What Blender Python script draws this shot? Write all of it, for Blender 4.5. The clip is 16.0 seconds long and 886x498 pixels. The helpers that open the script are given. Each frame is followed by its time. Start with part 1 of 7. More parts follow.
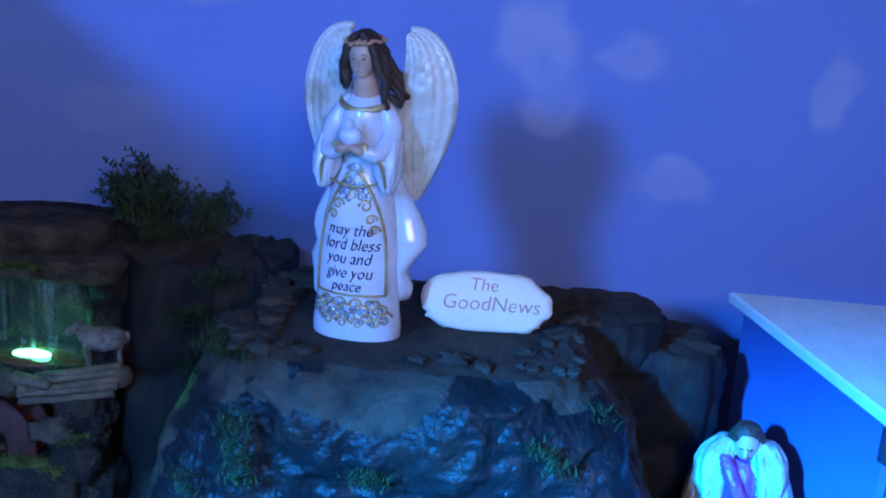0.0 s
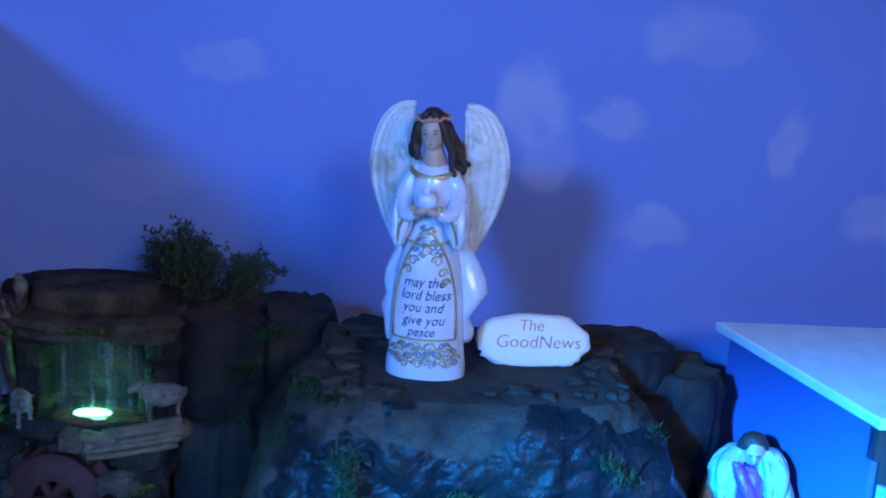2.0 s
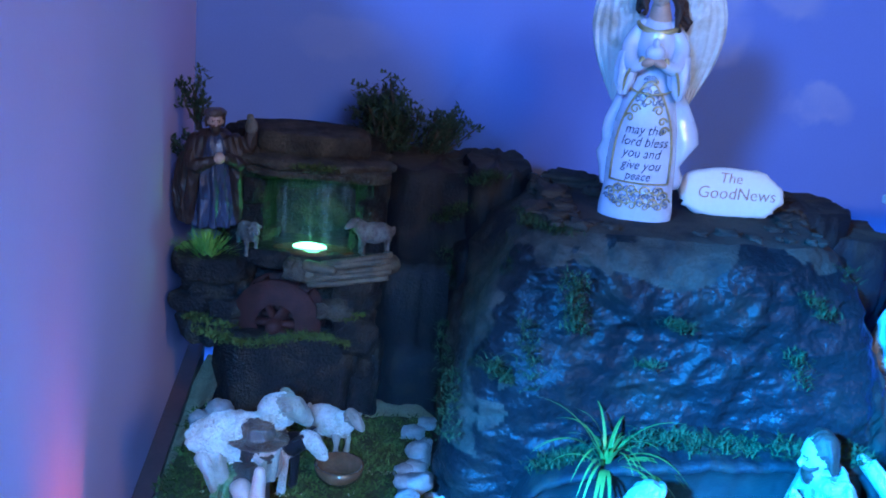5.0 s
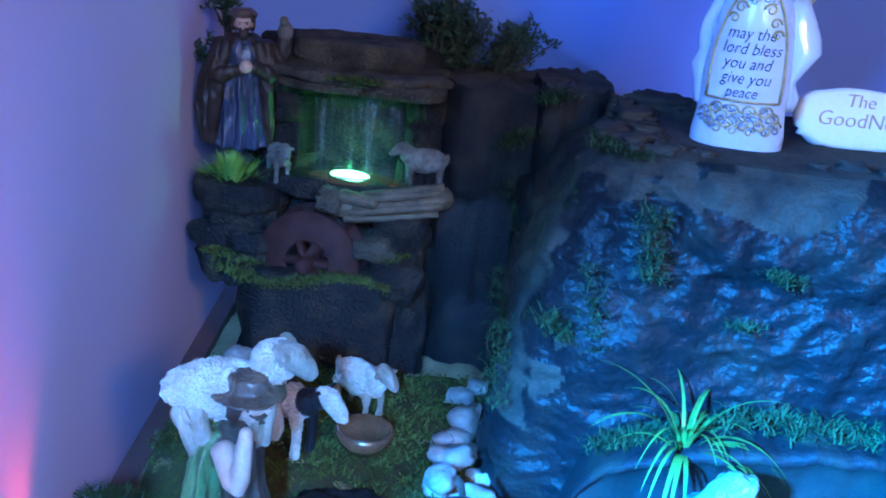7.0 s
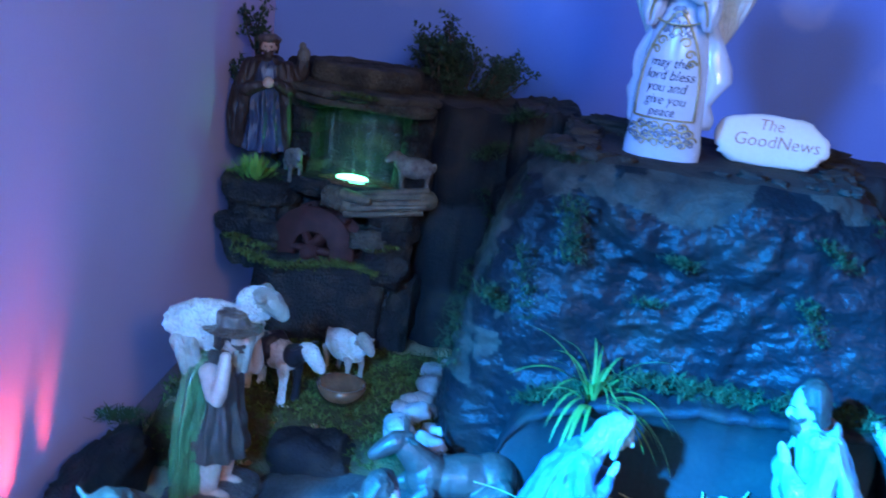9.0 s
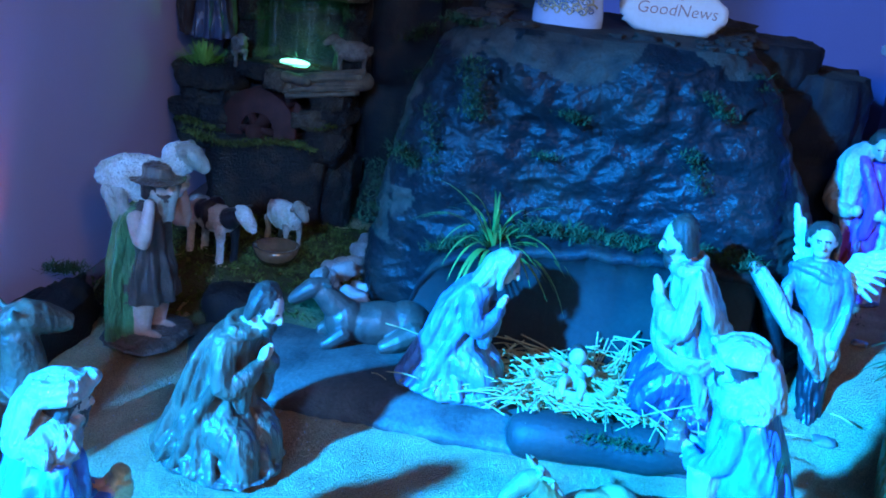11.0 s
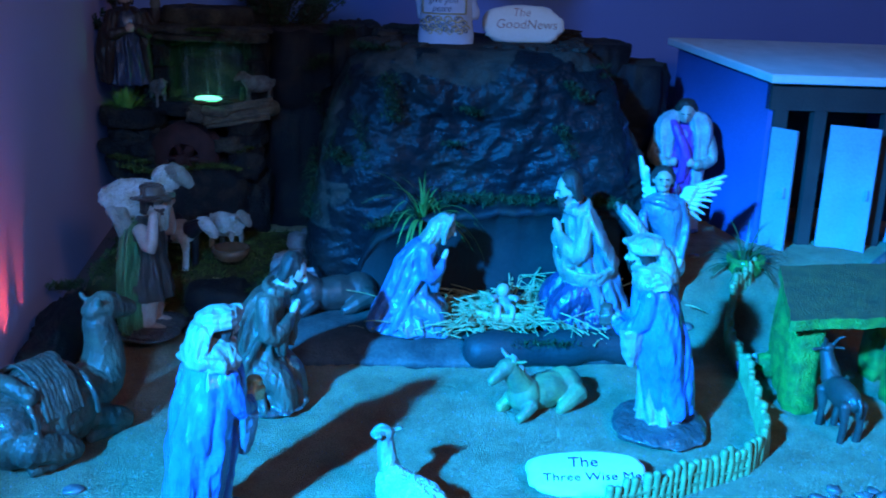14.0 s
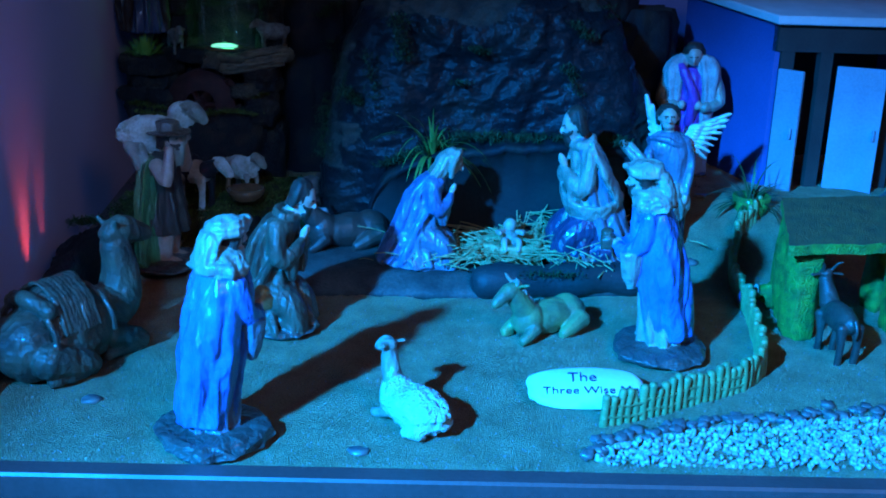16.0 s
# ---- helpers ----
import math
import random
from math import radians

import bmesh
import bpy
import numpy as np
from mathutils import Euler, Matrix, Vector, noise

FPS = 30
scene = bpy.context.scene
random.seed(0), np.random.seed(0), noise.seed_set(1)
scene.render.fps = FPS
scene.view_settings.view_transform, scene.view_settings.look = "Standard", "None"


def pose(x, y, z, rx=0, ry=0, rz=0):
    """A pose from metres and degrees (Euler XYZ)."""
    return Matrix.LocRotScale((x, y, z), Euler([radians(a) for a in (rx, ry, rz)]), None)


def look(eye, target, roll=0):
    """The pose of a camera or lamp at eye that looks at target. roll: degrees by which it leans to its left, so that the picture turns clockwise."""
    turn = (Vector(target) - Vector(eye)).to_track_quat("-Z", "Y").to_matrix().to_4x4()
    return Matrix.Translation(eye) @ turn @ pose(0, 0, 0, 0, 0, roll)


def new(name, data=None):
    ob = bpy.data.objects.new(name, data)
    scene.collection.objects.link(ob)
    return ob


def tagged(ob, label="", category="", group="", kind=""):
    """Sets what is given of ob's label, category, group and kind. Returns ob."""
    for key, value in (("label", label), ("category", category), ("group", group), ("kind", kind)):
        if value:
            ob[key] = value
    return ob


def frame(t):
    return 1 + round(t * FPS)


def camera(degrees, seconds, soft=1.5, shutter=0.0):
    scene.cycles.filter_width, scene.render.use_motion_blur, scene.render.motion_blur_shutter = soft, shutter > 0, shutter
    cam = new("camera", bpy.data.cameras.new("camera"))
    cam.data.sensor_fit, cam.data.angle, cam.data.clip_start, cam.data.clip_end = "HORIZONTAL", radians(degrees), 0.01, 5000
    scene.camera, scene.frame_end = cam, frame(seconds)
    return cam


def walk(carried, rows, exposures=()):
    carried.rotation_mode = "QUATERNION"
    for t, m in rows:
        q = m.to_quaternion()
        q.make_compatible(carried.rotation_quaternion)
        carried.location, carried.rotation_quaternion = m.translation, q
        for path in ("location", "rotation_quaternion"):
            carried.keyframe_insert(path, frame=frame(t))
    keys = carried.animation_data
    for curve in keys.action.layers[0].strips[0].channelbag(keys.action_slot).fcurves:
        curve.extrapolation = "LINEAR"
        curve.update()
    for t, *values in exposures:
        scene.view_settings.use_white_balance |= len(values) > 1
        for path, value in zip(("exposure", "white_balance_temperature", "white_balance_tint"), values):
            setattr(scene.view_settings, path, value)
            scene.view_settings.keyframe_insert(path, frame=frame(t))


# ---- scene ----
cam = camera(45.6, 16.0, soft=1.8, shutter=0.4)
PATH = [
    (0, (0.055, 0.069, 0.739), (-0.029, 1.997, 0.211), 4.4),
    (0.5, (0.025, 0.047, 0.762), (-0.025, 1.982, 0.258), 3.5),
    (1, (-0.054, 0.008, 0.766), (0.014, 1.948, 0.284), 3.1),
    (1.5, (-0.104, -0.02, 0.769), (0.056, 1.923, 0.322), 3.5),
    (2, (-0.137, -0.064, 0.765), (0.017, 1.884, 0.337), 3.5),
    (2.5, (-0.161, -0.134, 0.746), (-0.017, 1.812, 0.31), 3.7),
    (3, (-0.14, -0.259, 0.746), (-0.071, 1.691, 0.306), 3.4),
    (3.5, (-0.138, -0.414, 0.719), (-0.121, 1.527, 0.237), 4.8),
    (4, (-0.238, -0.394, 0.731), (-0.218, 1.537, 0.212), 6.0),
    (4.2, (-0.319, -0.357, 0.737), (-0.253, 1.568, 0.201), 5.3),
    (6.3, (-0.328, 0.012, 0.6), (-0.282, 1.903, -0.05), 6.3),
    (6.5, (-0.301, 0.017, 0.597), (-0.301, 1.904, -0.066), 5.9),
    (7, (-0.264, 0.014, 0.606), (-0.387, 1.894, -0.064), 5.8),
    (7.5, (-0.238, 0.011, 0.605), (-0.456, 1.886, -0.055), 5.9),
    (8, (-0.212, -0.015, 0.606), (-0.491, 1.852, -0.053), 5.1),
    (8.5, (-0.177, -0.093, 0.605), (-0.469, 1.787, -0.013), 6.4),
    (9, (-0.112, -0.182, 0.603), (-0.402, 1.712, 0.028), 7.2),
    (9.5, (-0.02, -0.221, 0.584), (-0.307, 1.674, 0.012), 7.1),
    (9.7, (-0.003, -0.232, 0.573), (-0.36, 1.638, -0.042), 7.1),
    (11.8, (0.057, -0.323, 0.533), (-0.214, 1.541, -0.138), 4.2),
    (12, (0.031, -0.349, 0.529), (-0.143, 1.529, -0.135), 3.2),
    (12.5, (0.022, -0.423, 0.534), (-0.057, 1.471, -0.103), 4.1),
    (13, (0.028, -0.513, 0.538), (-0.034, 1.393, -0.067), 2.8),
    (13.5, (-0.046, -0.564, 0.542), (-0.077, 1.345, -0.053), 3.3),
    (14, (-0.126, -0.62, 0.554), (-0.043, 1.293, -0.023), 2.2),
    (14.5, (-0.157, -0.646, 0.533), (0.034, 1.259, -0.044), 1.8),
    (15, (-0.163, -0.653, 0.509), (-0.036, 1.247, -0.101), 2.1),
    (15.5, (-0.137, -0.659, 0.494), (-0.069, 1.242, -0.123), 2.4),
    (16, (-0.101, -0.673, 0.501), (-0.066, 1.231, -0.109), 1.7),
]
walk(cam, [(t, look(eye, target, roll)) for t, eye, target, roll in PATH],
     [(0, 0.38), (4.2, 0.4), (6.3, 0.95), (9, 0.55), (9.7, 0.25), (11.8, -0.45), (12.5, -0.85), (14.5, -1.28), (16, -1.8)])

# ---- world and lights ----
world = bpy.data.worlds.new("world")
scene.world = world
world.use_nodes = True
world.node_tree.nodes["Background"].inputs[0].default_value = (0.5, 0.45, 0.4, 1)
world.node_tree.nodes["Background"].inputs[1].default_value = 0.02


def lamp(name, kind, m, power, color, **values):
    data = bpy.data.lights.new(name, kind)
    data.energy, data.color = power, color
    ob = new(name, data)
    ob.matrix_world = m
    return ob


# the blue spot that stands high in front, the dim warm room lamp, the red lamp by the table's edge
blue = lamp("blue_spot", "SPOT", look((-1.6, -2.0, 1.68), (0.08, 0.31, 0.0)), 15500, (0.001, 0.25, 1.0))
blue.data.spot_size, blue.data.spot_blend, blue.data.shadow_soft_size = radians(25.5), 1.0, 0.07
wide = lamp("blue_flood", "SPOT", look((-1.58, -2.0, 1.62), (0.40, 1.2, 0.24)), 600, (0.06, 0.26, 0.92))
wide.data.spot_size, wide.data.spot_blend, wide.data.shadow_soft_size = radians(52), 1.0, 0.24
# added fill spot with no known source: lights the sheep behind the partition
near = lamp("blue_spot", "SPOT", look((-0.25, -2.1, 1.6), (-0.46, 0.92, 0.06)), 900, (0.06, 0.32, 1.0))
near.data.spot_size, near.data.spot_blend, near.data.shadow_soft_size = radians(14), 1.0, 0.10
side = lamp("blue_wall_wash", "AREA", look((0.35, -1.9, 1.6), (-0.38, 1.42, 0.66)), 3.6, (0.24, 0.44, 0.95))
side.data.shape, side.data.size, side.data.spread = "DISK", 0.9, radians(42)
room = lamp("room_lamp", "AREA", look((1.1, -1.5, 1.55), (-0.2, 0.8, 0.2)), 14, (1.0, 0.66, 0.40))
room.data.shape, room.data.size = "DISK", 0.5
for y, power in ((0.595, 3.4), (0.670, 2.2)):
    red = lamp("red_uplight", "SPOT", look((-0.586, y, 0.055), (-0.606 - 0.05 * (y - 0.595), y + 0.004, 0.24)), power, (1.0, 0.10, 0.09))
    red.data.spot_size, red.data.spot_blend, red.data.shadow_soft_size = radians(48), 1.0, 0.015

# ---- materials ----


def mat(name, a, b=None, rough=0.6, metal=0.0, scale=25.0, fine=160.0, bump=0.3, grain=0.3, coat=0.0, spec=0.5, sharp=(0.35, 0.65), detail=5.0, dist=0.02, crumple=0.0, drape=0.0):
    """A surface with patches of two colours, fine grain and relief, in metres."""
    m = bpy.data.materials.new(name)
    m.use_nodes = True
    t = m.node_tree
    n, l = t.nodes, t.links
    bs = n["Principled BSDF"]
    co = n.new("ShaderNodeTexCoord")
    big, small, ramp, mix, add = n.new("ShaderNodeTexNoise"), n.new("ShaderNodeTexNoise"), n.new("ShaderNodeMapRange"), n.new("ShaderNodeMix"), n.new("ShaderNodeMix")
    big.inputs["Scale"].default_value, big.inputs["Detail"].default_value = scale, detail
    small.inputs["Scale"].default_value, small.inputs["Detail"].default_value = fine, 4.0
    for x in (big, small):
        l.new(co.outputs["Object"], x.inputs["Vector"])
    ramp.inputs["From Min"].default_value, ramp.inputs["From Max"].default_value = sharp
    l.new(big.outputs["Fac"], ramp.inputs["Value"])
    mix.data_type = add.data_type = "RGBA"
    b = b or tuple(0.75 * c for c in a)
    mix.inputs[6].default_value, mix.inputs[7].default_value = (*a, 1), (*b, 1)
    l.new(ramp.outputs["Result"], mix.inputs[0])
    add.blend_type = "OVERLAY"
    add.inputs[0].default_value = grain
    l.new(mix.outputs[2], add.inputs[6])
    l.new(small.outputs["Fac"], add.inputs[7])
    l.new(add.outputs[2], bs.inputs["Base Color"])
    bp = n.new("ShaderNodeBump")
    bp.inputs["Strength"].default_value, bp.inputs["Distance"].default_value = bump, dist * 0.1
    l.new(small.outputs["Fac"], bp.inputs["Height"])
    last = bp
    if crumple:
        v = n.new("ShaderNodeTexNoise")
        v.noise_type = "RIDGED_MULTIFRACTAL"
        v.inputs["Scale"].default_value, v.inputs["Detail"].default_value = crumple, 4.0
        slant = n.new("ShaderNodeMapping")
        slant.vector_type = "TEXTURE"
        slant.inputs["Rotation"].default_value, slant.inputs["Scale"].default_value = (0.0, radians(-38), 0.0), (1.9, 1.0, 0.85)
        l.new(co.outputs["Object"], slant.inputs["Vector"])
        l.new(slant.outputs["Vector"], v.inputs["Vector"])
        b2 = n.new("ShaderNodeBump")
        b2.inputs["Strength"].default_value, b2.inputs["Distance"].default_value = 0.5, 0.003
        l.new(v.outputs["Fac"], b2.inputs["Height"])
        l.new(bp.outputs["Normal"], b2.inputs["Normal"])
        last = b2
    if drape:
        mp, v = n.new("ShaderNodeMapping"), n.new("ShaderNodeTexNoise")
        mp.inputs["Scale"].default_value, mp.inputs["Rotation"].default_value = (1.0, 1.0, 0.3), (0.25, 0.2, 0.0)
        v.inputs["Scale"].default_value, v.inputs["Detail"].default_value, v.inputs["Distortion"].default_value = drape, 2.0, 0.6
        l.new(co.outputs["Object"], mp.inputs["Vector"])
        l.new(mp.outputs["Vector"], v.inputs["Vector"])
        b3 = n.new("ShaderNodeBump")
        b3.inputs["Strength"].default_value, b3.inputs["Distance"].default_value = 0.9, 0.006
        l.new(v.outputs["Fac"], b3.inputs["Height"])
        l.new(last.outputs["Normal"], b3.inputs["Normal"])
        last = b3
    l.new(last.outputs["Normal"], bs.inputs["Normal"])
    rr = n.new("ShaderNodeMapRange")
    rr.inputs["To Min"].default_value, rr.inputs["To Max"].default_value = max(0.05, rough - 0.12), min(1.0, rough + 0.12)
    l.new(big.outputs["Fac"], rr.inputs["Value"])
    l.new(rr.outputs["Result"], bs.inputs["Roughness"])
    bs.inputs["Metallic"].default_value = metal
    bs.inputs["Specular IOR Level"].default_value = spec
    bs.inputs["Coat Weight"].default_value = coat
    bs.inputs["Coat Roughness"].default_value = 0.12
    return m


SAND = mat("sand", (0.60, 0.42, 0.24), (0.46, 0.30, 0.16), rough=0.9, scale=22, fine=650, bump=1.0, grain=0.9, spec=0.2, dist=0.2)
ROCK = mat("painted_rock", (0.008, 0.01, 0.011), (0.020, 0.017, 0.014), spec=0.11, rough=0.31, scale=16, fine=170, bump=0.5, grain=0.4, sharp=(0.5, 0.72), crumple=36, dist=0.05)
ROCKTOP = mat("dusty_rock", (0.044, 0.034, 0.024), (0.016, 0.014, 0.012), rough=0.8, scale=30, fine=300, bump=0.7, grain=0.5, sharp=(0.45, 0.7), crumple=40, spec=0.2)
DARKROCK = mat("dark_rock", (0.011, 0.011, 0.012), (0.034, 0.028, 0.02), rough=0.6, scale=28, fine=260, bump=0.7, grain=0.4, sharp=(0.5, 0.75), crumple=35, spec=0.15)
FSTONE = mat("fountain_stone", (0.010, 0.0095, 0.010), (0.038, 0.028, 0.018), rough=0.6, scale=35, fine=260, bump=1.0, grain=0.6, sharp=(0.48, 0.66), crumple=55, spec=0.2, dist=0.06)
SLATE = mat("slab_stone", (0.090, 0.068, 0.045), (0.03, 0.024, 0.018), rough=0.75, scale=34, fine=260, bump=1.0, grain=0.6, spec=0.2, crumple=50, dist=0.06)
STAGE = mat("stage_paint", (0.075, 0.07, 0.06), (0.035, 0.033, 0.03), rough=0.55, scale=26, fine=220, bump=0.7, grain=0.5, sharp=(0.4, 0.65), spec=0.25, crumple=22)
NICHE = mat("niche_rock", (0.017, 0.022, 0.022), (0.03, 0.03, 0.026), rough=0.55, scale=18, fine=200, bump=0.4, sharp=(0.5, 0.8), spec=0.3)
MOSS = mat("moss", (0.10, 0.13, 0.03), (0.05, 0.055, 0.015), rough=0.95, scale=60, fine=400, bump=0.6, spec=0.1)
SOIL = mat("mossy_soil", (0.06, 0.055, 0.02), (0.04, 0.03, 0.015), rough=0.95, scale=40, fine=300, bump=0.9, spec=0.1)
WHITE = mat("white_glaze", (0.60, 0.64, 0.74), (0.52, 0.55, 0.62), rough=0.25, scale=20, fine=200, bump=0.08, grain=0.1, coat=0.6)
GOLD = mat("gold_trim", (0.58, 0.45, 0.22), (0.44, 0.32, 0.14), rough=0.35, metal=0.6, scale=80, fine=400, bump=0.4)
SILVER = mat("silver_blue_trim", (0.45, 0.52, 0.60), (0.30, 0.36, 0.44), rough=0.25, metal=0.6, scale=80, fine=400, bump=0.4)
WING = mat("wing_white", (0.60, 0.57, 0.52), (0.30, 0.22, 0.10), rough=0.28, scale=30, fine=200, bump=0.15, grain=0.15, coat=0.5, sharp=(0.5, 0.75))
SKIN = mat("painted_skin", (0.50, 0.33, 0.26), (0.40, 0.25, 0.18), rough=0.4, scale=60, fine=300, bump=0.08, grain=0.15)
HAIR = mat("brown_hair", (0.022, 0.010, 0.007), (0.05, 0.024, 0.014), rough=0.6, scale=120, fine=500, bump=0.5)
INK = mat("dark_ink", (0.02, 0.015, 0.05), rough=0.6, bump=0.0)
REDINK = mat("red_ink", (0.50, 0.20, 0.12), (0.42, 0.22, 0.13), rough=0.7, bump=0.0)
PEB = mat("signstone", (0.80, 0.74, 0.62), (0.72, 0.56, 0.30), rough=0.6, scale=9, fine=180, bump=0.25, grain=0.2, sharp=(0.5, 0.68))
BLUEROBE = mat("blue_robe", (0.05, 0.16, 0.40), (0.035, 0.10, 0.30), rough=0.3, scale=30, fine=250, bump=0.15, coat=0.5, drape=75)
PALEBLUE = mat("pale_robe", (0.13, 0.18, 0.23), (0.08, 0.11, 0.15), rough=0.35, scale=30, fine=250, bump=0.15, coat=0.4, drape=95)
MANTLE = mat("blue_mantle", (0.09, 0.17, 0.32), (0.06, 0.11, 0.22), rough=0.35, scale=30, fine=250, bump=0.15, coat=0.4, drape=95)
CREAM = mat("cream_cloth", (0.31, 0.28, 0.22), (0.20, 0.17, 0.12), rough=0.4, scale=40, fine=250, bump=0.2, coat=0.3, drape=100)
BROWN = mat("brown_robe", (0.13, 0.08, 0.05), (0.07, 0.042, 0.028), rough=0.35, scale=40, fine=250, bump=0.25, coat=0.4, drape=95)
DARKBROWN = mat("dark_brown_cloth", (0.07, 0.045, 0.03), (0.12, 0.08, 0.05), rough=0.45, scale=40, fine=250, bump=0.3, coat=0.2, drape=100)
GREENCLOTH = mat("green_cloth", (0.07, 0.17, 0.06), (0.05, 0.11, 0.04), rough=0.4, scale=40, fine=250, bump=0.2, coat=0.3, drape=90)
PURPLE = mat("purple_cloth", (0.26, 0.05, 0.34), (0.2, 0.03, 0.22), rough=0.4, scale=40, fine=250, bump=0.2, drape=90)
WINEBROWN = mat("dark_cloak", (0.020, 0.011, 0.009), (0.036, 0.02, 0.014), rough=0.5, scale=40, fine=250, bump=0.3, drape=90)
WINE = mat("wine_cloth", (0.20, 0.02, 0.05), rough=0.4, scale=40, fine=250, bump=0.2, drape=90)
NAVY = mat("navy_cloth", (0.030, 0.045, 0.095), (0.02, 0.027, 0.055), rough=0.4, scale=40, fine=250, bump=0.2, coat=0.3, drape=90)
FLEECE = mat("pale_fleece", (0.40, 0.39, 0.38), (0.28, 0.26, 0.25), rough=0.7, scale=60, fine=330, bump=0.8, drape=80)
WOOL = mat("wool", (0.66, 0.62, 0.55), (0.48, 0.41, 0.31), rough=0.7, scale=60, fine=330, bump=1.0, grain=0.3, dist=0.06)
FWOOL = mat("grey_fleece", (0.17, 0.155, 0.13), (0.08, 0.065, 0.05), rough=0.8, scale=60, fine=330, bump=0.8, dist=0.05)
FUR = mat("brown_hide", (0.07, 0.045, 0.032), (0.04, 0.026, 0.02), rough=0.5, scale=40, fine=300, bump=0.4, coat=0.1, drape=26)
OX = mat("ochre_hide", (0.22, 0.24, 0.08), (0.10, 0.11, 0.06), rough=0.45, scale=24, fine=300, bump=0.3, coat=0.2, drape=22)
CAMEL = mat("camel_hide", (0.11, 0.08, 0.048), (0.05, 0.034, 0.022), rough=0.5, scale=35, fine=260, bump=0.7, coat=0.1, drape=45)
BLACK = mat("black_patch", (0.012, 0.012, 0.014), rough=0.4, scale=40, fine=300, bump=0.2)
BASE = mat("figure_base", (0.085, 0.075, 0.065), (0.05, 0.044, 0.038), rough=0.4, scale=40, fine=250, bump=0.4, coat=0.3, drape=90)
STRAW = mat("straw", (0.50, 0.38, 0.17), (0.35, 0.22, 0.09), rough=0.6, scale=150, fine=600, bump=0.3)
LEAF = mat("plastic_leaf", (0.12, 0.20, 0.035), (0.07, 0.13, 0.03), rough=0.4, scale=60, fine=300, bump=0.1, coat=0.2)
GRASS = mat("bright_grass", (0.24, 0.46, 0.08), (0.15, 0.32, 0.05), rough=0.5, scale=60, fine=300, bump=0.1)
BUSHLEAF = mat("bush_leaf", (0.022, 0.050, 0.026), (0.035, 0.07, 0.03), rough=0.6, scale=60, fine=300, bump=0.2)
TWIG = mat("twig", (0.07, 0.05, 0.035), rough=0.8, scale=60, fine=300, bump=0.4)
WHEEL = mat("wheel_wood", (0.050, 0.014, 0.011), (0.028, 0.009, 0.007), rough=0.7, scale=60, fine=300, bump=0.4, spec=0.2)
WOOD = mat("log_wood", (0.13, 0.085, 0.042), (0.05, 0.035, 0.02), rough=0.7, scale=60, fine=300, bump=0.6)
BOARD = mat("table_board", (0.15, 0.055, 0.05), (0.11, 0.04, 0.035), rough=0.45, scale=12, fine=200, bump=0.15)
ROOFW = mat("white_foam", (0.62, 0.62, 0.6), (0.55, 0.55, 0.53), rough=0.85, scale=30, fine=500, bump=0.5, grain=0.15, spec=0.2)
SHEDBLUE = mat("shed_blue", (0.05, 0.085, 0.26), (0.04, 0.07, 0.22), rough=0.7, scale=8, fine=250, bump=0.3, grain=0.15)
SHEDDARK = mat("shed_brown", (0.022, 0.016, 0.014), (0.035, 0.025, 0.02), rough=0.7, scale=20, fine=250, bump=0.3)
DOOR = mat("door_white", (0.25, 0.27, 0.32), (0.21, 0.22, 0.27), rough=0.6, scale=15, fine=250, bump=0.3, grain=0.2)
STABLEGREEN = mat("stable_moss", (0.07, 0.27, 0.025), (0.035, 0.12, 0.015), rough=0.6, scale=70, fine=350, bump=0.9, coat=0.2, dist=0.05)
STABLEROOF = mat("stable_roof", (0.17, 0.085, 0.02), (0.09, 0.05, 0.014), rough=0.8, scale=50, fine=350, bump=0.9, dist=0.05)
BAMBOO = mat("fence_wood", (0.26, 0.28, 0.10), (0.12, 0.16, 0.06), rough=0.45, scale=60, fine=300, bump=0.4, coat=0.2)
GRAVEL = mat("white_gravel", (0.5, 0.48, 0.46), (0.26, 0.24, 0.23), rough=0.5, scale=90, fine=500, bump=0.3)
EDGESTONE = mat("edge_stone", (0.10, 0.085, 0.085), (0.17, 0.12, 0.10), rough=0.4, scale=60, fine=300, bump=0.3, coat=0.2)
PEBBLE = mat("pebble", (0.27, 0.25, 0.23), (0.16, 0.14, 0.12), rough=0.55, scale=45, fine=300, bump=0.3)
LAVENDER = mat("lavender_wall", (0.58, 0.50, 0.76), (0.55, 0.47, 0.72), rough=0.85, scale=3, fine=350, bump=0.12, grain=0.06, spec=0.2)
ROOMWALL = mat("room_wall", (0.50, 0.46, 0.44), (0.46, 0.42, 0.40), rough=0.9, scale=3, fine=300, bump=0.1, grain=0.06)
FLOORM = mat("room_floor", (0.20, 0.13, 0.08), (0.15, 0.09, 0.05), rough=0.5, scale=6, fine=200, bump=0.1)
BOWL = mat("brown_bowl", (0.16, 0.07, 0.035), (0.10, 0.045, 0.02), rough=0.15, scale=60, fine=300, bump=0.05, coat=0.8)


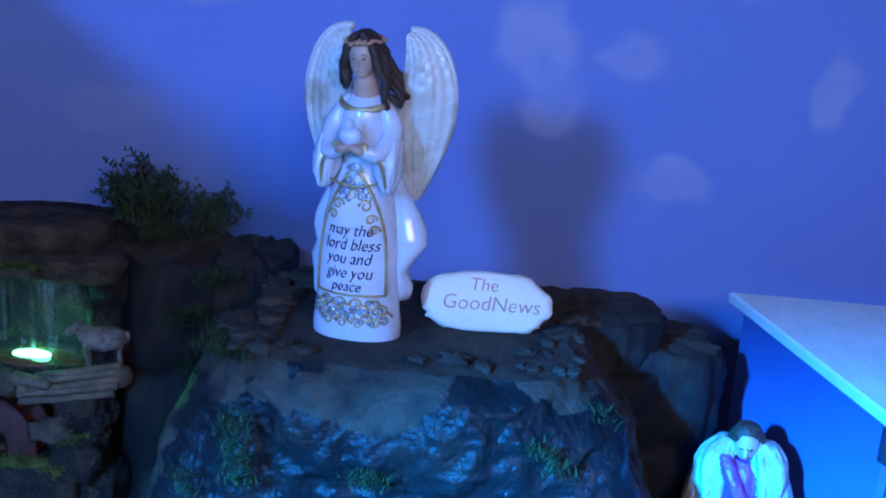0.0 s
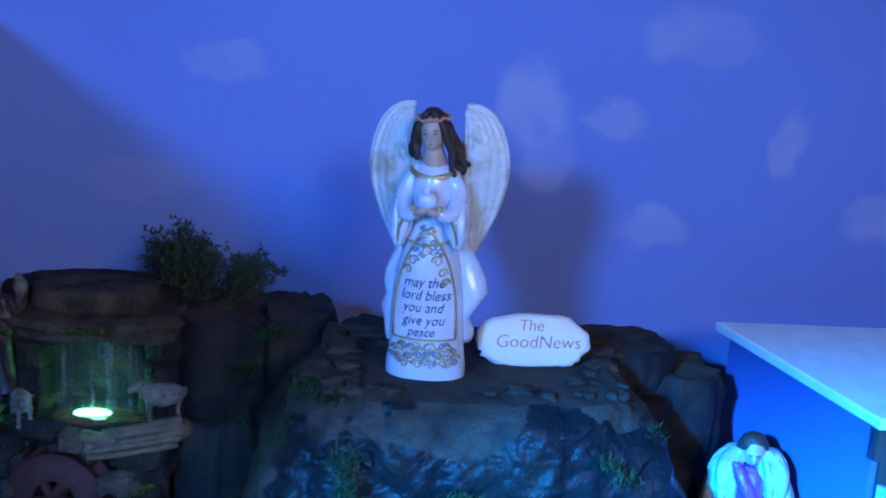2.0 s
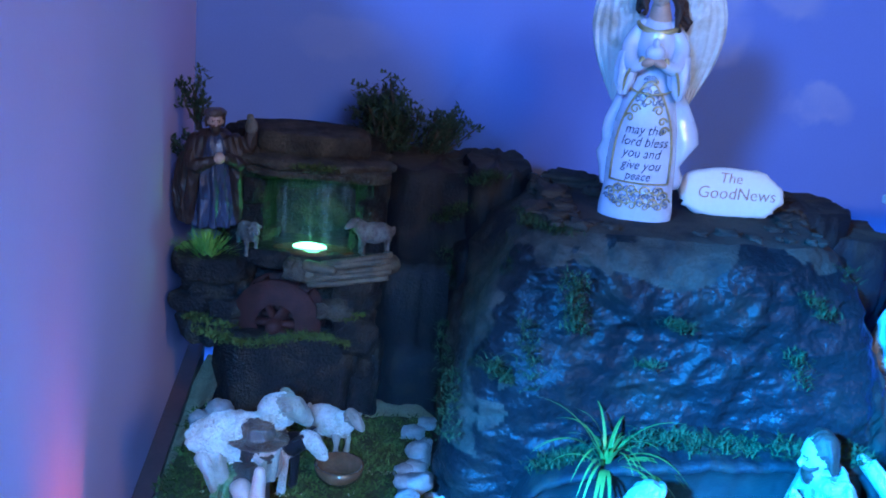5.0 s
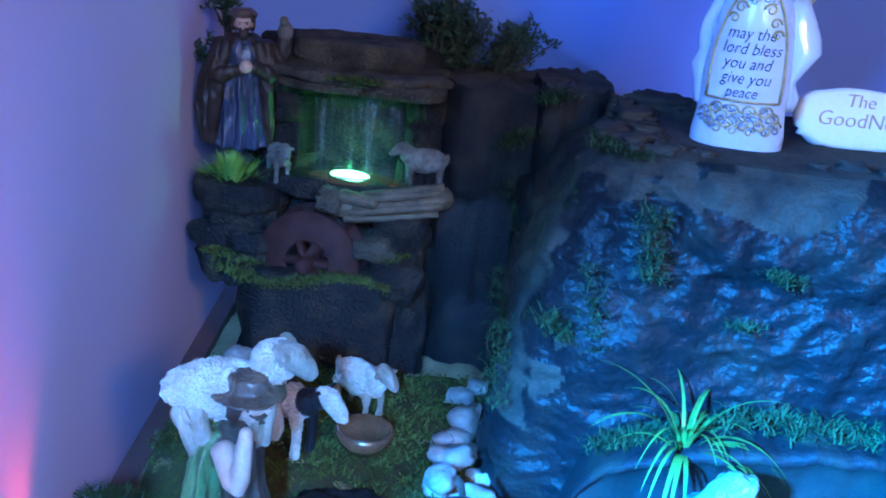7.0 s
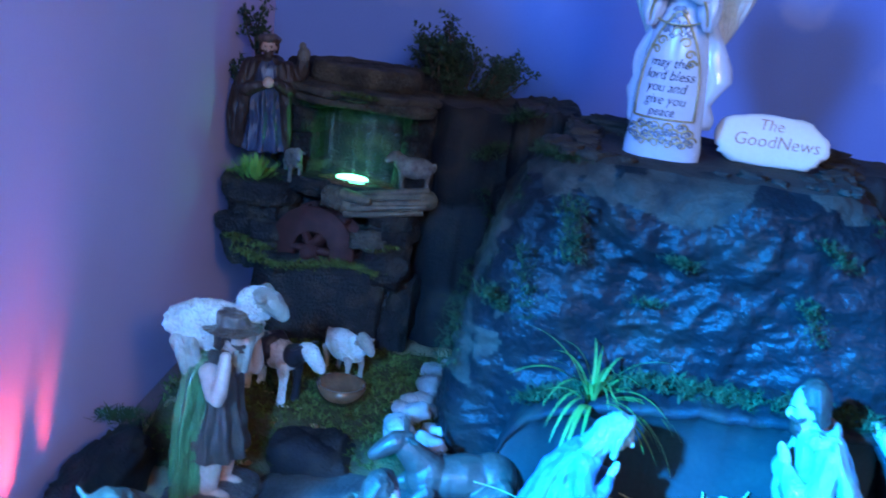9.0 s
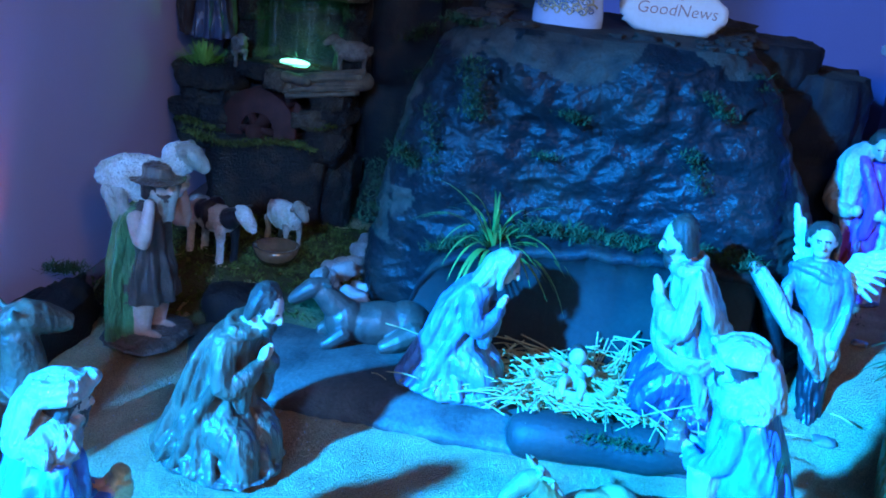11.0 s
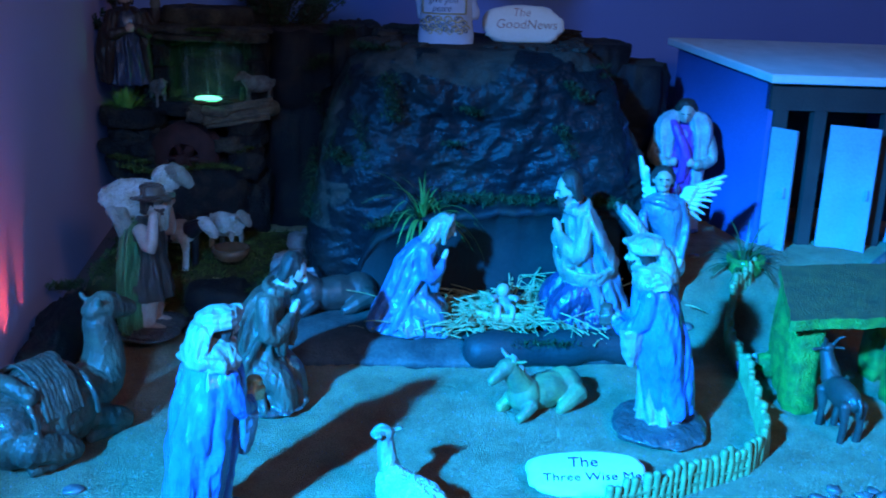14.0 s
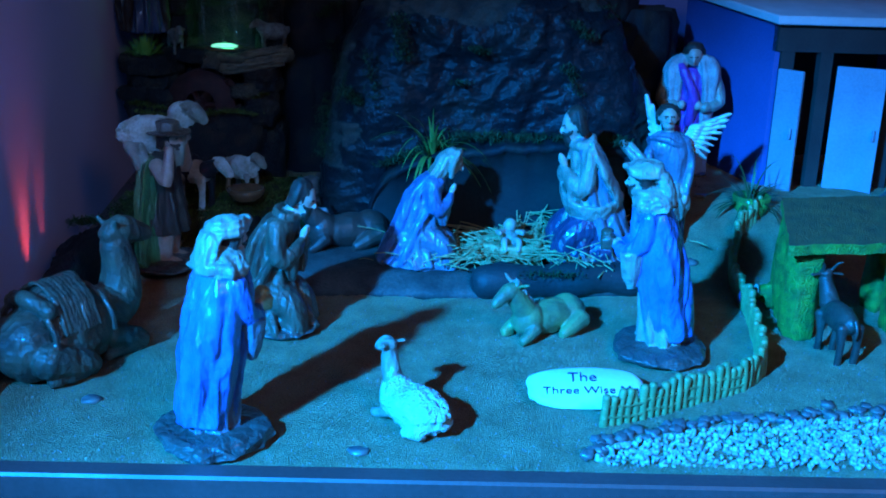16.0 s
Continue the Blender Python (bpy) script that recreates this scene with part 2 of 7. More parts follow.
def sky_paint():
    m = mat("painted_sky", (0.17, 0.24, 0.52), (0.15, 0.21, 0.48), rough=0.8, scale=2.5, fine=300, bump=0.1, grain=0.05, spec=0.25)
    t = m.node_tree
    n, l = t.nodes, t.links
    bs = n["Principled BSDF"]
    base = bs.inputs["Base Color"].links[0].from_socket
    co = n.new("ShaderNodeTexCoord")
    ns = n.new("ShaderNodeTexNoise")
    ns.inputs["Scale"].default_value, ns.inputs["Detail"].default_value = 14, 4
    l.new(co.outputs["Object"], ns.inputs["Vector"])
    off = n.new("ShaderNodeVectorMath")
    off.operation = "MULTIPLY_ADD"
    off.inputs[1].default_value, off.inputs[2].default_value = (0.07, 0.0, 0.07), (-0.035, 0.0, -0.035)
    l.new(ns.outputs["Color"], off.inputs[0])
    put = n.new("ShaderNodeVectorMath")
    l.new(co.outputs["Object"], put.inputs[0])
    l.new(off.outputs[0], put.inputs[1])
    whole = None
    for x, z, rx, rz, k in CLOUDS:
        sub, div, ln, mr = n.new("ShaderNodeVectorMath"), n.new("ShaderNodeVectorMath"), n.new("ShaderNodeVectorMath"), n.new("ShaderNodeMapRange")
        sub.operation, div.operation, ln.operation = "SUBTRACT", "DIVIDE", "LENGTH"
        sub.inputs[1].default_value, div.inputs[1].default_value = (x, 0, z), (rx, 1000.0, rz)
        l.new(put.outputs[0], sub.inputs[0]); l.new(sub.outputs[0], div.inputs[0]); l.new(div.outputs[0], ln.inputs[0])
        mr.interpolation_type = "SMOOTHSTEP"
        mr.inputs["From Min"].default_value, mr.inputs["From Max"].default_value = 1.0, 0.55
        mr.inputs["To Max"].default_value = k
        l.new(ln.outputs["Value"], mr.inputs["Value"])
        if whole is None:
            whole = mr.outputs["Result"]
        else:
            mx = n.new("ShaderNodeMath")
            mx.operation = "MAXIMUM"
            l.new(whole, mx.inputs[0]); l.new(mr.outputs["Result"], mx.inputs[1])
            whole = mx.outputs[0]
    mul = n.new("ShaderNodeMath")
    mul.operation = "MULTIPLY"
    mr2 = n.new("ShaderNodeMapRange")
    mr2.inputs["From Min"].default_value, mr2.inputs["From Max"].default_value, mr2.inputs["To Min"].default_value = 0.35, 0.6, 0.45
    l.new(ns.outputs["Fac"], mr2.inputs["Value"])
    l.new(whole, mul.inputs[0]); l.new(mr2.outputs["Result"], mul.inputs[1])
    mix = n.new("ShaderNodeMix")
    mix.data_type = "RGBA"
    mix.inputs[7].default_value = (0.42, 0.40, 0.50, 1)
    l.new(mul.outputs[0], mix.inputs[0]); l.new(base, mix.inputs[6]); l.new(mix.outputs[2], bs.inputs["Base Color"])
    return m


CLOUDS = ((0.095, 0.645, 0.07, 0.085, 0.55), (0.21, 0.635, 0.055, 0.035, 0.5), (0.285, 0.485, 0.06, 0.033, 0.5), (0.47, 0.61, 0.035, 0.055, 0.45), (0.12, 0.57, 0.05, 0.05, 0.4),
          (-0.33, 0.69, 0.07, 0.035, 0.35), (-0.45, 0.52, 0.10, 0.04, 0.15), (0.33, 0.76, 0.10, 0.05, 0.35), (0.62, 0.51, 0.07, 0.04, 0.4), (0.75, 0.71, 0.08, 0.04, 0.4), (-0.1, 0.82, 0.09, 0.04, 0.3))
SKYWALL = sky_paint()


def glow(name, color, strength):
    m = bpy.data.materials.new(name)
    m.use_nodes = True
    b = m.node_tree.nodes["Principled BSDF"]
    b.inputs["Base Color"].default_value = (*color, 1)
    b.inputs["Emission Color"].default_value, b.inputs["Emission Strength"].default_value = (*color, 1), strength
    return m


def water_mat():
    m = bpy.data.materials.new("falling_water")
    m.use_nodes = True
    t = m.node_tree
    n, l = t.nodes, t.links
    b = n["Principled BSDF"]
    b.inputs["Base Color"].default_value = (0.35, 0.45, 0.40, 1)
    b.inputs["Roughness"].default_value, b.inputs["IOR"].default_value = 0.15, 1.33
    co, w, bp = n.new("ShaderNodeTexCoord"), n.new("ShaderNodeTexNoise"), n.new("ShaderNodeBump")
    mp = n.new("ShaderNodeMapping")
    mp.inputs["Scale"].default_value = (160, 160, 12)
    l.new(co.outputs["Object"], mp.inputs["Vector"]); l.new(mp.outputs[0], w.inputs["Vector"])
    w.inputs["Scale"].default_value = 1.0
    al = n.new("ShaderNodeMapRange")
    al.inputs["From Min"].default_value, al.inputs["From Max"].default_value, al.inputs["To Min"].default_value, al.inputs["To Max"].default_value = 0.50, 0.80, 0.03, 0.42
    l.new(w.outputs["Fac"], al.inputs["Value"]); l.new(al.outputs["Result"], b.inputs["Alpha"])
    bp.inputs["Strength"].default_value, bp.inputs["Distance"].default_value = 0.8, 0.003
    l.new(w.outputs["Fac"], bp.inputs["Height"]); l.new(bp.outputs[0], b.inputs["Normal"])
    return m


LIGHTDISC = glow("fountain_light", (0.25, 1.0, 0.65), 3.5)
WATER = water_mat()

# ---- mesh tools ----


from mathutils.bvhtree import BVHTree


class Shape:
    """Collects faces in metres, each with one of the given materials."""

    def __init__(self, *mats):
        self.v, self.f, self.m, self.mats = [], [], [], list(mats)

    def index(self, m):
        if m not in self.mats:
            self.mats.append(m)
        return self.mats.index(m)

    def add(self, verts, faces, m):
        o, k = len(self.v), self.index(m)
        self.v += [tuple(p) for p in verts]
        self.f += [tuple(i + o for i in f) for f in faces]
        self.m += [k] * len(faces)

    def rings(self, rings, m, cap=True):
        n = len(rings[0])
        verts = [p for r in rings for p in r]
        faces = [(j * n + i, j * n + (i + 1) % n, (j + 1) * n + (i + 1) % n, (j + 1) * n + i) for j in range(len(rings) - 1) for i in range(n)]
        if cap:
            faces += [tuple(reversed(range(n))), tuple(range((len(rings) - 1) * n, len(rings) * n))]
        self.add(verts, faces, m)

    def loft(self, stations, m, folds=0, amp=0.0, seg=36, steps=5, phase=0.0):
        """stations: (cx, cy, z, rx, ry). Folds run down the cloth and grow towards the first station."""
        st = np.array(stations, float)
        seg = max(seg, 56) if folds else seg
        t = np.linspace(0, len(st) - 1, (len(st) - 1) * steps + 1)
        rings = []
        for u in t:
            i = min(int(u), len(st) - 2)
            w = u - i
            p0, p1, p2, p3 = st[max(i - 1, 0)], st[i], st[i + 1], st[min(i + 2, len(st) - 1)]
            s = 0.5 * (2 * p1 + (p2 - p0) * w + (2 * p0 - 5 * p1 + 4 * p2 - p3) * w * w + (3 * p1 - p0 - 3 * p2 + p3) * w ** 3)
            s[3:] = np.maximum(s[3:], 0.0005)
            k = 1.25 * amp * (1 - 0.6 * u / (len(st) - 1))
            ring = []
            for a in range(seg):
                an = 2 * math.pi * a / seg
                g = 1 + k * (1.7 * (2 * abs(math.sin(0.5 * folds * an + phase + 0.8 * math.sin(3 * s[2] / max(st[-1][2], 0.01) + an))) ** 0.7 - 1.2) + 0.5 * math.sin((folds * 2 + 1) * an + phase * 2 + 2 * u))
                if folds:
                    g += 1.3 * k * noise.noise(Vector((2.2 * math.cos(an), 2.2 * math.sin(an) + phase, 9 * u / len(st)))) - 0.9 * k * abs(noise.noise(Vector((4 * math.cos(an) + 1.5 * u, 4 * math.sin(an), 2.0 * u))))
                ring.append((s[0] + s[3] * g * math.cos(an), s[1] + s[4] * g * math.sin(an), s[2]))
            rings.append(ring)
        self.rings(rings, m)

    def blob(self, c, r, m, turn=(0, 0, 0), seg=16, rough=0.0, freq=40.0):
        e = Euler([radians(a) for a in turn]).to_matrix()
        rings = []
        nz = max(6, seg // 2 + 2)
        for j in range(nz + 1):
            th = math.pi * (0.02 + 0.96 * j / nz)
            ring = []
            for i in range(seg):
                an = 2 * math.pi * i / seg
                p = Vector((r[0] * math.sin(th) * math.cos(an), r[1] * math.sin(th) * math.sin(an), -r[2] * math.cos(th)))
                if rough:
                    p *= 1 + rough * noise.noise(freq * p + Vector(c) * 31)
                ring.append(Vector(c) + e @ p)
            rings.append(ring)
        self.rings(rings, m)

    def tube(self, pts, radii, m, seg=10, flat=1.0):
        pts = [Vector(p) for p in pts]
        if not isinstance(radii, (list, tuple)):
            radii = [radii] * len(pts)
        if 2 < len(pts) < 9:
            fine, size = [], []
            for i in range(len(pts) - 1):
                a, b, c, d = (max(i - 1, 0), i, i + 1, min(i + 2, len(pts) - 1))
                for k in range(4):
                    w = k / 4
                    fine.append(0.5 * (2 * pts[b] + (pts[c] - pts[a]) * w + (2 * pts[a] - 5 * pts[b] + 4 * pts[c] - pts[d]) * w * w + (3 * pts[b] - pts[a] - 3 * pts[c] + pts[d]) * w ** 3))
                    size.append(radii[b] + (radii[c] - radii[b]) * w)
            pts, radii = fine + [pts[-1]], size + [radii[-1]]
        # round off the ends
        for e in (0, -1):
            d = (pts[e] - pts[1 if e == 0 else -2]).normalized()
            tips = [(pts[e] + d * radii[e] * 0.45, radii[e] * 0.8), (pts[e] + d * radii[e] * 0.7, radii[e] * 0.35)]
            if seg < 8:
                continue
            pts = [p for p, _ in reversed(tips)] + pts if e == 0 else pts + [p for p, _ in tips]
            radii = [q for _, q in reversed(tips)] + list(radii) if e == 0 else list(radii) + [q for _, q in tips]
        rings = []
        side = None
        for i, p in enumerate(pts):
            d = (pts[min(i + 1, len(pts) - 1)] - pts[max(i - 1, 0)]).normalized()
            if side is None:
                side = d.cross(Vector((0.13, 0.21, 1) if abs(d.z) < 0.9 else (1, 0.1, 0))).normalized()
            side = (side - d * side.dot(d)).normalized()
            up = d.cross(side)
            rings.append([p + radii[i] * (math.cos(a) * side + flat * math.sin(a) * up) for a in (2 * math.pi * k / seg for k in range(seg))])
        self.rings(rings, m)

    def box(self, lo, hi, m, bevel=0.0):
        (x0, y0, z0), (x1, y1, z1) = lo, hi
        b = bevel
        if not b:
            v = [(x, y, z) for z in (z0, z1) for y in (y0, y1) for x in (x0, x1)]
            self.add(v, [(0, 2, 3, 1), (4, 5, 7, 6), (0, 1, 5, 4), (2, 6, 7, 3), (1, 3, 7, 5), (0, 4, 6, 2)], m)
            return
        def ring(z, i):
            return [(x0 + i + b, y0 + i, z), (x1 - i - b, y0 + i, z), (x1 - i, y0 + i + b, z), (x1 - i, y1 - i - b, z), (x1 - i - b, y1 - i, z), (x0 + i + b, y1 - i, z), (x0 + i, y1 - i - b, z), (x0 + i, y0 + i + b, z)]
        self.rings([ring(z0, b * 0.7), ring(z0 + b, 0), ring(z1 - b, 0), ring(z1, b * 0.7)], m)

    def mesh(self, name, smooth=True):
        me = bpy.data.meshes.new(name)
        me.from_pydata(self.v, [], self.f)
        for m in self.mats:
            me.materials.append(m)
        me.polygons.foreach_set("material_index", self.m)
        me.polygons.foreach_set("use_smooth", [smooth] * len(self.f))
        me.update()
        bm = bmesh.new()
        bm.from_mesh(me)
        bmesh.ops.recalc_face_normals(bm, faces=bm.faces[:])
        bm.to_mesh(me)
        bm.free()
        return me


def obj(name, s, m=None, smooth=True, parent=None):
    ob = new(name, s.mesh(name, smooth) if isinstance(s, Shape) else s)
    if parent:
        ob.parent = parent
    if m is not None:
        ob.matrix_basis = m
    return ob


def part(name, s, parent, label="", m=None, smooth=True):
    ob = obj(name, s, m, smooth, parent)
    return tagged(ob, label) if label else ob


def empty(name, m):
    ob = new(name)
    ob.matrix_basis = m
    return ob


def fuse(s, extra=None, voxel=0.0014, soften=2, cloth=0.0016):
    """One cast surface out of overlapping pieces, each place with its piece's paint; wool gets curls, cloth soft folds."""
    ob = new("cast", s.mesh("cast"))
    a = ob.modifiers.new("fuse", "REMESH")
    a.mode, a.voxel_size = "VOXEL", voxel
    b = ob.modifiers.new("soften", "SMOOTH")
    b.factor, b.iterations = 0.5, soften
    me = bpy.data.meshes.new_from_object(ob.evaluated_get(bpy.context.evaluated_depsgraph_get()))
    bpy.data.objects.remove(ob)
    tree = BVHTree.FromPolygons(s.v, s.f)
    out = Shape(*s.mats)
    wool = [i for i, m in enumerate(s.mats) if m in (WOOL, FWOOL)]
    hide = [i for i, m in enumerate(s.mats) if m in (FUR, OX, BASE, BLACK, HAIR)]
    plain = [i for i, m in enumerate(s.mats) if m in (SKIN, GOLD, WHITE)]
    kinds = []
    for v in me.vertices:
        k = s.m[tree.find_nearest(v.co)[2]]
        kinds.append(k)
        x, y, z = v.co
        if k in wool:
            d = 0.0016 * (0.45 - abs(noise.noise(v.co * 190)) - 0.5 * abs(noise.noise(v.co * 330)))
        elif k in plain:
            d = 0.0
        else:
            g = 0.35 * cloth if k in hide else cloth
            d = g * (noise.noise(Vector((x * 60, y * 60, z * 22 + x * 25))) - 1.2 * abs(noise.noise(Vector((x * 95 + z * 35, y * 95 - z * 20, z * 30)))) + 0.4)
        out.v.append(tuple(v.co + v.normal * d))
    out.f = [tuple(p.vertices) for p in me.polygons]
    out.m = [kinds[f[0]] for f in out.f]
    bpy.data.meshes.remove(me)
    if extra:
        for i, m in enumerate(extra.mats):
            o = len(out.v)
            faces = [f for f, k in zip(extra.f, extra.m) if k == i]
            used = sorted({q for f in faces for q in f})
            at = {q: n for n, q in enumerate(used)}
            out.add([extra.v[q] for q in used], [tuple(at[q] for q in f) for f in faces], m)
    return out


def fbm(p, octaves=4):
    return noise.fractal(p, 0.9, 2.1, octaves, noise_basis="PERLIN_ORIGINAL")


def rock(s, c, r, m, seed=0, rough=0.28, seg=26, square=0.6, freq=1.6):
    """A boulder: a squared ball with broken relief."""
    rings = []
    nz = seg // 2 + 2
    for j in range(nz + 1):
        th = math.pi * (0.02 + 0.96 * j / nz)
        ring = []
        for i in range(seg):
            an = 2 * math.pi * i / seg
            d = [math.sin(th) * math.cos(an), math.sin(th) * math.sin(an), -math.cos(th)]
            p = Vector([math.copysign(abs(x) ** square, x) for x in d])
            q = p * freq + Vector((seed * 7.3, seed * 3.1, seed * 1.7))
            k = 1 + rough * fbm(q, 4) + 0.5 * rough * (abs(noise.noise(q * 3.3)) - 0.3) - 0.3 * rough * abs(noise.noise(q * 7.1))
            ring.append((c[0] + r[0] * p.x * k, c[1] + r[1] * p.y * k, c[2] + r[2] * p.z * k))
        rings.append(ring)
    s.rings(rings, m)


def letters(text, size, shear=0.0):
    """Vertices and faces of a line of text, its middle at the origin, in the x-z plane, facing -y."""
    c = bpy.data.curves.new("lettering", "FONT")
    c.body, c.size, c.shear, c.align_x, c.extrude, c.resolution_u = text, size, shear, "CENTER", 0.0006, 3
    c.offset = -0.012 * size
    ob = new("lettering", c)
    me = bpy.data.meshes.new_from_object(ob.evaluated_get(bpy.context.evaluated_depsgraph_get()))
    v = [(p.co.x, -p.co.z, p.co.y) for p in me.vertices]
    f = [tuple(p.vertices) for p in me.polygons]
    bpy.data.objects.remove(ob)
    return v, f

# ---- room ----
WALLY, LEFTX = 1.42, -0.66


def slab(name, lo, hi, m, label="", smooth=False):
    s = Shape()
    s.box(lo, hi, m)
    return tagged(obj(name, s, smooth=smooth), label, kind="structure")


slab("wall_north", (-3.0, WALLY, -0.8), (2.2, WALLY + 0.1, 1.75), SKYWALL, "wall painted as a blue sky with soft clouds")
# a low partition runs along the table's end, a little askew
WEST = ((-0.666, 1.42), (-0.579, 0.30))


def west(y):
    return WEST[0][0] + (WEST[1][0] - WEST[0][0]) * (WEST[0][1] - y) / (WEST[0][1] - WEST[1][1])


def strip(s, a, b, z0, z1, m):
    """An upright prism along the partition's line, from a to b metres beside it."""
    v = [(west(y) + k, y, z) for z in (z0, z1) for y in ((1.418, 0.30) if a < 0 else (1.418, 0.2035)) for k in (a, b)]
    s.add(v, [(0, 2, 3, 1), (4, 5, 7, 6), (0, 1, 5, 4), (2, 6, 7, 3), (1, 3, 7, 5), (0, 4, 6, 2)], m)


s = Shape()
strip(s, -0.07, 0.0, -0.8, 0.745, LAVENDER)
tagged(obj("wall_west", s, smooth=False), "plain lavender painted partition beside the table", kind="structure")
slab("wall_far_west", (-3.1, -4.0, -0.8), (-3.0, WALLY + 0.1, 1.75), LAVENDER)
slab("wall_east", (2.2, -4.0, -0.8), (2.3, WALLY + 0.1, 1.75), ROOMWALL)
slab("wall_south", (-3.0, -4.1, -0.8), (2.2, -4.0, 1.75), ROOMWALL)
slab("ceiling", (-3.1, -4.1, 1.75), (2.3, WALLY + 0.1, 1.85), ROOMWALL)
slab("floor", (-3.1, -4.1, -0.9), (2.3, WALLY + 0.1, -0.8), FLOORM)

# the display table: deck, boards along its edges, legs
table = empty("display_table", pose(0, 0, 0))
tagged(table, "display table with reddish brown boards round its edge", "table")
s = Shape(); s.box((-0.632, 0.203, -0.06), (1.2, 1.41, -0.03), BOARD); part("deck", s, table, smooth=False)
s = Shape(); s.box((-0.659, 0.178, -0.09), (1.2, 0.203, 0.005), BOARD, 0.003); part("front_board", s, table, smooth=False)
s = Shape(); strip(s, 0.001, 0.025, -0.09, 0.014, BOARD); part("side_board", s, table, smooth=False)
for x in (-0.6, 1.1):
    for y in (0.25, 1.33):
        s = Shape(); s.box((x, y, -0.8), (x + 0.05, y + 0.05, -0.06), BOARD, 0.003); part("leg", s, table, smooth=False)


def step(a, b, x):
    t = min(max((x - a) / (b - a), 0), 1)
    return t * t * (3 - 2 * t)


def ground(x, y):
    """Height of the sand: flat in front, rising behind on both sides."""
    left = 0.048 * step(0.80, 0.88, y + 0.15 * (x + 0.4)) * step(-0.22, -0.30, x) * step(-0.615, -0.575, x)
    right = 0.085 * step(0.74, 0.95, y) * step(0.2, 0.28, x)
    return left + right + 0.004 * noise.noise(Vector((x * 9, y * 9, 0))) + 0.0022 * noise.noise(Vector((x * 38, y * 38, 3))) + 0.0024 * noise.noise(Vector((x * 105, y * 105, 7)))


s = Shape()
nx, ny = 460, 300
xs, ys = np.linspace(-0.6315, 1.19, nx), np.linspace(0.2035, 1.405, ny)
s.add([(x, y, ground(x, y)) for y in ys for x in xs], [(j * nx + i, j * nx + i + 1, (j + 1) * nx + i + 1, (j + 1) * nx + i) for j in range(ny - 1) for i in range(nx - 1)], SAND)
tagged(obj("ground", s), "beige craft sand spread over the table", kind="structure")

# ---- rocks ----


def strata(s, c, r, m, seed, layers=4, rough=0.12, seg=56, top=None, taper=0.0):
    """A crag of stacked, broken layers; c its middle, r its half sizes."""
    rings = []
    for i in range(layers):
        z0, z1 = ((2 * (k + (0.3 * noise.noise(Vector((k * 5.1, seed * 0.7, 3))) if 0 < k < layers else 0)) / layers - 1) * r[2] for k in (i, i + 1))
        f = 1 + rough * 1.4 * noise.noise(Vector((i * 3.7, seed * 1.3, 0.5))) - taper * i / max(1, layers - 1)
        dx, dy = 0.25 * rough * noise.noise(Vector((i * 2.3, seed, 7))), 0.25 * rough * noise.noise(Vector((i * 2.9, seed, 11)))
        for w, g in ((0.02, 0.93), (0.12, 0.985), (0.3, 1.0), (0.55, 1.005), (0.8, 0.995), (0.93, 0.965), (0.99, 0.90)):
            z = z0 + (z1 - z0) * w
            ring = []
            for k in range(seg):
                a = 2 * math.pi * k / seg
                x, y = math.cos(a), math.sin(a)
                q = (abs(x) ** 3.2 + abs(y) ** 3.2) ** (-1 / 3.2)
                p = Vector((x * 1.6, y * 1.6, seed * 2.1 + i * 0.8))
                h = f * g * q * (1 + rough * fbm(p, 4) - 0.5 * rough * abs(noise.noise(p * 3.1 + Vector((0, 0, w * 1.4)))) + 0.55 * rough * fbm(Vector((x * 3.5 + seed, y * 3.5, z * 34)), 3) + 0.22 * rough * noise.noise(Vector((x * 11, y * 11, z * 120))))
                ring.append((c[0] + r[0] * (x * h + dx), c[1] + r[1] * (y * h + dy), c[2] + z + 0.10 * r[2] / layers * noise.noise(Vector((x * 4, y * 4, i + seed)))))
            rings.append(ring)
    s.rings(rings, m, cap=False)
    s.add(rings[0], [tuple(reversed(range(seg)))], m)
    last = rings[-1]
    mid = [sum(p[k] for p in last) / seg for k in range(3)]
    crown = [last] + [[(mid[0] + (p[0] - mid[0]) * f, mid[1] + (p[1] - mid[1]) * f, p[2] + 0.0004 + 0.05 * r[0] * noise.noise(Vector((p[0] * f * 60, p[1] * f * 60, seed)))) for p in last] for f in (0.85, 0.65, 0.4, 0.15)]
    s.rings(crown, top or m, cap=False)
    s.add(crown[-1], [tuple(range(seg))], top or m)


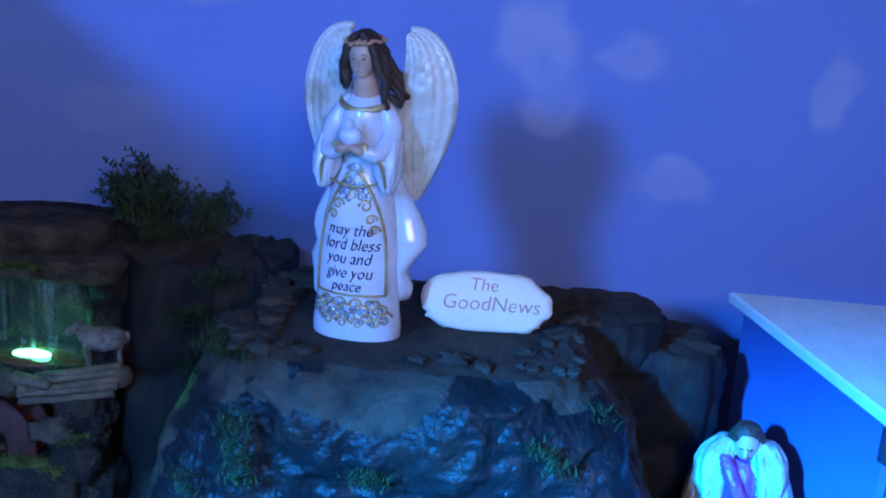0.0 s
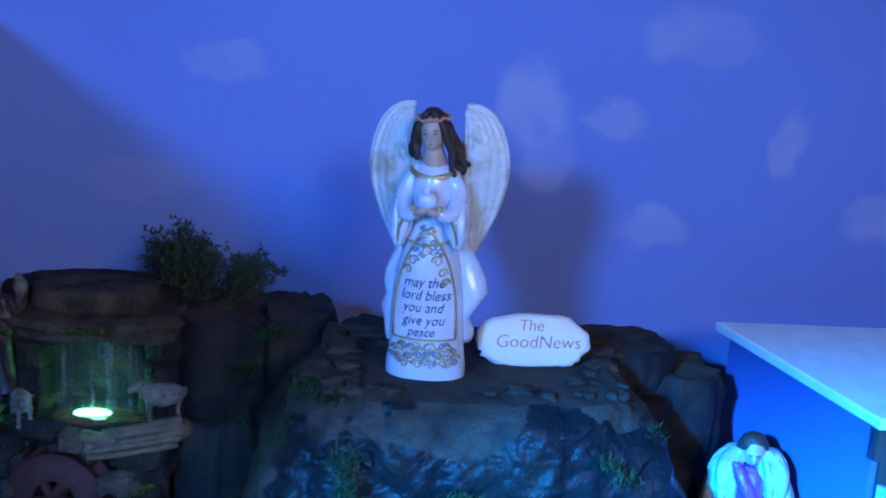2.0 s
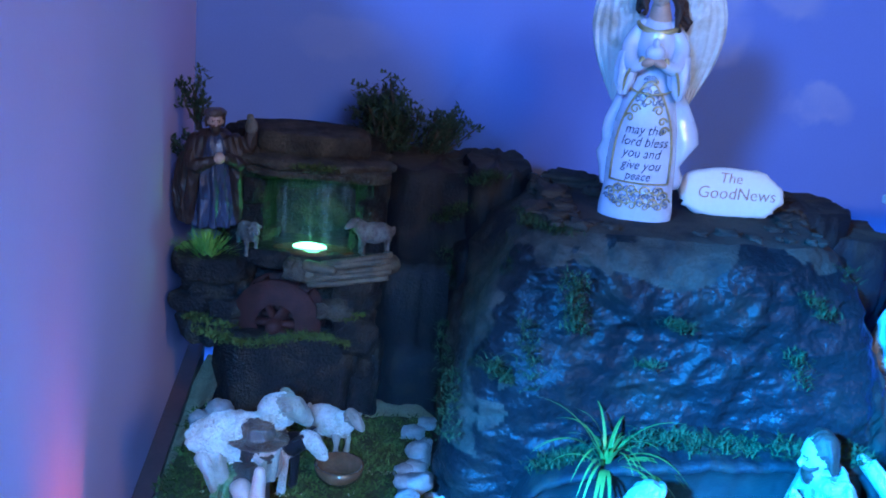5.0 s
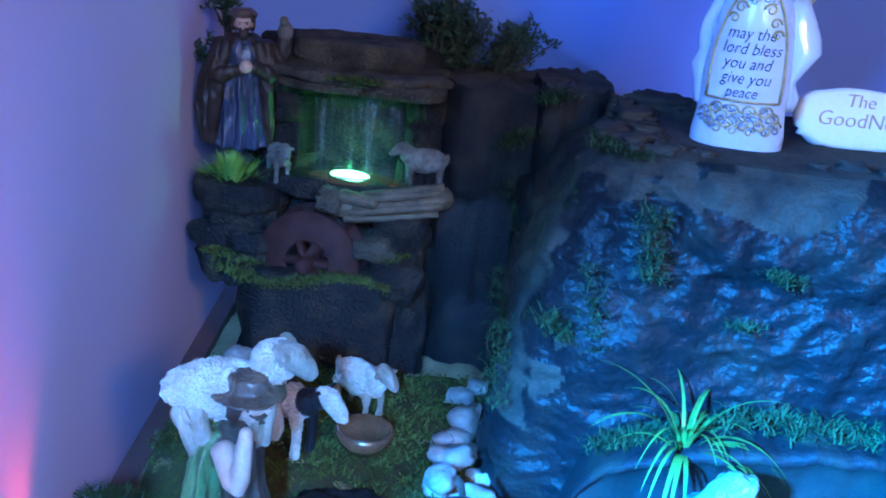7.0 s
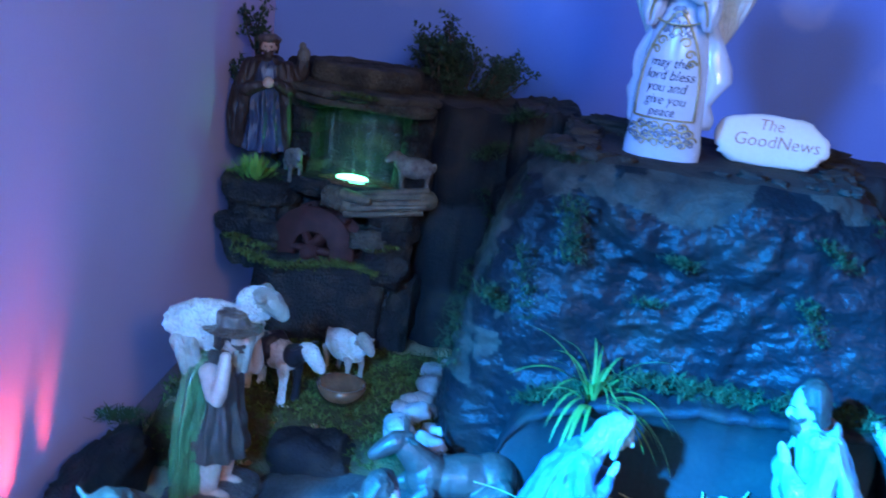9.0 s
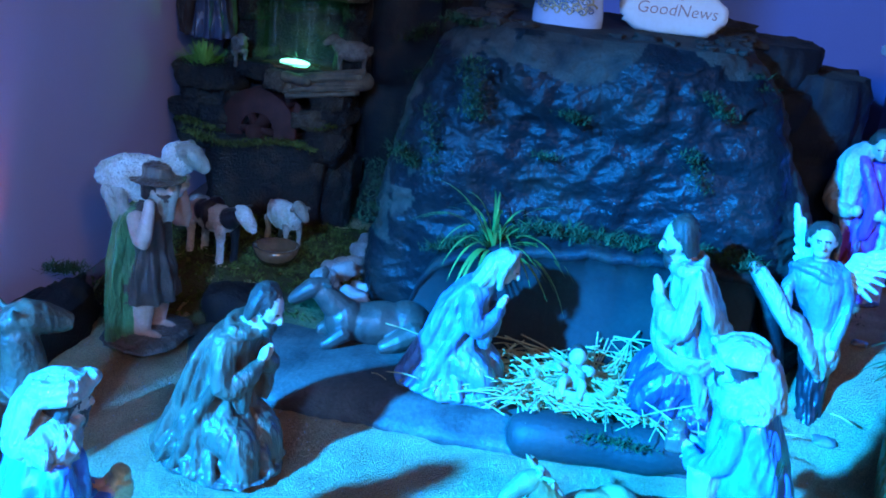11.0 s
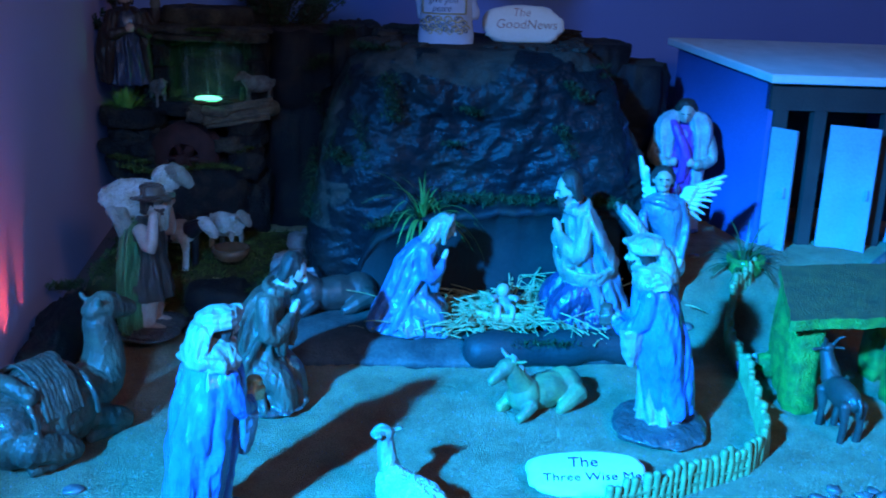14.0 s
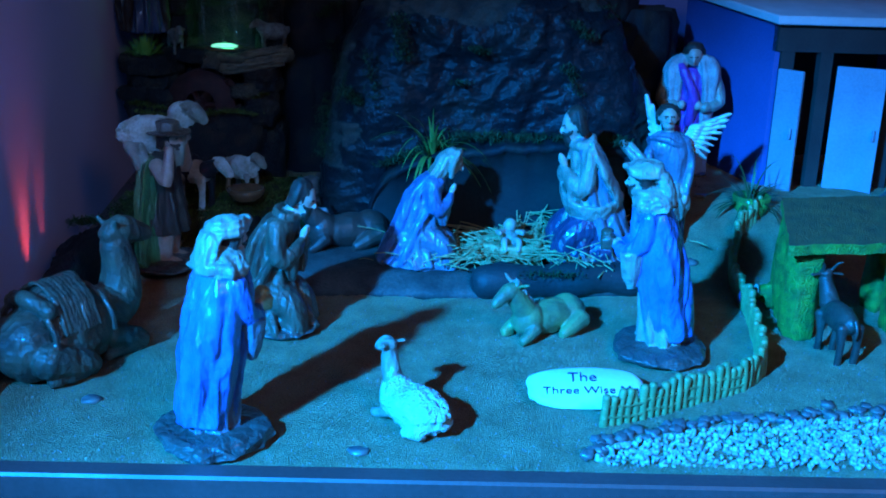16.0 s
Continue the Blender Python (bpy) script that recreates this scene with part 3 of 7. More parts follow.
def mound():
    """The large hollow rock of painted crumpled paper, with a flat dusty top."""
    s = Shape(ROCK, ROCKTOP)
    #        z, x0, x1, front, back
    prof = [(-0.005, -0.285, 0.315, 0.868, 1.27), (0.08, -0.268, 0.295, 0.874, 1.26), (0.20, -0.262, 0.258, 0.880, 1.25), (0.29, -0.243, 0.225, 0.886, 1.24), (0.345, -0.215, 0.195, 0.893, 1.23), (0.375, -0.192, 0.168, 0.905, 1.22), (0.391, -0.168, 0.145, 0.925, 1.20)]
    seg, rings = 420, []
    zs = [p[0] for p in prof]
    for z in [float(a) for a in np.concatenate([np.linspace(-0.005, 0.34, 120), np.linspace(0.3425, 0.391, 20)])]:
        x0, x1, y0, y1 = (float(np.interp(z, zs, [p[k] for p in prof])) for k in (1, 2, 3, 4))
        ring = []
        for i in range(seg):
            an = 2 * math.pi * (i + 0.5) / seg
            c, d = math.cos(an), math.sin(an)
            k = (abs(c) ** 5 + abs(d) ** 5) ** (-1 / 5)
            x, y = (x0 + x1) / 2 + k * c * (x1 - x0) / 2, (y0 + y1) / 2 + k * d * (y1 - y0) / 2
            p = Vector((x, y, z))
            r = 0.016 * fbm(p * 9, 3) - 0.008 * abs(noise.noise(Vector((x * 20 + z * 26, y * 22, z * 34 - x * 22)))) - 0.0035 * abs(noise.noise(Vector((x * 55 + z * 40, y * 50, z * 85 - x * 20)))) - 0.0025 * abs(noise.noise(Vector((x * 120, y * 110, z * 150 - x * 50))))
            ring.append((x + r * c, y + r * d, z + 0.006 * noise.noise(p * 18)))
        rings.append(ring)
    s.rings(rings, ROCK, cap=False)
    dusty = s.index(ROCKTOP)
    for i, f in enumerate(s.f):
        x, y, z = s.v[f[0]]
        q = 0.05 * fbm(Vector((x * 14, y * 14, z * 14)), 3)
        if z + 1.4 * q > 0.372 or (x + q < -0.225 and z > 0.12) or (x + q > 0.215 and z > 0.16) or y > 0.97:
            s.m[i] = dusty
    # top: shrink the last ring inwards
    last = rings[-1]
    cx, cy = -0.012, 1.06
    tops = [last]
    for f in (0.93, 0.84, 0.7, 0.5, 0.3, 0.1):
        tops.append([(cx + (p[0] - cx) * f, cy + (p[1] - cy) * f, 0.391 + 0.005 * noise.noise(Vector((p[0] * f * 30, p[1] * f * 30, 1))) * f) for p in last])
    s.rings(tops, ROCKTOP, cap=False)
    s.add(tops[-1], [tuple(range(seg))], ROCKTOP)
    return tagged(obj("rock_mound", s), "large dark crumpled papier rock with a flat dusty top", "rock")


mound()


def ridge(name, prof, seed, label):
    s = Shape(DARKROCK, ROCKTOP)
    for k, (c, r, layers) in enumerate(prof):
        strata(s, c, r, DARKROCK, seed + k, layers, 0.13, 90, ROCKTOP, 0.12)
    return tagged(obj(name, s), label, "rock")


ridge("rock_ridge", [((-0.288, 1.275, 0.185), (0.092, 0.10, 0.200), 3), ((-0.212, 1.235, 0.29), (0.055, 0.09, 0.108), 2)], 3, "dark rough rock ridge between fountain and mound")
ridge("rock_ridge", [((0.243, 1.20, 0.17), (0.100, 0.085, 0.183), 3), ((0.195, 1.19, 0.33), (0.068, 0.07, 0.055), 2)], 9, "dark rough rock ridge beside the shed")
for c, r, k in (((-0.18, 1.02, 0.385), (0.02, 0.03, 0.008), 21), ((-0.12, 1.16, 0.392), (0.04, 0.03, 0.012), 22), ((0.12, 1.15, 0.388), (0.05, 0.03, 0.014), 23), ((-0.15, 1.09, 0.390), (0.022, 0.03, 0.010), 24), ((-0.10, 1.10, 0.392), (0.014, 0.012, 0.009), 25), ((0.14, 1.07, 0.388), (0.018, 0.025, 0.007), 26), ((-0.165, 1.13, 0.39), (0.013, 0.012, 0.012), 27), ((0.10, 1.00, 0.390), (0.010, 0.008, 0.005), 28)):
    s = Shape(); rock(s, c, r, ROCKTOP, k, rough=0.5)
    tagged(obj("rock_lump", s), "small crumbly brown lump on the rock's top", "rock", "lumps on the mound")


r = random.Random(31)
for i in range(34):
    u = r.random()
    x, y = (-0.165 + 0.31 * u, 0.945 + 0.02 * r.random()) if i < 14 else ((-0.175 + 0.04 * r.random(), 0.95 + 0.22 * u) if i < 25 else (0.12 + 0.035 * r.random(), 0.96 + 0.2 * u))
    q = r.uniform(0.004, 0.011)
    s = Shape(); rock(s, (0, 0, 0), (q * 1.4, q, q * 0.55), ROCKTOP, 400 + i, rough=0.55, seg=16)
    tagged(obj("rock_lump", s, pose(x, y, 0.3905 + 0.15 * q, 0, 0, r.uniform(0, 360))), "small crumbly brown lump on the rock's top", "rock", "lumps on the mound")


def ledge():
    """The low dark hollow at the mound's foot, with a rough rim."""
    s = Shape(NICHE, DARKROCK)
    n = 120
    rows = [[] for _ in range(9)]
    for i in range(n):
        u = i / (n - 1)
        x = -0.188 + 0.385 * u
        y = 0.822 - 0.012 * math.sin(math.pi * u) + 0.03 * abs(2 * u - 1) ** 4
        top = float(np.interp(u, [0, 0.03, 0.08, 0.16, 0.3, 0.55, 0.8, 1], [0.07, 0.105, 0.132, 0.152, 0.170, 0.184, 0.186, 0.172])) + 0.004 * noise.noise(Vector((x * 40, 0, 0))) + 0.002 * noise.noise(Vector((x * 130, 2, 0)))
        q = 0.003 * noise.noise(Vector((x * 60, 8, 0)))
        deep = 0.034 * min(1, 6 * u) * min(1, 6 * (1 - u))
        for k, (dy, z) in enumerate(((deep, 0.0), (deep * 1.1, top * 0.3), (deep, top * 0.6), (deep * 0.6, top * 0.82), (0.004, top - 0.013), (-0.003 + q, top - 0.008), (-0.001 + q, top - 0.001), (0.008, top + q), (0.075, top + 0.004))):
            w = 0.003 * noise.noise(Vector((x * 30, z * 30, 4)))
            rows[k].append((x, y + dy + (w if k < 4 else 0), z))
    for k in range(8):
        s.add(rows[k] + rows[k + 1], [(i, i + 1, n + i + 1, n + i) for i in range(n - 1)], NICHE if k < 4 else DARKROCK)
    for i in (0, n - 1):
        s.add([r[i] for r in rows] + [(rows[8][i][0], rows[8][i][1], 0.0)], [tuple(range(10))], DARKROCK)
    me = s.mesh("rock_ledge")
    bm = bmesh.new()
    bm.from_mesh(me)
    bmesh.ops.remove_doubles(bm, verts=bm.verts[:], dist=0.00005)
    bmesh.ops.recalc_face_normals(bm, faces=bm.faces[:])
    bm.to_mesh(me)
    bm.free()
    return tagged(obj("rock_ledge", me), "low dark rock hollow behind the manger", "rock")


ledge()

# the painted slab on which the family kneels, and the log before the manger
s = Shape()
pts = [(-0.44, 0.80), (-0.40, 0.72), (-0.30, 0.675), (-0.15, 0.668), (-0.02, 0.672), (0.08, 0.69), (0.215, 0.705), (0.225, 0.83), (0.2, 0.88), (-0.2, 0.88), (-0.3, 0.86), (-0.42, 0.85)]
ring = []
for i, p in enumerate(pts):
    q = pts[(i + 1) % len(pts)]
    for k in range(6):
        w = k / 6
        x, y = p[0] + (q[0] - p[0]) * w, p[1] + (q[1] - p[1]) * w
        ring.append((x + 0.004 * noise.noise(Vector((x * 60, y * 60, 0))), y + 0.006 * noise.noise(Vector((x * 40, y * 40, 9)))))
inset = lambda d, z: [(x + (0.0 - x) * d, y + (0.78 - y) * d * 1.8, z + 0.002 * noise.noise(Vector((x * 50, y * 50, 1)))) for x, y in ring]
s.rings([inset(0, -0.004), inset(0, 0.007), inset(0.04, 0.013), inset(0.12, 0.023), inset(0.2, 0.026)], STAGE)
tagged(obj("stage_slab", s), "dark painted slab under the manger scene", "base")
s = Shape()
s.tube([(-0.02 + 0.025 * i, 0.683 + 0.004 * i + 0.003 * math.sin(i * 2.1), 0.02 + 0.002 * math.sin(i * 1.3)) for i in range(10)], [0.024 + 0.002 * math.sin(i * 1.7) for i in range(10)], NICHE, seg=16)
tagged(obj("dark_log", s), "dark weathered log before the manger", "log")

s = Shape()
s.tube([(0.178, 0.868, 0.168), (0.205, 0.862, 0.150), (0.222, 0.858, 0.104), (0.232, 0.854, 0.05), (0.238, 0.850, 0.0)], [0.012, 0.015, 0.017, 0.019, 0.022], DARKROCK, seg=14, flat=0.7)
tagged(obj("bark_piece", s), "curved piece of dark bark beside the rock hollow", "bark")
for i, (x, y, q) in enumerate(((-0.268, 0.885, 0.026), (-0.247, 0.862, 0.019), (-0.295, 0.905, 0.017), (-0.262, 0.93, 0.02))):
    s = Shape()
    rock(s, (0, 0, 0), (q, q * 0.8, q * 0.65), mat("pale_stone", (0.32, 0.32, 0.31), (0.20, 0.19, 0.18), rough=0.5, scale=40), 300 + i, rough=0.28, seg=20, square=0.75)
    tagged(obj("pale_stone", s, pose(x, y, 0.03 + 0.4 * q, 20, 10, 50 * i)), "pale angular stone at the mound's foot", "stone", "pale stones by the mound")

# ---- fountain ----


def wheel(R, w, depth):
    s = Shape()
    n = 40
    for y in (-depth / 2, depth / 2):
        for r0, r1 in ((R - w, R),):
            rr = []
            for r, dy in ((r0, -0.003), (r1, -0.003), (r1, 0.003), (r0, 0.003)):
                rr.append([(r * math.cos(2 * math.pi * i / n), y + dy, r * math.sin(2 * math.pi * i / n)) for i in range(n)])
            s.rings(rr + [rr[0]], WHEEL, cap=False)
        for k in range(6):
            a = math.pi * k / 3
            s.tube([(0.004 * math.cos(a), y, 0.004 * math.sin(a)), ((R - w) * math.cos(a), y, (R - w) * math.sin(a))], [0.016, 0.012], WHEEL, seg=6, flat=0.4)
    s.tube([(0, -depth, 0), (0, depth, 0)], 0.011, WHEEL, seg=14)
    return s


def paddle(R, depth):
    """A thin board across the wheel's rim."""
    s = Shape()
    s.box((R - 0.013, -depth / 2, -0.002), (R - 0.002, depth / 2, 0.002), WHEEL, 0.0006)
    return s.mesh("paddle", False)


def sheep(s, m, wool=WOOL, face=CREAM, lie=False, turn_head=0.0):
    """A sheep 1 long that faces -y; m maps it."""
    start = len(s.v)
    h = 0.50 if not lie else 0.27
    s.blob((0, 0.05, h), (0.21, 0.42, 0.24), wool, seg=28, rough=0.14, freq=9)
    s.blob((0, -0.28, h + 0.10), (0.15, 0.17, 0.20), wool, turn=(25, 0, 0), seg=20, rough=0.14, freq=9)
    hy, hx = -0.47, 0.18 * turn_head
    s.tube([(hx * 0.6, hy + 0.1, h + 0.27), (hx, hy, h + 0.24), (hx * 1.4, hy - 0.13, h + 0.15), (hx * 1.5, hy - 0.17, h + 0.12)], [0.10, 0.105, 0.065, 0.04], face, seg=12)
    for e in (-1, 1):
        s.blob((hx + e * 0.13, hy + 0.04, h + 0.25), (0.075, 0.03, 0.035), face, turn=(0, 0, e * -20), seg=8)
        if not lie:
            for y in (-0.24, 0.33):
                s.tube([(e * 0.12, y, h - 0.1), (e * 0.12, y - 0.02, 0.22), (e * 0.12, y, 0.0)], [0.075, 0.042, 0.05], face, seg=8)
        else:
            s.tube([(e * 0.15, -0.2, 0.14), (e * 0.16, -0.42, 0.05), (e * 0.12, -0.52, 0.04)], [0.08, 0.05, 0.045], face, seg=8)
            s.tube([(e * 0.2, 0.35, 0.12), (e * 0.25, 0.12, 0.05), (e * 0.2, 0.02, 0.04)], [0.1, 0.05, 0.045], face, seg=8)
    s.blob((0, 0.47, h + 0.05), (0.05, 0.05, 0.10), wool, seg=8)
    move(s, start, m)


def move(s, start, m):
    s.v[start:] = [tuple(m @ Vector(p)) for p in s.v[start:]]


def sized(x, y, z, k, turn=0.0, lean=0.0):
    return pose(x, y, z, lean, 0, turn) @ Matrix.Scale(k, 4)


def head(s, c, r, skin=SKIN, hair=HAIR, beard=None, cover=None):
    """A head that faces -y: skull, jaw, nose, brow, eyes, ears, hair."""
    c = Vector(c)
    s.blob(c + Vector((0, 0, r * 0.12)), (r * 0.82, r * 0.94, r * 1.0), skin, seg=20)
    s.blob(c + Vector((0, -r * 0.26, -r * 0.55)), (r * 0.58, r * 0.56, r * 0.52), skin, seg=14)
    s.tube([c + Vector((0, -r * 0.88, r * 0.22)), c + Vector((0, -r * 1.14, -r * 0.14)), c + Vector((0, -r * 0.9, -r * 0.22))], [r * 0.10, r * 0.17, r * 0.13], skin, seg=8)
    for e in (-1, 1):
        s.blob(c + Vector((e * r * 0.32, -r * 0.84, r * 0.13)), (r * 0.11, r * 0.06, r * 0.045), HAIR, seg=8)
        s.tube([c + Vector((e * r * 0.12, -r * 0.93, r * 0.30)), c + Vector((e * r * 0.50, -r * 0.80, r * 0.28))], [r * 0.045, r * 0.03], hair, seg=8)
        s.blob(c + Vector((e * r * 0.82, 0, 0)), (r * 0.1, r * 0.18, r * 0.26), skin, seg=8)
    if cover:
        s.blob(c + Vector((0, r * 0.26, r * 0.28)), (r * 1.06, r * 1.05, r * 1.08), cover, seg=22, rough=0.1, freq=60)
    else:
        s.blob(c + Vector((0, r * 0.30, r * 0.32)), (r * 0.98, r * 0.98, r * 1.0), hair, seg=22, rough=0.12, freq=90)
        for k in range(11):
            a = math.pi * (0.02 + 0.096 * k)
            q = c + Vector((r * 0.95 * math.cos(a), r * 0.25 + r * 0.72 * math.sin(a), -r * 0.15))
            s.tube([c + Vector((r * 0.6 * math.cos(a), r * 0.3 + r * 0.5 * math.sin(a), r * 1.0)), q + Vector((0, 0, r * 0.5)), q, q + Vector((0, r * 0.1, -r * 0.5))], [r * 0.2, r * 0.22, r * 0.2, r * 0.12], hair, seg=8)
    if beard:
        s.blob(c + Vector((0, -r * 0.62, -r * 0.82)), (r * 0.5, r * 0.42, r * 0.62), beard, seg=14, rough=0.15, freq=90)
        s.tube([c + Vector((-r * 0.62, -r * 0.3, -r * 0.2)), c + Vector((-r * 0.4, -r * 0.75, -r * 0.42)), c + Vector((0, -r * 0.98, -r * 0.34)), c + Vector((r * 0.4, -r * 0.75, -r * 0.42)), c + Vector((r * 0.62, -r * 0.3, -r * 0.2))], r * 0.14, beard, seg=8)


def fountain():
    f = empty("table_fountain", pose(-0.48, 1.15, 0.03))
    tagged(f, "tabletop stone fountain with lit waterfall, water wheel and figures", "fountain")
    o = Vector((-0.48, 1.15, 0.03))
    def piece(name, c, r, m, k, label="", **v):
        s = Shape()
        rock(s, Vector(c) - o, r, m, k, **v)
        return part(name, s, f, label)
    # basin, columns, ledges and the cap stones
    def crag(name, c, r, m, k, layers, rough=0.14, label="", top=None, taper=0.0):
        s = Shape()
        strata(s, Vector(c) - o, r, m, k, layers, rough, 60, top, taper)
        return part(name, s, f, label)
    crag("basin", (-0.477, 1.15, 0.098), (0.108, 0.052, 0.064), FSTONE, 31, 1, 0.20, "dark carved basin")
    piece("basin_stone", (-0.388, 1.142, 0.165), (0.031, 0.036, 0.028), FSTONE, 46, rough=0.3, square=0.6, seg=36)
    piece("basin_stone", (-0.372, 1.165, 0.09), (0.024, 0.04, 0.055), FSTONE, 47, rough=0.3, square=0.6, seg=36)
    crag("back_rock", (-0.48, 1.30, 0.22), (0.115, 0.06, 0.185), FSTONE, 32, 5)
    crag("wheel_recess", (-0.48, 1.235, 0.20), (0.095, 0.045, 0.05), FSTONE, 44, 2)
    crag("column", (-0.376, 1.225, 0.31), (0.024, 0.042, 0.065), FSTONE, 33, 3, 0.2)
    crag("column", (-0.540, 1.235, 0.315), (0.030, 0.05, 0.068), FSTONE, 34, 4, 0.2)
    crag("ledge_rock", (-0.582, 1.178, 0.236), (0.046, 0.045, 0.017), FSTONE, 35, 1, 0.2)
    crag("ledge_rock", (-0.576, 1.178, 0.196), (0.050, 0.045, 0.024), FSTONE, 36, 2, 0.25)
    crag("ledge_rock", (-0.572, 1.165, 0.153), (0.044, 0.045, 0.020), FSTONE, 37, 1, 0.25)
    crag("ledge_rock", (-0.462, 1.195, 0.252), (0.092, 0.045, 0.013), FSTONE, 38, 1, 0.15)
    crag("ledge_rock", (-0.388, 1.165, 0.215), (0.034, 0.038, 0.022), FSTONE, 39, 2, 0.25)
    piece("ledge_rock", (-0.412, 1.130, 0.197), (0.022, 0.016, 0.012), SLATE, 40, rough=0.4, seg=30)
    piece("ledge_rock", (-0.470, 1.140, 0.247), (0.015, 0.014, 0.014), SLATE, 48, rough=0.4, seg=30)
    crag("cap_stone", (-0.458, 1.215, 0.376), (0.098, 0.062, 0.012), SLATE, 41, 2, 0.14, "flat grey-brown cap stone", SLATE)
    crag("cap_stone", (-0.405, 1.188, 0.372), (0.046, 0.040, 0.008), SLATE, 42, 1, 0.2, "", SLATE)
    crag("cap_stone", (-0.464, 1.238, 0.401), (0.083, 0.055, 0.015), SLATE, 43, 1, 0.11, "", SLATE)
    # the log spout
    s = Shape()
    s.tube([Vector(p) - o for p in ((-0.455, 1.15, 0.236), (-0.42, 1.152, 0.243), (-0.38, 1.155, 0.25), (-0.345, 1.16, 0.258))], [0.015, 0.016, 0.015, 0.017], WOOD, seg=12, flat=0.8)
    s.tube([Vector(p) - o for p in ((-0.455, 1.135, 0.255), (-0.42, 1.13, 0.252))], [0.008, 0.007], WOOD, seg=8)
    for k in range(5):
        s.tube([Vector((-0.452 + 0.004 * k, 1.133 + 0.002 * k, 0.228 + 0.007 * k)) - o, Vector((-0.40, 1.134 + 0.002 * k, 0.236 + 0.007 * k + 0.002 * (k % 2))) - o, Vector((-0.347 + 0.003 * (k % 3), 1.14 + 0.003 * k, 0.246 + 0.007 * k)) - o], [0.0045, 0.004 + 0.0008 * (k % 2), 0.0045], WOOD, seg=7)
    part("log_spout", s, f, "split brown log")
    mill = part("water_wheel", wheel(0.060, 0.034, 0.034), f, "dark red-brown spoked wheel", pose(-0.489 + 0.48, 1.150 - 1.15, 0.172 - 0.03, 0, 0, -6))
    board = paddle(0.060, 0.034)
    for k in range(16):
        part("paddle", board, mill, "", pose(0, 0, 0, 0, 22.5 * k, 0))
    # water sheet and the lamp under it
    s = Shape()
    n, front, backr = 26, [], []
    for i in range(n):
        a = math.pi * i / (n - 1)
        front.append((-0.054 * math.cos(a) + 0.027, 0.05 - 0.016 * math.sin(a)))
    rows = [[(x * (1 + 0.03 * math.sin(z * 60 + x * 200)), y, z) for x, y in front] for z in np.linspace(0.232, 0.338, 10)]
    s.add([p for r in rows for p in r], [(j * n + i, j * n + i + 1, (j + 1) * n + i + 1, (j + 1) * n + i) for j in range(9) for i in range(n - 1)], WATER)
    w = part("water_sheet", s, f, "thin curtain of falling water")
    w.visible_shadow = False
    s = Shape(); s.blob((0.024, 0.026, 0.238), (0.023, 0.010, 0.005), LIGHTDISC, seg=18); part("light_disc", s, f, "glowing green lamp under the water")
    s = Shape(); s.blob((0.03, 0.03, 0.233), (0.058, 0.03, 0.005), BOWL, seg=18); part("upper_pool", s, f)
    # grass tuft, moss, moulded figures
    part("grass_tuft", tuft(Vector((-0.592, 1.165, 0.238)) - o, 300, 0.03, 0.055, GRASS, 5), f, "bright green plastic grass tuft")
    part("moss_rim", fuzz([(x, -0.05 + 0.01 * math.sin(40 * x), 0.131 + 0.005 * math.sin(31 * x)) for x in np.linspace(-0.105, 0.085, 30)], 900, 0.012, 0.006, MOSS, 8), f, "yellow-green moss")
    part("moss_rim", fuzz([(x, -0.025, 0.140 + 0.006 * math.sin(31 * x)) for x in np.linspace(-0.125, -0.07, 8)], 320, 0.012, 0.006, MOSS, 9), f)
    part("moss_tuft", fuzz([(x, -0.015, 0.355) for x in np.linspace(0.01, 0.05, 6)], 150, 0.008, 0.006, MOSS, 10), f)
    part("moss_tuft", fuzz([(0.085, -0.03, 0.160), (0.095, -0.02, 0.164)], 130, 0.009, 0.006, MOSS, 11), f)
    s = Shape()
    sheep(s, sized(0.108, 0.022, 0.236, 0.060, -70), wool=FWOOL, face=FWOOL)
    part("moulded_sheep", fuse(s, voxel=0.0011), f, "small grey-white sheep")
    s = Shape()
    sheep(s, sized(-0.058, 0.018, 0.226, 0.055, 30), wool=FWOOL, face=FWOOL)
    part("moulded_sheep", fuse(s, voxel=0.0011), f)
    s = Shape()
    k = 0.155
    st = len(s.v)
    s.loft([(0, -0.02, 0, 0.17, 0.14), (0, -0.02, 0.3, 0.15, 0.12), (0, -0.02, 0.55, 0.13, 0.11), (0, 0, 0.72, 0.14, 0.11), (0, 0, 0.80, 0.07, 0.06)], NAVY, 9, 0.1)
    s.loft([(-0.07, 0.07, 0.02, 0.22, 0.13), (-0.06, 0.07, 0.4, 0.23, 0.13), (-0.02, 0.05, 0.68, 0.21, 0.13), (0, 0.03, 0.79, 0.13, 0.10), (0, 0.03, 0.82, 0.08, 0.07)], WINEBROWN, 6, 0.09)
    for e in (-1, 1):
        s.tube([(e * 0.11, -0.07, 0.76), (e * 0.17, -0.09, 0.5), (e * 0.2, -0.06, 0.2), (e * 0.2, -0.02, 0.03)], [0.04, 0.05, 0.045, 0.04], WINEBROWN, seg=10)
    head(s, (0, -0.03, 0.895), 0.075, beard=HAIR)
    s.blob((0, 0.0, 0.965), (0.10, 0.10, 0.045), BROWN, turn=(-8, 0, 0), rough=0.2, freq=9)
    s.tube([(0.16, 0, 0.74), (0.21, -0.1, 0.56), (0.08, -0.18, 0.62)], [0.07, 0.065, 0.04], WINEBROWN)
    s.tube([(-0.15, 0, 0.74), (-0.19, -0.1, 0.54), (-0.02, -0.18, 0.60)], [0.07, 0.065, 0.04], WINEBROWN)
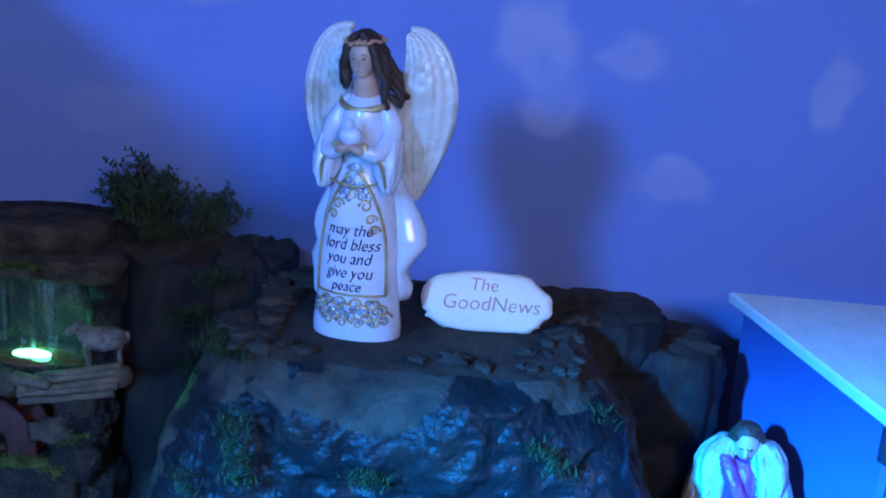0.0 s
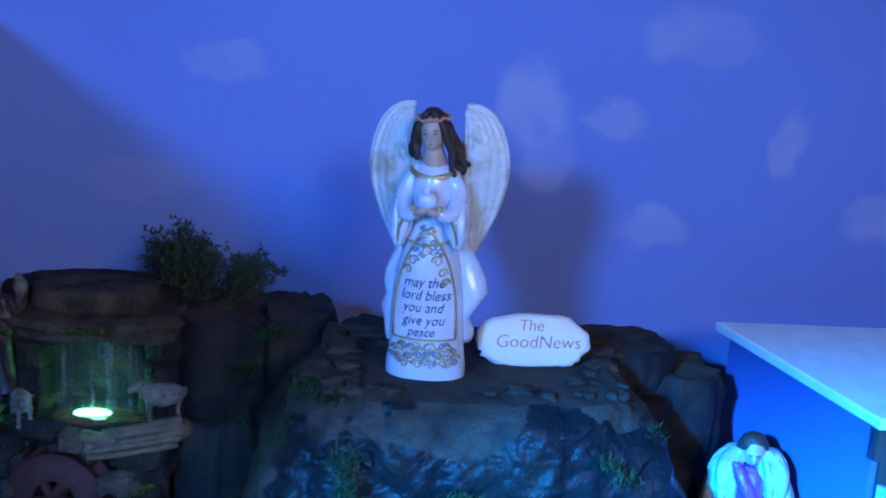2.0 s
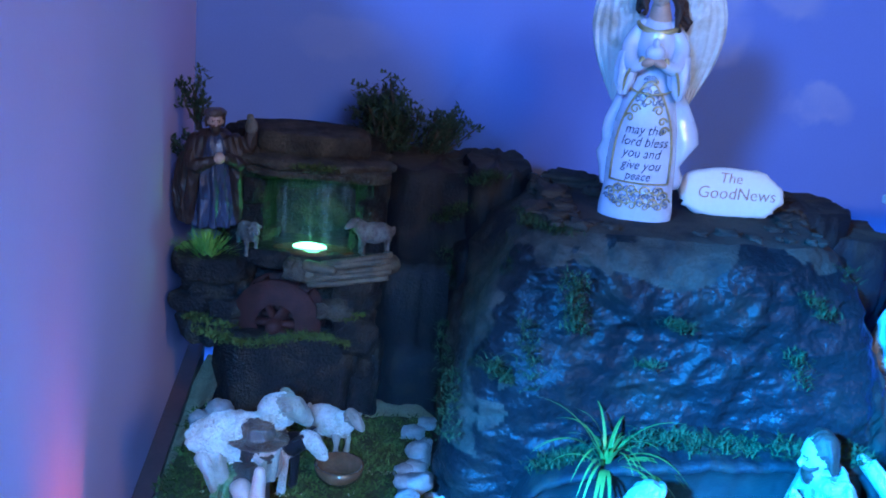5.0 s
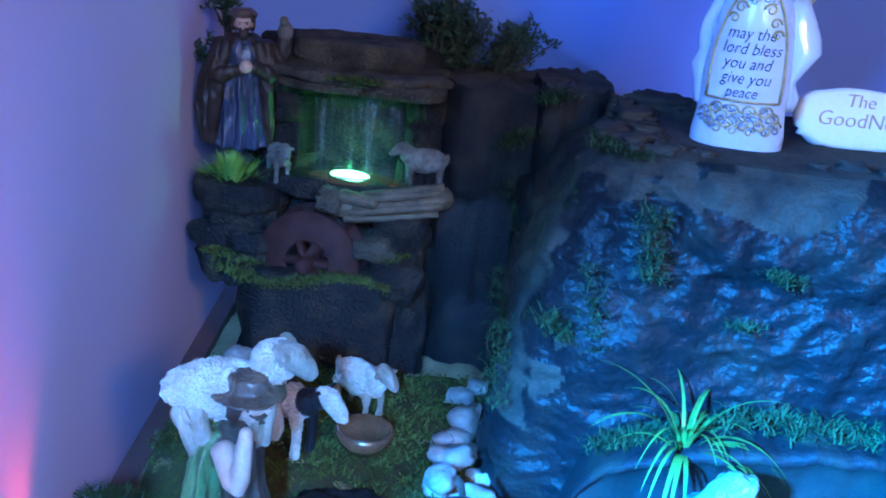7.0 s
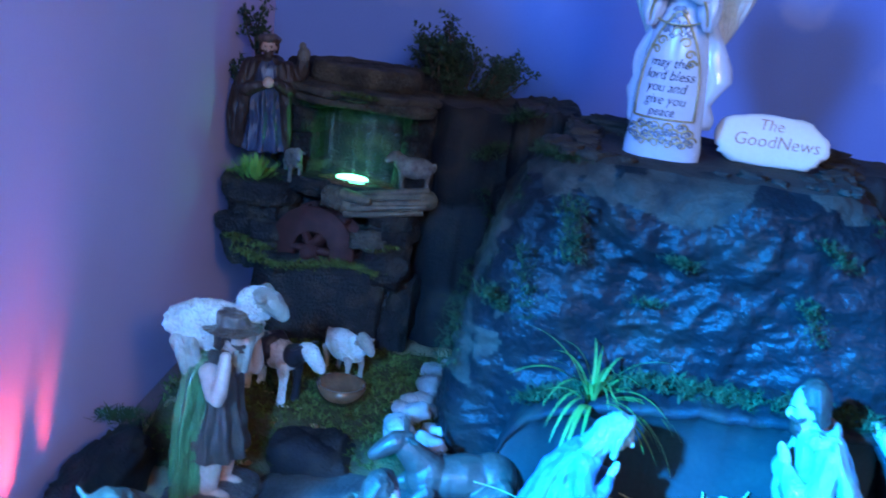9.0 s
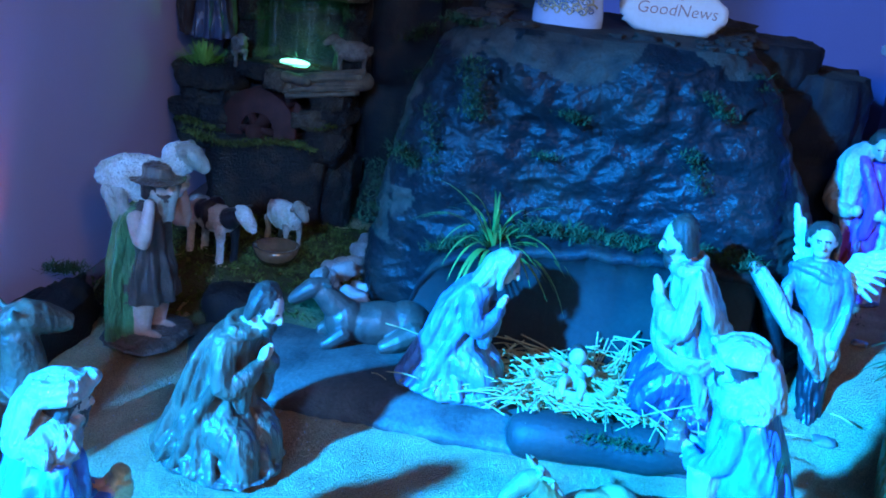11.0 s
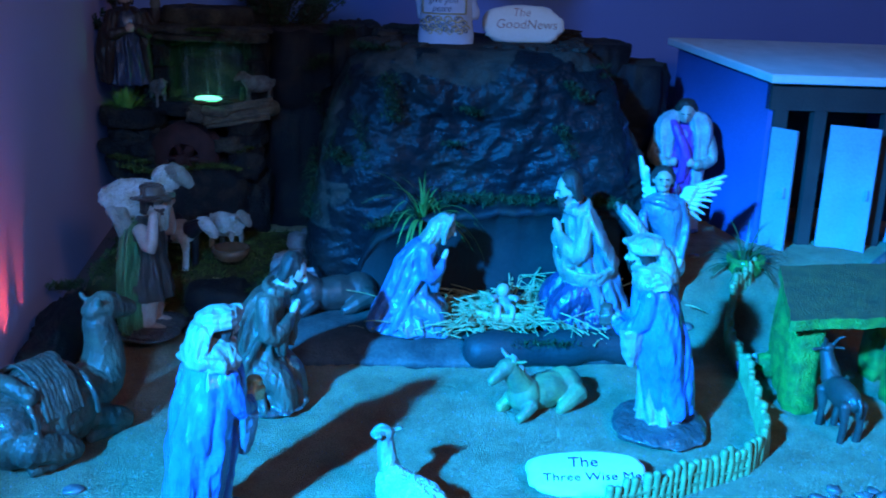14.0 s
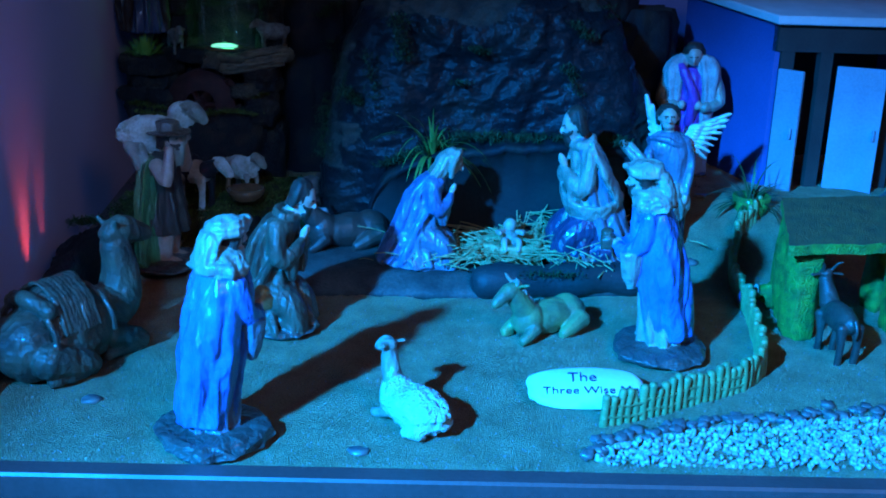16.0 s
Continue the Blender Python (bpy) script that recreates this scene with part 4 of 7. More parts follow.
    s.blob((0.02, -0.2, 0.62), (0.045, 0.035, 0.05), SKIN)
    s.tube([(0.27, 0, 0.55), (0.29, -0.02, 0.72), (0.30, -0.03, 0.84)], [0.05, 0.065, 0.05], WINEBROWN)
    s.blob((0.30, -0.04, 0.86), (0.055, 0.05, 0.075), FWOOL); s.blob((0.285, -0.07, 0.94), (0.03, 0.04, 0.035), FWOOL)
    move(s, st, sized(-0.108, 0.03, 0.258, k, 18))
    part("moulded_figure", fuse(s, voxel=0.0012), f, "moulded robed figure in brown and blue")
    for a, b, kk in (((-0.136, 0.07, 0.375), (-0.150, 0.07, 0.438), 4), ((-0.14, 0.05, 0.32), (-0.148, 0.05, 0.36), 6)):
        part("sprig", bush(a, b, 0.028, 160, kk), f, "dark green sprig")
    lamp_ob = lamp("fountain_lamp", "POINT", pose(-0.455, 1.196, 0.285), 0.13, (0.1, 1.0, 0.4))
    lamp_ob.data.shadow_soft_size = 0.012
    return f


# ---- plants ----


def blade(s, p, d, length, width, m, droop=0.5, n=5):
    d = Vector(d).normalized()
    side = d.cross(Vector((0, 0, 1)))
    side = side.normalized() if side.length > 1e-3 else Vector((1, 0, 0))
    pts, q, e = [], Vector(p), d.copy()
    for i in range(n + 1):
        w = width * (1 - (i / n) ** 2) + 0.0002
        pts += [q - side * w / 2, q + side * w / 2]
        q = q + e * length / n
        e = (e + Vector((d.x * 0.35, d.y * 0.35, -droop)) * (1.3 / n)).normalized()
    s.add(pts, [(2 * i, 2 * i + 1, 2 * i + 3, 2 * i + 2) for i in range(n)], m)


def tuft(c, count, spread, length, m, seed, width=0.0022, droop=0.2, base=0.012):
    r = random.Random(seed)
    s = Shape()
    for _ in range(count):
        a = r.uniform(0, 2 * math.pi)
        k = r.uniform(0.1, 1.0)
        blade(s, (c[0] + base * k * math.cos(a), c[1] + base * k * math.sin(a), c[2]), (k * math.cos(a), k * math.sin(a), 1.1 - 0.5 * k), length * r.uniform(0.6, 1), width, m, droop, 3)
    return s


def fuzz(pts, count, spread, size, m, seed, thin=0.4):
    """Moss: short crossed blades round a row of places."""
    r = random.Random(seed)
    s = Shape()
    for _ in range(count):
        p = r.choice(pts)
        q = (p[0] + r.gauss(0, spread * 0.6), p[1] + r.gauss(0, spread * 0.6), p[2] + r.uniform(-0.3, 0.4) * size)
        a = r.uniform(0, 6.28)
        blade(s, q, (math.cos(a), math.sin(a), r.uniform(0.1, 1.4)), size * r.uniform(0.7, 1.8), size * thin, m, 0.6, 2)
    return s


def bush(a, b, radius, count, seed, leaf=0.008):
    """Twigs from a to b with many small leaves round them."""
    r = random.Random(seed)
    s = Shape(TWIG, BUSHLEAF)
    a, b = Vector(a), Vector(b)
    tips = []
    for _ in range(max(5, count // 45)):
        e = b + Vector((r.gauss(0, 0.5), r.gauss(0, 0.5), r.gauss(0, 0.35))) * radius
        mid = a.lerp(e, 0.5) + Vector((r.gauss(0, 0.15), r.gauss(0, 0.15), 0)) * radius
        s.tube([a + Vector((r.gauss(0, 0.1), r.gauss(0, 0.1), 0)) * radius, mid, e], [0.0022, 0.0016, 0.0008], TWIG, seg=5)
        tips += [a.lerp(mid, 0.6), mid, mid.lerp(e, 0.35), mid.lerp(e, 0.7), e, e]
    for _ in range(count):
        t = r.choice(tips)
        p = t + Vector((r.gauss(0, 0.17), r.gauss(0, 0.17), r.gauss(0, 0.15))) * radius
        for _ in range(3):
            d = (r.uniform(-1, 1), r.uniform(-1, 1), r.uniform(-0.3, 1.2))
            blade(s, p, d, leaf * r.uniform(0.6, 1.3), leaf * 0.5, BUSHLEAF, 0.2, 2)
    return s


fountain()
tagged(obj("artificial_bush", bush((-0.362, 1.31, 0.345), (-0.372, 1.31, 0.436), 0.042, 3000, 11, 0.008)), "dark green artificial bush on the rock ridge", "plant", "bushes behind the mound")
tagged(obj("artificial_bush", bush((-0.318, 1.30, 0.355), (-0.284, 1.30, 0.428), 0.024, 900, 12, 0.007)), "small dark green artificial bush on the rock ridge", "plant", "bushes behind the mound")


def grass_plant(x, y, z, count, length, seed, name, label, m=LEAF):
    r = random.Random(seed)
    s = Shape(m)
    for _ in range(count):
        a = r.uniform(0, 2 * math.pi)
        k = r.uniform(0.15, 1.0)
        blade(s, (0.012 * math.cos(a) * k, 0.008 * math.sin(a) * k, 0), (k * math.cos(a) + 0.15, k * math.sin(a) * 0.8 - 0.1, 1.05 - 0.6 * k), length * r.uniform(0.6, 1.1), r.uniform(0.003, 0.005), m, r.uniform(1.2, 2.2), 12)
    return tagged(obj(name, s, pose(x, y, z)), label, "plant")


grass_plant(-0.092, 0.832, 0.158, 46, 0.105, 3, "grass_plant", "arching green plastic grass at the mound's foot")

# ---- the large angel and the lettered stone on the mound ----


def angel():
    s = Shape(WHITE, GOLD, SKIN, HAIR, WING, INK)
    H = 0.285
    def body(z):
        """Half width and depth of the gown at height z."""
        zs = [0, 0.012, 0.03, 0.07, 0.11, 0.145, 0.165, 0.19, 0.213, 0.228]
        return float(np.interp(z, zs, [0.0430, 0.0430, 0.0405, 0.0400, 0.0355, 0.0275, 0.0185, 0.0225, 0.0195, 0.0135])), float(np.interp(z, zs, [0.031, 0.032, 0.031, 0.031, 0.029, 0.024, 0.021, 0.021, 0.02, 0.01]))
    s.loft([(0, 0, z, *body(z)) for z in (0, 0.004, 0.012, 0.03, 0.05, 0.07, 0.09, 0.11, 0.13, 0.145, 0.165, 0.19, 0.213, 0.228)], WHITE, 0, 0, 48, 3)
    # cloak: two side sheets with a wavy hem
    for e in (-1, 1):
        rings = []
        for i in range(25):
            u = i / 24
            z = 0.20 - 0.165 * u
            x = float(np.interp(z, [0.035, 0.046, 0.062, 0.076, 0.090, 0.105, 0.122, 0.149, 0.2], [0.043, 0.047, 0.041, 0.050, 0.060, 0.057, 0.048, 0.033, 0.022])) if e > 0 else -float(np.interp(z, [0.035, 0.054, 0.068, 0.082, 0.095, 0.11, 0.14, 0.2], [0.041, 0.045, 0.051, 0.045, 0.047, 0.045, 0.033, 0.022]))
            w = 0.006 + 0.0015 * math.sin(u * 7)
            near = e * body(z)[0] * 0.82
            mid, half = (x + near) / 2, abs(x - near) / 2 + w * 0.6
            rings.append([(mid + half * math.cos(a), 0.010 + (0.012 + 0.004 * math.sin(9 * u + e)) * math.sin(a) + 0.004 * math.sin(14 * u) * math.cos(a), z) for a in np.linspace(0, 2 * math.pi, 18, endpoint=False)])
        s.rings(rings, WHITE)
    def front(x, z, lift=0.0012):
        rx, ry = body(z)
        return -ry * math.sqrt(max(0.02, 1 - min(0.98, abs(x) / rx) ** 2)) - lift
    # gilt arch round the text, the belt and the border above the foot
    arch = []
    for i in range(41):
        a = math.pi * i / 40
        z = 0.045 + 0.115 * math.sin(a) ** 0.75
        x = -0.033 * math.cos(a) * (1 - 0.45 * math.sin(a) ** 3)
        arch.append((x, front(x, z), z))
    s.tube(arch, 0.0014, GOLD, seg=6)
    s.tube([(x, front(x, 0.045), 0.045) for x in np.linspace(-0.033, 0.033, 16)], 0.0013, GOLD, seg=6)
    s.tube([(0.036 * math.cos(a), 0.028 * math.sin(a) - 0.001, 0.166 - 0.02 * max(0, -math.sin(a))) for a in np.linspace(0, 2 * math.pi, 30)], 0.0012, GOLD, seg=6)
    r = random.Random(2)
    def scroll(x, z, k, e, m=GOLD):
        pts = []
        for i in range(16):
            a = 0.5 * i
            q = k * (1 - i / 20)
            px, pz = x + e * q * math.cos(a), z + q * math.sin(a)
            pts.append((px, front(px, pz, 0.0008), pz))
        s.tube(pts, [0.0014 * (1 - 0.03 * i) for i in range(16)], m, seg=5)
    for i in range(9):
        x = -0.030 + 0.0075 * i
        scroll(x, 0.030 + 0.006 * (i % 2), 0.0065, 1 if i % 2 else -1); scroll(x + 0.003, 0.018 + 0.005 * ((i + 1) % 2), 0.0055, -1 if i % 2 else 1)
    for x, z, k, e in ((-0.014, 0.128, 0.006, 1), (0.012, 0.128, 0.006, -1), (-0.019, 0.118, 0.005, -1), (0.018, 0.116, 0.005, 1), (0.0, 0.138, 0.006, 1), (0.021, 0.106, 0.005, 1), (-0.004, 0.150, 0.005, -1), (0.004, 0.158, 0.004, 1)):
        scroll(x, z, k, e)
    for _ in range(26):
        z = r.uniform(0.132, 0.162)
        x = r.uniform(-1, 1) * 0.017 * (0.170 - z) / 0.038
        scroll(x, z, r.uniform(0.0025, 0.0045), r.choice((-1, 1)), SILVER)
    for i in range(22):
        scroll(-0.034 + 0.0032 * i, r.uniform(0.016, 0.038), r.uniform(0.003, 0.005), r.choice((-1, 1)), SILVER)
    # the text in five lines
    for line, z, x, size in (("may the", 0.101, -0.001, 0.0155), ("lord bless", 0.0875, 0.001, 0.0155), ("you and", 0.0745, -0.001, 0.0155), ("give you", 0.061, 0.0, 0.0155), ("peace", 0.0485, -0.002, 0.0145)):
        v, f = letters(line, size, 0.25)
        s.add([(p[0] * 0.86 + x, front(p[0] * 0.86 + x, z + p[2], 0.0010) + p[1], z + p[2] - 0.12 * 0.0 * p[0]) for p in v], f, INK)
    # arms with wide sleeves meeting before the breast, a dove in the palms
    for e in (-1, 1):
        s.tube([(e * 0.015, 0.0, 0.220), (e * 0.0285, -0.004, 0.196), (e * 0.023, -0.026, 0.177), (e * 0.010, -0.035, 0.181)], [0.008, 0.0095, 0.0085, 0.006], WHITE, seg=14)
        s.loft([(e * 0.031, -0.018, 0.142, 0.004, 0.008), (e * 0.030, -0.018, 0.155, 0.010, 0.012), (e * 0.029, -0.016, 0.172, 0.012, 0.013), (e * 0.029, -0.010, 0.19, 0.010, 0.010)], WHITE, 5, 0.1, 20)
        s.tube([(e * 0.020, -0.034, 0.182), (e * 0.028, -0.032, 0.166), (e * 0.031, -0.027, 0.148)], 0.0016, GOLD, seg=6)
        s.blob((e * 0.006, -0.038, 0.182), (0.009, 0.006, 0.005), SKIN, turn=(0, e * 20, 0))
        s.tube([(e * 0.013, -0.037, 0.186), (e * 0.016, -0.036, 0.178)], 0.003, GOLD, seg=8)
    s.blob((0, -0.037, 0.193), (0.011, 0.008, 0.009), WHITE); s.blob((0.0, -0.040, 0.203), (0.004, 0.005, 0.006), WHITE)
    s.tube([(0.022 * math.cos(a), 0.017 * math.sin(a), 0.2215 + 0.008 * math.sin(a)) for a in np.linspace(math.pi, 2 * math.pi, 16)], 0.0032, GOLD, seg=8)
    # neck, head, wavy hair, flower band
    neck = len(s.v)
    s.tube([(0, 0, 0.212), (0, -0.001, 0.25)], [0.017, 0.0082], SKIN, seg=14)
    s.loft([(0, -0.0075, 0.2425, 0.003, 0.004), (0, -0.007, 0.2445, 0.0065, 0.0075), (0, -0.0055, 0.250, 0.0102, 0.0112), (0, -0.004, 0.257, 0.0122, 0.0130), (0, -0.003, 0.266, 0.0126, 0.0134), (0, -0.001, 0.274, 0.0105, 0.011), (0, 0, 0.279, 0.004, 0.004)], SKIN, 0, 0, 28)
    s.blob((0, -0.0172, 0.2565), (0.0018, 0.0026, 0.0042), SKIN, seg=10)
    s.blob((0, 0.006, 0.2655), (0.0158, 0.0158, 0.0185), HAIR, seg=24, rough=0.12, freq=120)
    for e in (-1, 1):
        for k in range(6):
            low = (0.234 if e < 0 else 0.216) + 0.004 * (k % 3)
            line = []
            for i in range(15):
                u = i / 14
                x = 0.0035 + 0.0115 * math.sin(min(1, u * 2.2) * math.pi / 2) + (0.004 + 0.0018 * k if e < 0 else 0.009 + 0.002 * k) * u * u + 0.0036 * math.sin(12 * u + 1.3 * k) * u
                y = -0.010 + 0.0045 * k + 0.004 * u + 0.0022 * math.cos(10 * u + 2.1 * k) * u
                line.append((e * x, y, 0.281 - 0.0006 * k + (low - 0.281) * u))
            s.tube(line, [0.0026 + 0.0019 * math.sin(math.pi * min(1, 0.12 + 0.86 * i / 14)) + 0.0007 * math.sin(2.4 * i + k) for i in range(15)], HAIR, seg=8)
    s.tube([(0.0170 * math.cos(a), 0.003 + 0.0182 * math.sin(a), 0.2745 + 0.0012 * math.sin(7 * a)) for a in np.linspace(0, 2 * math.pi, 40)], 0.0016, REDINK, seg=6)
    for k in range(16):
        a = 2 * math.pi * k / 16
        s.blob((0.0176 * math.cos(a), 0.003 + 0.0190 * math.sin(a), 0.2745 + 0.0015 * math.sin(5 * k)), (0.0022, 0.0022, 0.0018), GOLD if k % 3 == 0 else REDINK, seg=7)
    for e in (-1, 1):
        s.blob((e * 0.0050, -0.0155, 0.2605), (0.0020, 0.0010, 0.0008), INK, seg=8)
        s.tube([(e * 0.0026, -0.0160, 0.2637), (e * 0.0050, -0.0158, 0.2645), (e * 0.0074, -0.0145, 0.2634)], 0.0004, HAIR, seg=5)
    s.blob((0, -0.0163, 0.2498), (0.0026, 0.0011, 0.0009), REDINK, seg=8)
    move(s, neck, pose(0, 0, 0.232) @ pose(0, 0, 0, 7, -3, -3) @ pose(0, 0, -0.232))
    # wings: one carved leaf a side, a rounded leading edge, rows of feathers in relief
    outer = [(0.029, 0.2845), (0.044, 0.2845), (0.059, 0.274), (0.069, 0.256), (0.0755, 0.232), (0.0755, 0.205), (0.069, 0.179), (0.0575, 0.152), (0.043, 0.124)]
    inner = [(0.0265, 0.281), (0.027, 0.266), (0.0265, 0.248), (0.022, 0.230), (0.016, 0.212), (0.017, 0.192), (0.022, 0.170), (0.030, 0.147), (0.040, 0.121)]
    knots = np.linspace(0, 1, 9)
    def edge(pts, u):
        return float(np.interp(u, knots, [q[0] for q in pts])), float(np.interp(u, knots, [q[1] for q in pts]))
    def soft(pts, u):
        acc = [edge(pts, min(1, max(0, u + d))) for d in (-0.05, -0.025, 0, 0.025, 0.05)]
        return sum(q[0] for q in acc) / 5, sum(q[1] for q in acc) / 5
    for e in (-1, 1):
        rings = []
        for i in range(73):
            u = i / 72
            (xo, zo), (xi, zi) = soft(outer, u), soft(inner, u)
            front_side, back_side = [], []
            for j in range(33):
                v = j / 32
                x, z = xi + (xo - xi) * v, zi + (zo - zi) * v
                y = 0.026 + 0.014 * v - 0.010 * math.sin(math.pi * v) * math.sin(math.pi * min(1, u + 0.1))
                long_feather = abs(math.sin(math.pi * (v * 5.5 + 0.3 * u)))
                scale = abs(math.sin(math.pi * (u * 13 + 0.5 * (int(v * 7) % 2)))) * abs(math.sin(math.pi * v * 7))
                w = min(1, max(0, (u - 0.42) / 0.12))
                relief = 0.0021 * (w * long_feather + (1 - w) * scale)
                rim = 0.0028 * max(0, 1 - abs(v - 0.93) / 0.09)
                front_side.append((e * x, y - relief - rim, z))
                back_side.append((e * x, y + 0.0055 * math.sin(math.pi * v) + 0.0012, z))
            rings.append(front_side + back_side[::-1])
        s.rings(rings, WING)
        lead = [soft(outer, q) for q in np.linspace(0.0, 0.62, 24)]
        s.tube([(e * (x - 0.001), 0.0385 - 0.008 * max(0, 0.2 - 0.2 * i / 6), z - 0.001) for i, (x, z) in enumerate(lead)], [0.0042 - 0.00012 * i for i in range(24)], WING, seg=10)
        s.tube([(e * 0.010, 0.018, 0.20), (e * 0.024, 0.028, 0.225)], [0.008, 0.008], WING, seg=10)
    return tagged(obj("angel_statue", s, pose(-0.063, 1.018, 0.391, 0, -0.8, -12)), "glazed white angel statue with gilt trim and blessing text", "statue")


angel()


def lettered_stone(m, size, lines, ink, seed, label, outline=None):
    """A flat stone on edge that leans back, with writing on its face."""
    st = empty("lettered_stone", m)
    tagged(st, label, "stone")
    w, h, d = size
    s = Shape()
    seg = 48
    rings = []
    for k, (f, y) in enumerate(((0.86, -d / 2), (0.97, -d / 2 + 0.004), (1.0, 0), (0.96, d / 2 - 0.004), (0.8, d / 2))):
        ring = []
        for i in range(seg):
            a = 2 * math.pi * i / seg
            c, q = math.cos(a), math.sin(a)
            x = w / 2 * math.copysign(abs(c) ** 0.75, c) * f
            z = h / 2 * math.copysign(abs(q) ** 0.8, q) * f
            j = 1 + 0.10 * noise.noise(Vector((c * 1.7, q * 1.7, seed))) + 0.06 * noise.noise(Vector((c * 7, q * 7, seed + k * 0.4))) * (1.6 if q < 0 else 0.6)
            ring.append((x * j, y, z * j + h / 2))
        rings.append(ring)
    s.rings(rings, PEB)
    part("stone_body", s, st)
    for text, x, z, k in lines:
        v, f = letters(text, k, 0.12)
        q = Shape()
        q.add([(p[0] + x, p[1] - d / 2 - 0.0006, p[2] + z) for p in v], f, ink)
        part("lettering", q, st, "painted writing", smooth=False)
    return st


lettered_stone(pose(0.057, 1.05, 0.388, -14, 0, 2), (0.128, 0.062, 0.02), (("The", -0.002, 0.0425, 0.018), ("GoodNews", 0.006, 0.0235, 0.0205)), REDINK, 4, "cream stone with hand-painted words standing on the mound")
lettered_stone(pose(0.080, 0.336, 0.004, -74, 0, 4), (0.130, 0.066, 0.012), (("The", -0.004, 0.037, 0.021), ("Three Wise Men", 0.006, 0.017, 0.0165)), INK, 7, "pale stone with hand-painted words lying on the sand")

# ---- figures ----


def figure_base(s, rx, ry, h=0.014, m=BASE):
    rock(s, (0, 0, h * 0.42), (rx, ry, h * 0.75), m, 7 + 90 * rx, rough=0.15, seg=36, square=0.72, freq=2.2)


def standing_king(x, y, z, H, turn, robe, under, hat, lean=6, name="king_figurine", label="", gift=GOLD):
    """A standing king, built one high, that leans forward over his gift."""
    s = Shape()
    s.loft([(0, -0.012, 0.03, 0.125, 0.115), (0, -0.01, 0.2, 0.110, 0.10), (0, 0.0, 0.45, 0.10, 0.085), (0, 0.0, 0.62, 0.112, 0.085), (0, 0.0, 0.75, 0.112, 0.075), (0, -0.01, 0.82, 0.05, 0.05)], under, 8, 0.07)
    s.loft([(0, 0.05, 0.065, 0.120, 0.105), (0, 0.048, 0.25, 0.140, 0.118), (0, 0.036, 0.45, 0.148, 0.122), (0, 0.02, 0.62, 0.144, 0.112), (0, 0.012, 0.74, 0.128, 0.09), (0, 0.0, 0.815, 0.08, 0.06)], robe, 5, 0.055, 64)
    for e in (-1, 1):
        # the cloak's rolled front edges
        s.tube([(e * 0.08, -0.07, 0.77), (e * 0.092, -0.09, 0.62), (e * 0.095, -0.075, 0.42), (e * 0.09, -0.06, 0.22), (e * 0.085, -0.05, 0.07)], [0.024, 0.026, 0.022, 0.022, 0.018], robe, seg=12)
        s.tube([(e * 0.11, 0.0, 0.73), (e * 0.125, -0.05, 0.60), (e * 0.085, -0.145, 0.555), (e * 0.03, -0.185, 0.575)], [0.045, 0.045, 0.042, 0.026], robe, seg=14)
        s.loft([(e * 0.105, -0.125, 0.36, 0.012, 0.022), (e * 0.11, -0.12, 0.45, 0.036, 0.044), (e * 0.115, -0.11, 0.56, 0.048, 0.055)], under, 4, 0.08, 18)
        s.blob((e * 0.025, -0.195, 0.585), (0.024, 0.03, 0.024), SKIN, seg=10)
        s.blob((e * 0.06, -0.125, 0.035), (0.035, 0.06, 0.028), DARKBROWN, seg=12)
    s.box((-0.045, -0.275, 0.555), (0.045, -0.20, 0.625), gift, 0.01)
    s.blob((0, -0.238, 0.64), (0.04, 0.034, 0.025), gift, seg=12)
    # neck cloth in thick folds, turban with a peak and a hanging end
    s.loft([(0, 0.02, 0.755, 0.128, 0.098), (0, 0.012, 0.80, 0.132, 0.104), (0, 0.0, 0.845, 0.092, 0.084), (0, -0.01, 0.875, 0.058, 0.056)], hat, 6, 0.09, 48)
    for k in range(3):
        s.tube([((0.122 - 0.018 * k) * math.cos(a), 0.012 - 0.01 * k + (0.098 - 0.012 * k) * math.sin(a), 0.785 + 0.028 * k + 0.014 * math.sin(a + 1.3 * k)) for a in np.linspace(0, 2 * math.pi, 26)], 0.017, hat, seg=8)
    head(s, (0, -0.048, 0.905), 0.064, beard=HAIR)
    s.blob((0, -0.006, 0.958), (0.078, 0.09, 0.046), hat, turn=(-14, 0, 0), seg=24, rough=0.12, freq=9)
    for j in range(3):
        s.tube([((0.080 - 0.006 * j) * math.cos(a), -0.012 + (0.086 - 0.006 * j) * math.sin(a), 0.938 + 0.02 * j - 0.016 * math.sin(a + 0.5 * j)) for a in np.linspace(0, 2 * math.pi, 24)], 0.014, hat, seg=8)
    s.tube([(-0.055, -0.07, 0.965), (0.0, -0.115, 0.985), (0.055, -0.07, 0.965)], [0.016, 0.022, 0.016], hat, seg=10)
    s.loft([(0, 0.098, 0.77, 0.062, 0.028), (0, 0.088, 0.85, 0.066, 0.034), (0, 0.058, 0.935, 0.058, 0.038)], hat, 5, 0.1, 24)
    move(s, 0, pose(0, 0.02 * H, 0.03 * H, lean, 0, 0) @ Matrix.Scale(H, 4))
    figure_base(s, 0.255 * H, 0.24 * H, 0.065 * H)
    return tagged(obj(name, fuse(s), pose(x, y, z, 0, 0, turn)), label, "figurine")


standing_king(-0.304, 0.262, 0.002, 0.216, 136, BLUEROBE, PALEBLUE, CREAM, 7, label="standing king figurine in a blue robe and cream turban")
standing_king(0.184, 0.500, 0.002, 0.228, -106, BLUEROBE, CREAM, CREAM, 9, label="standing king figurine in a blue cloak holding a gift", gift=DARKBROWN)


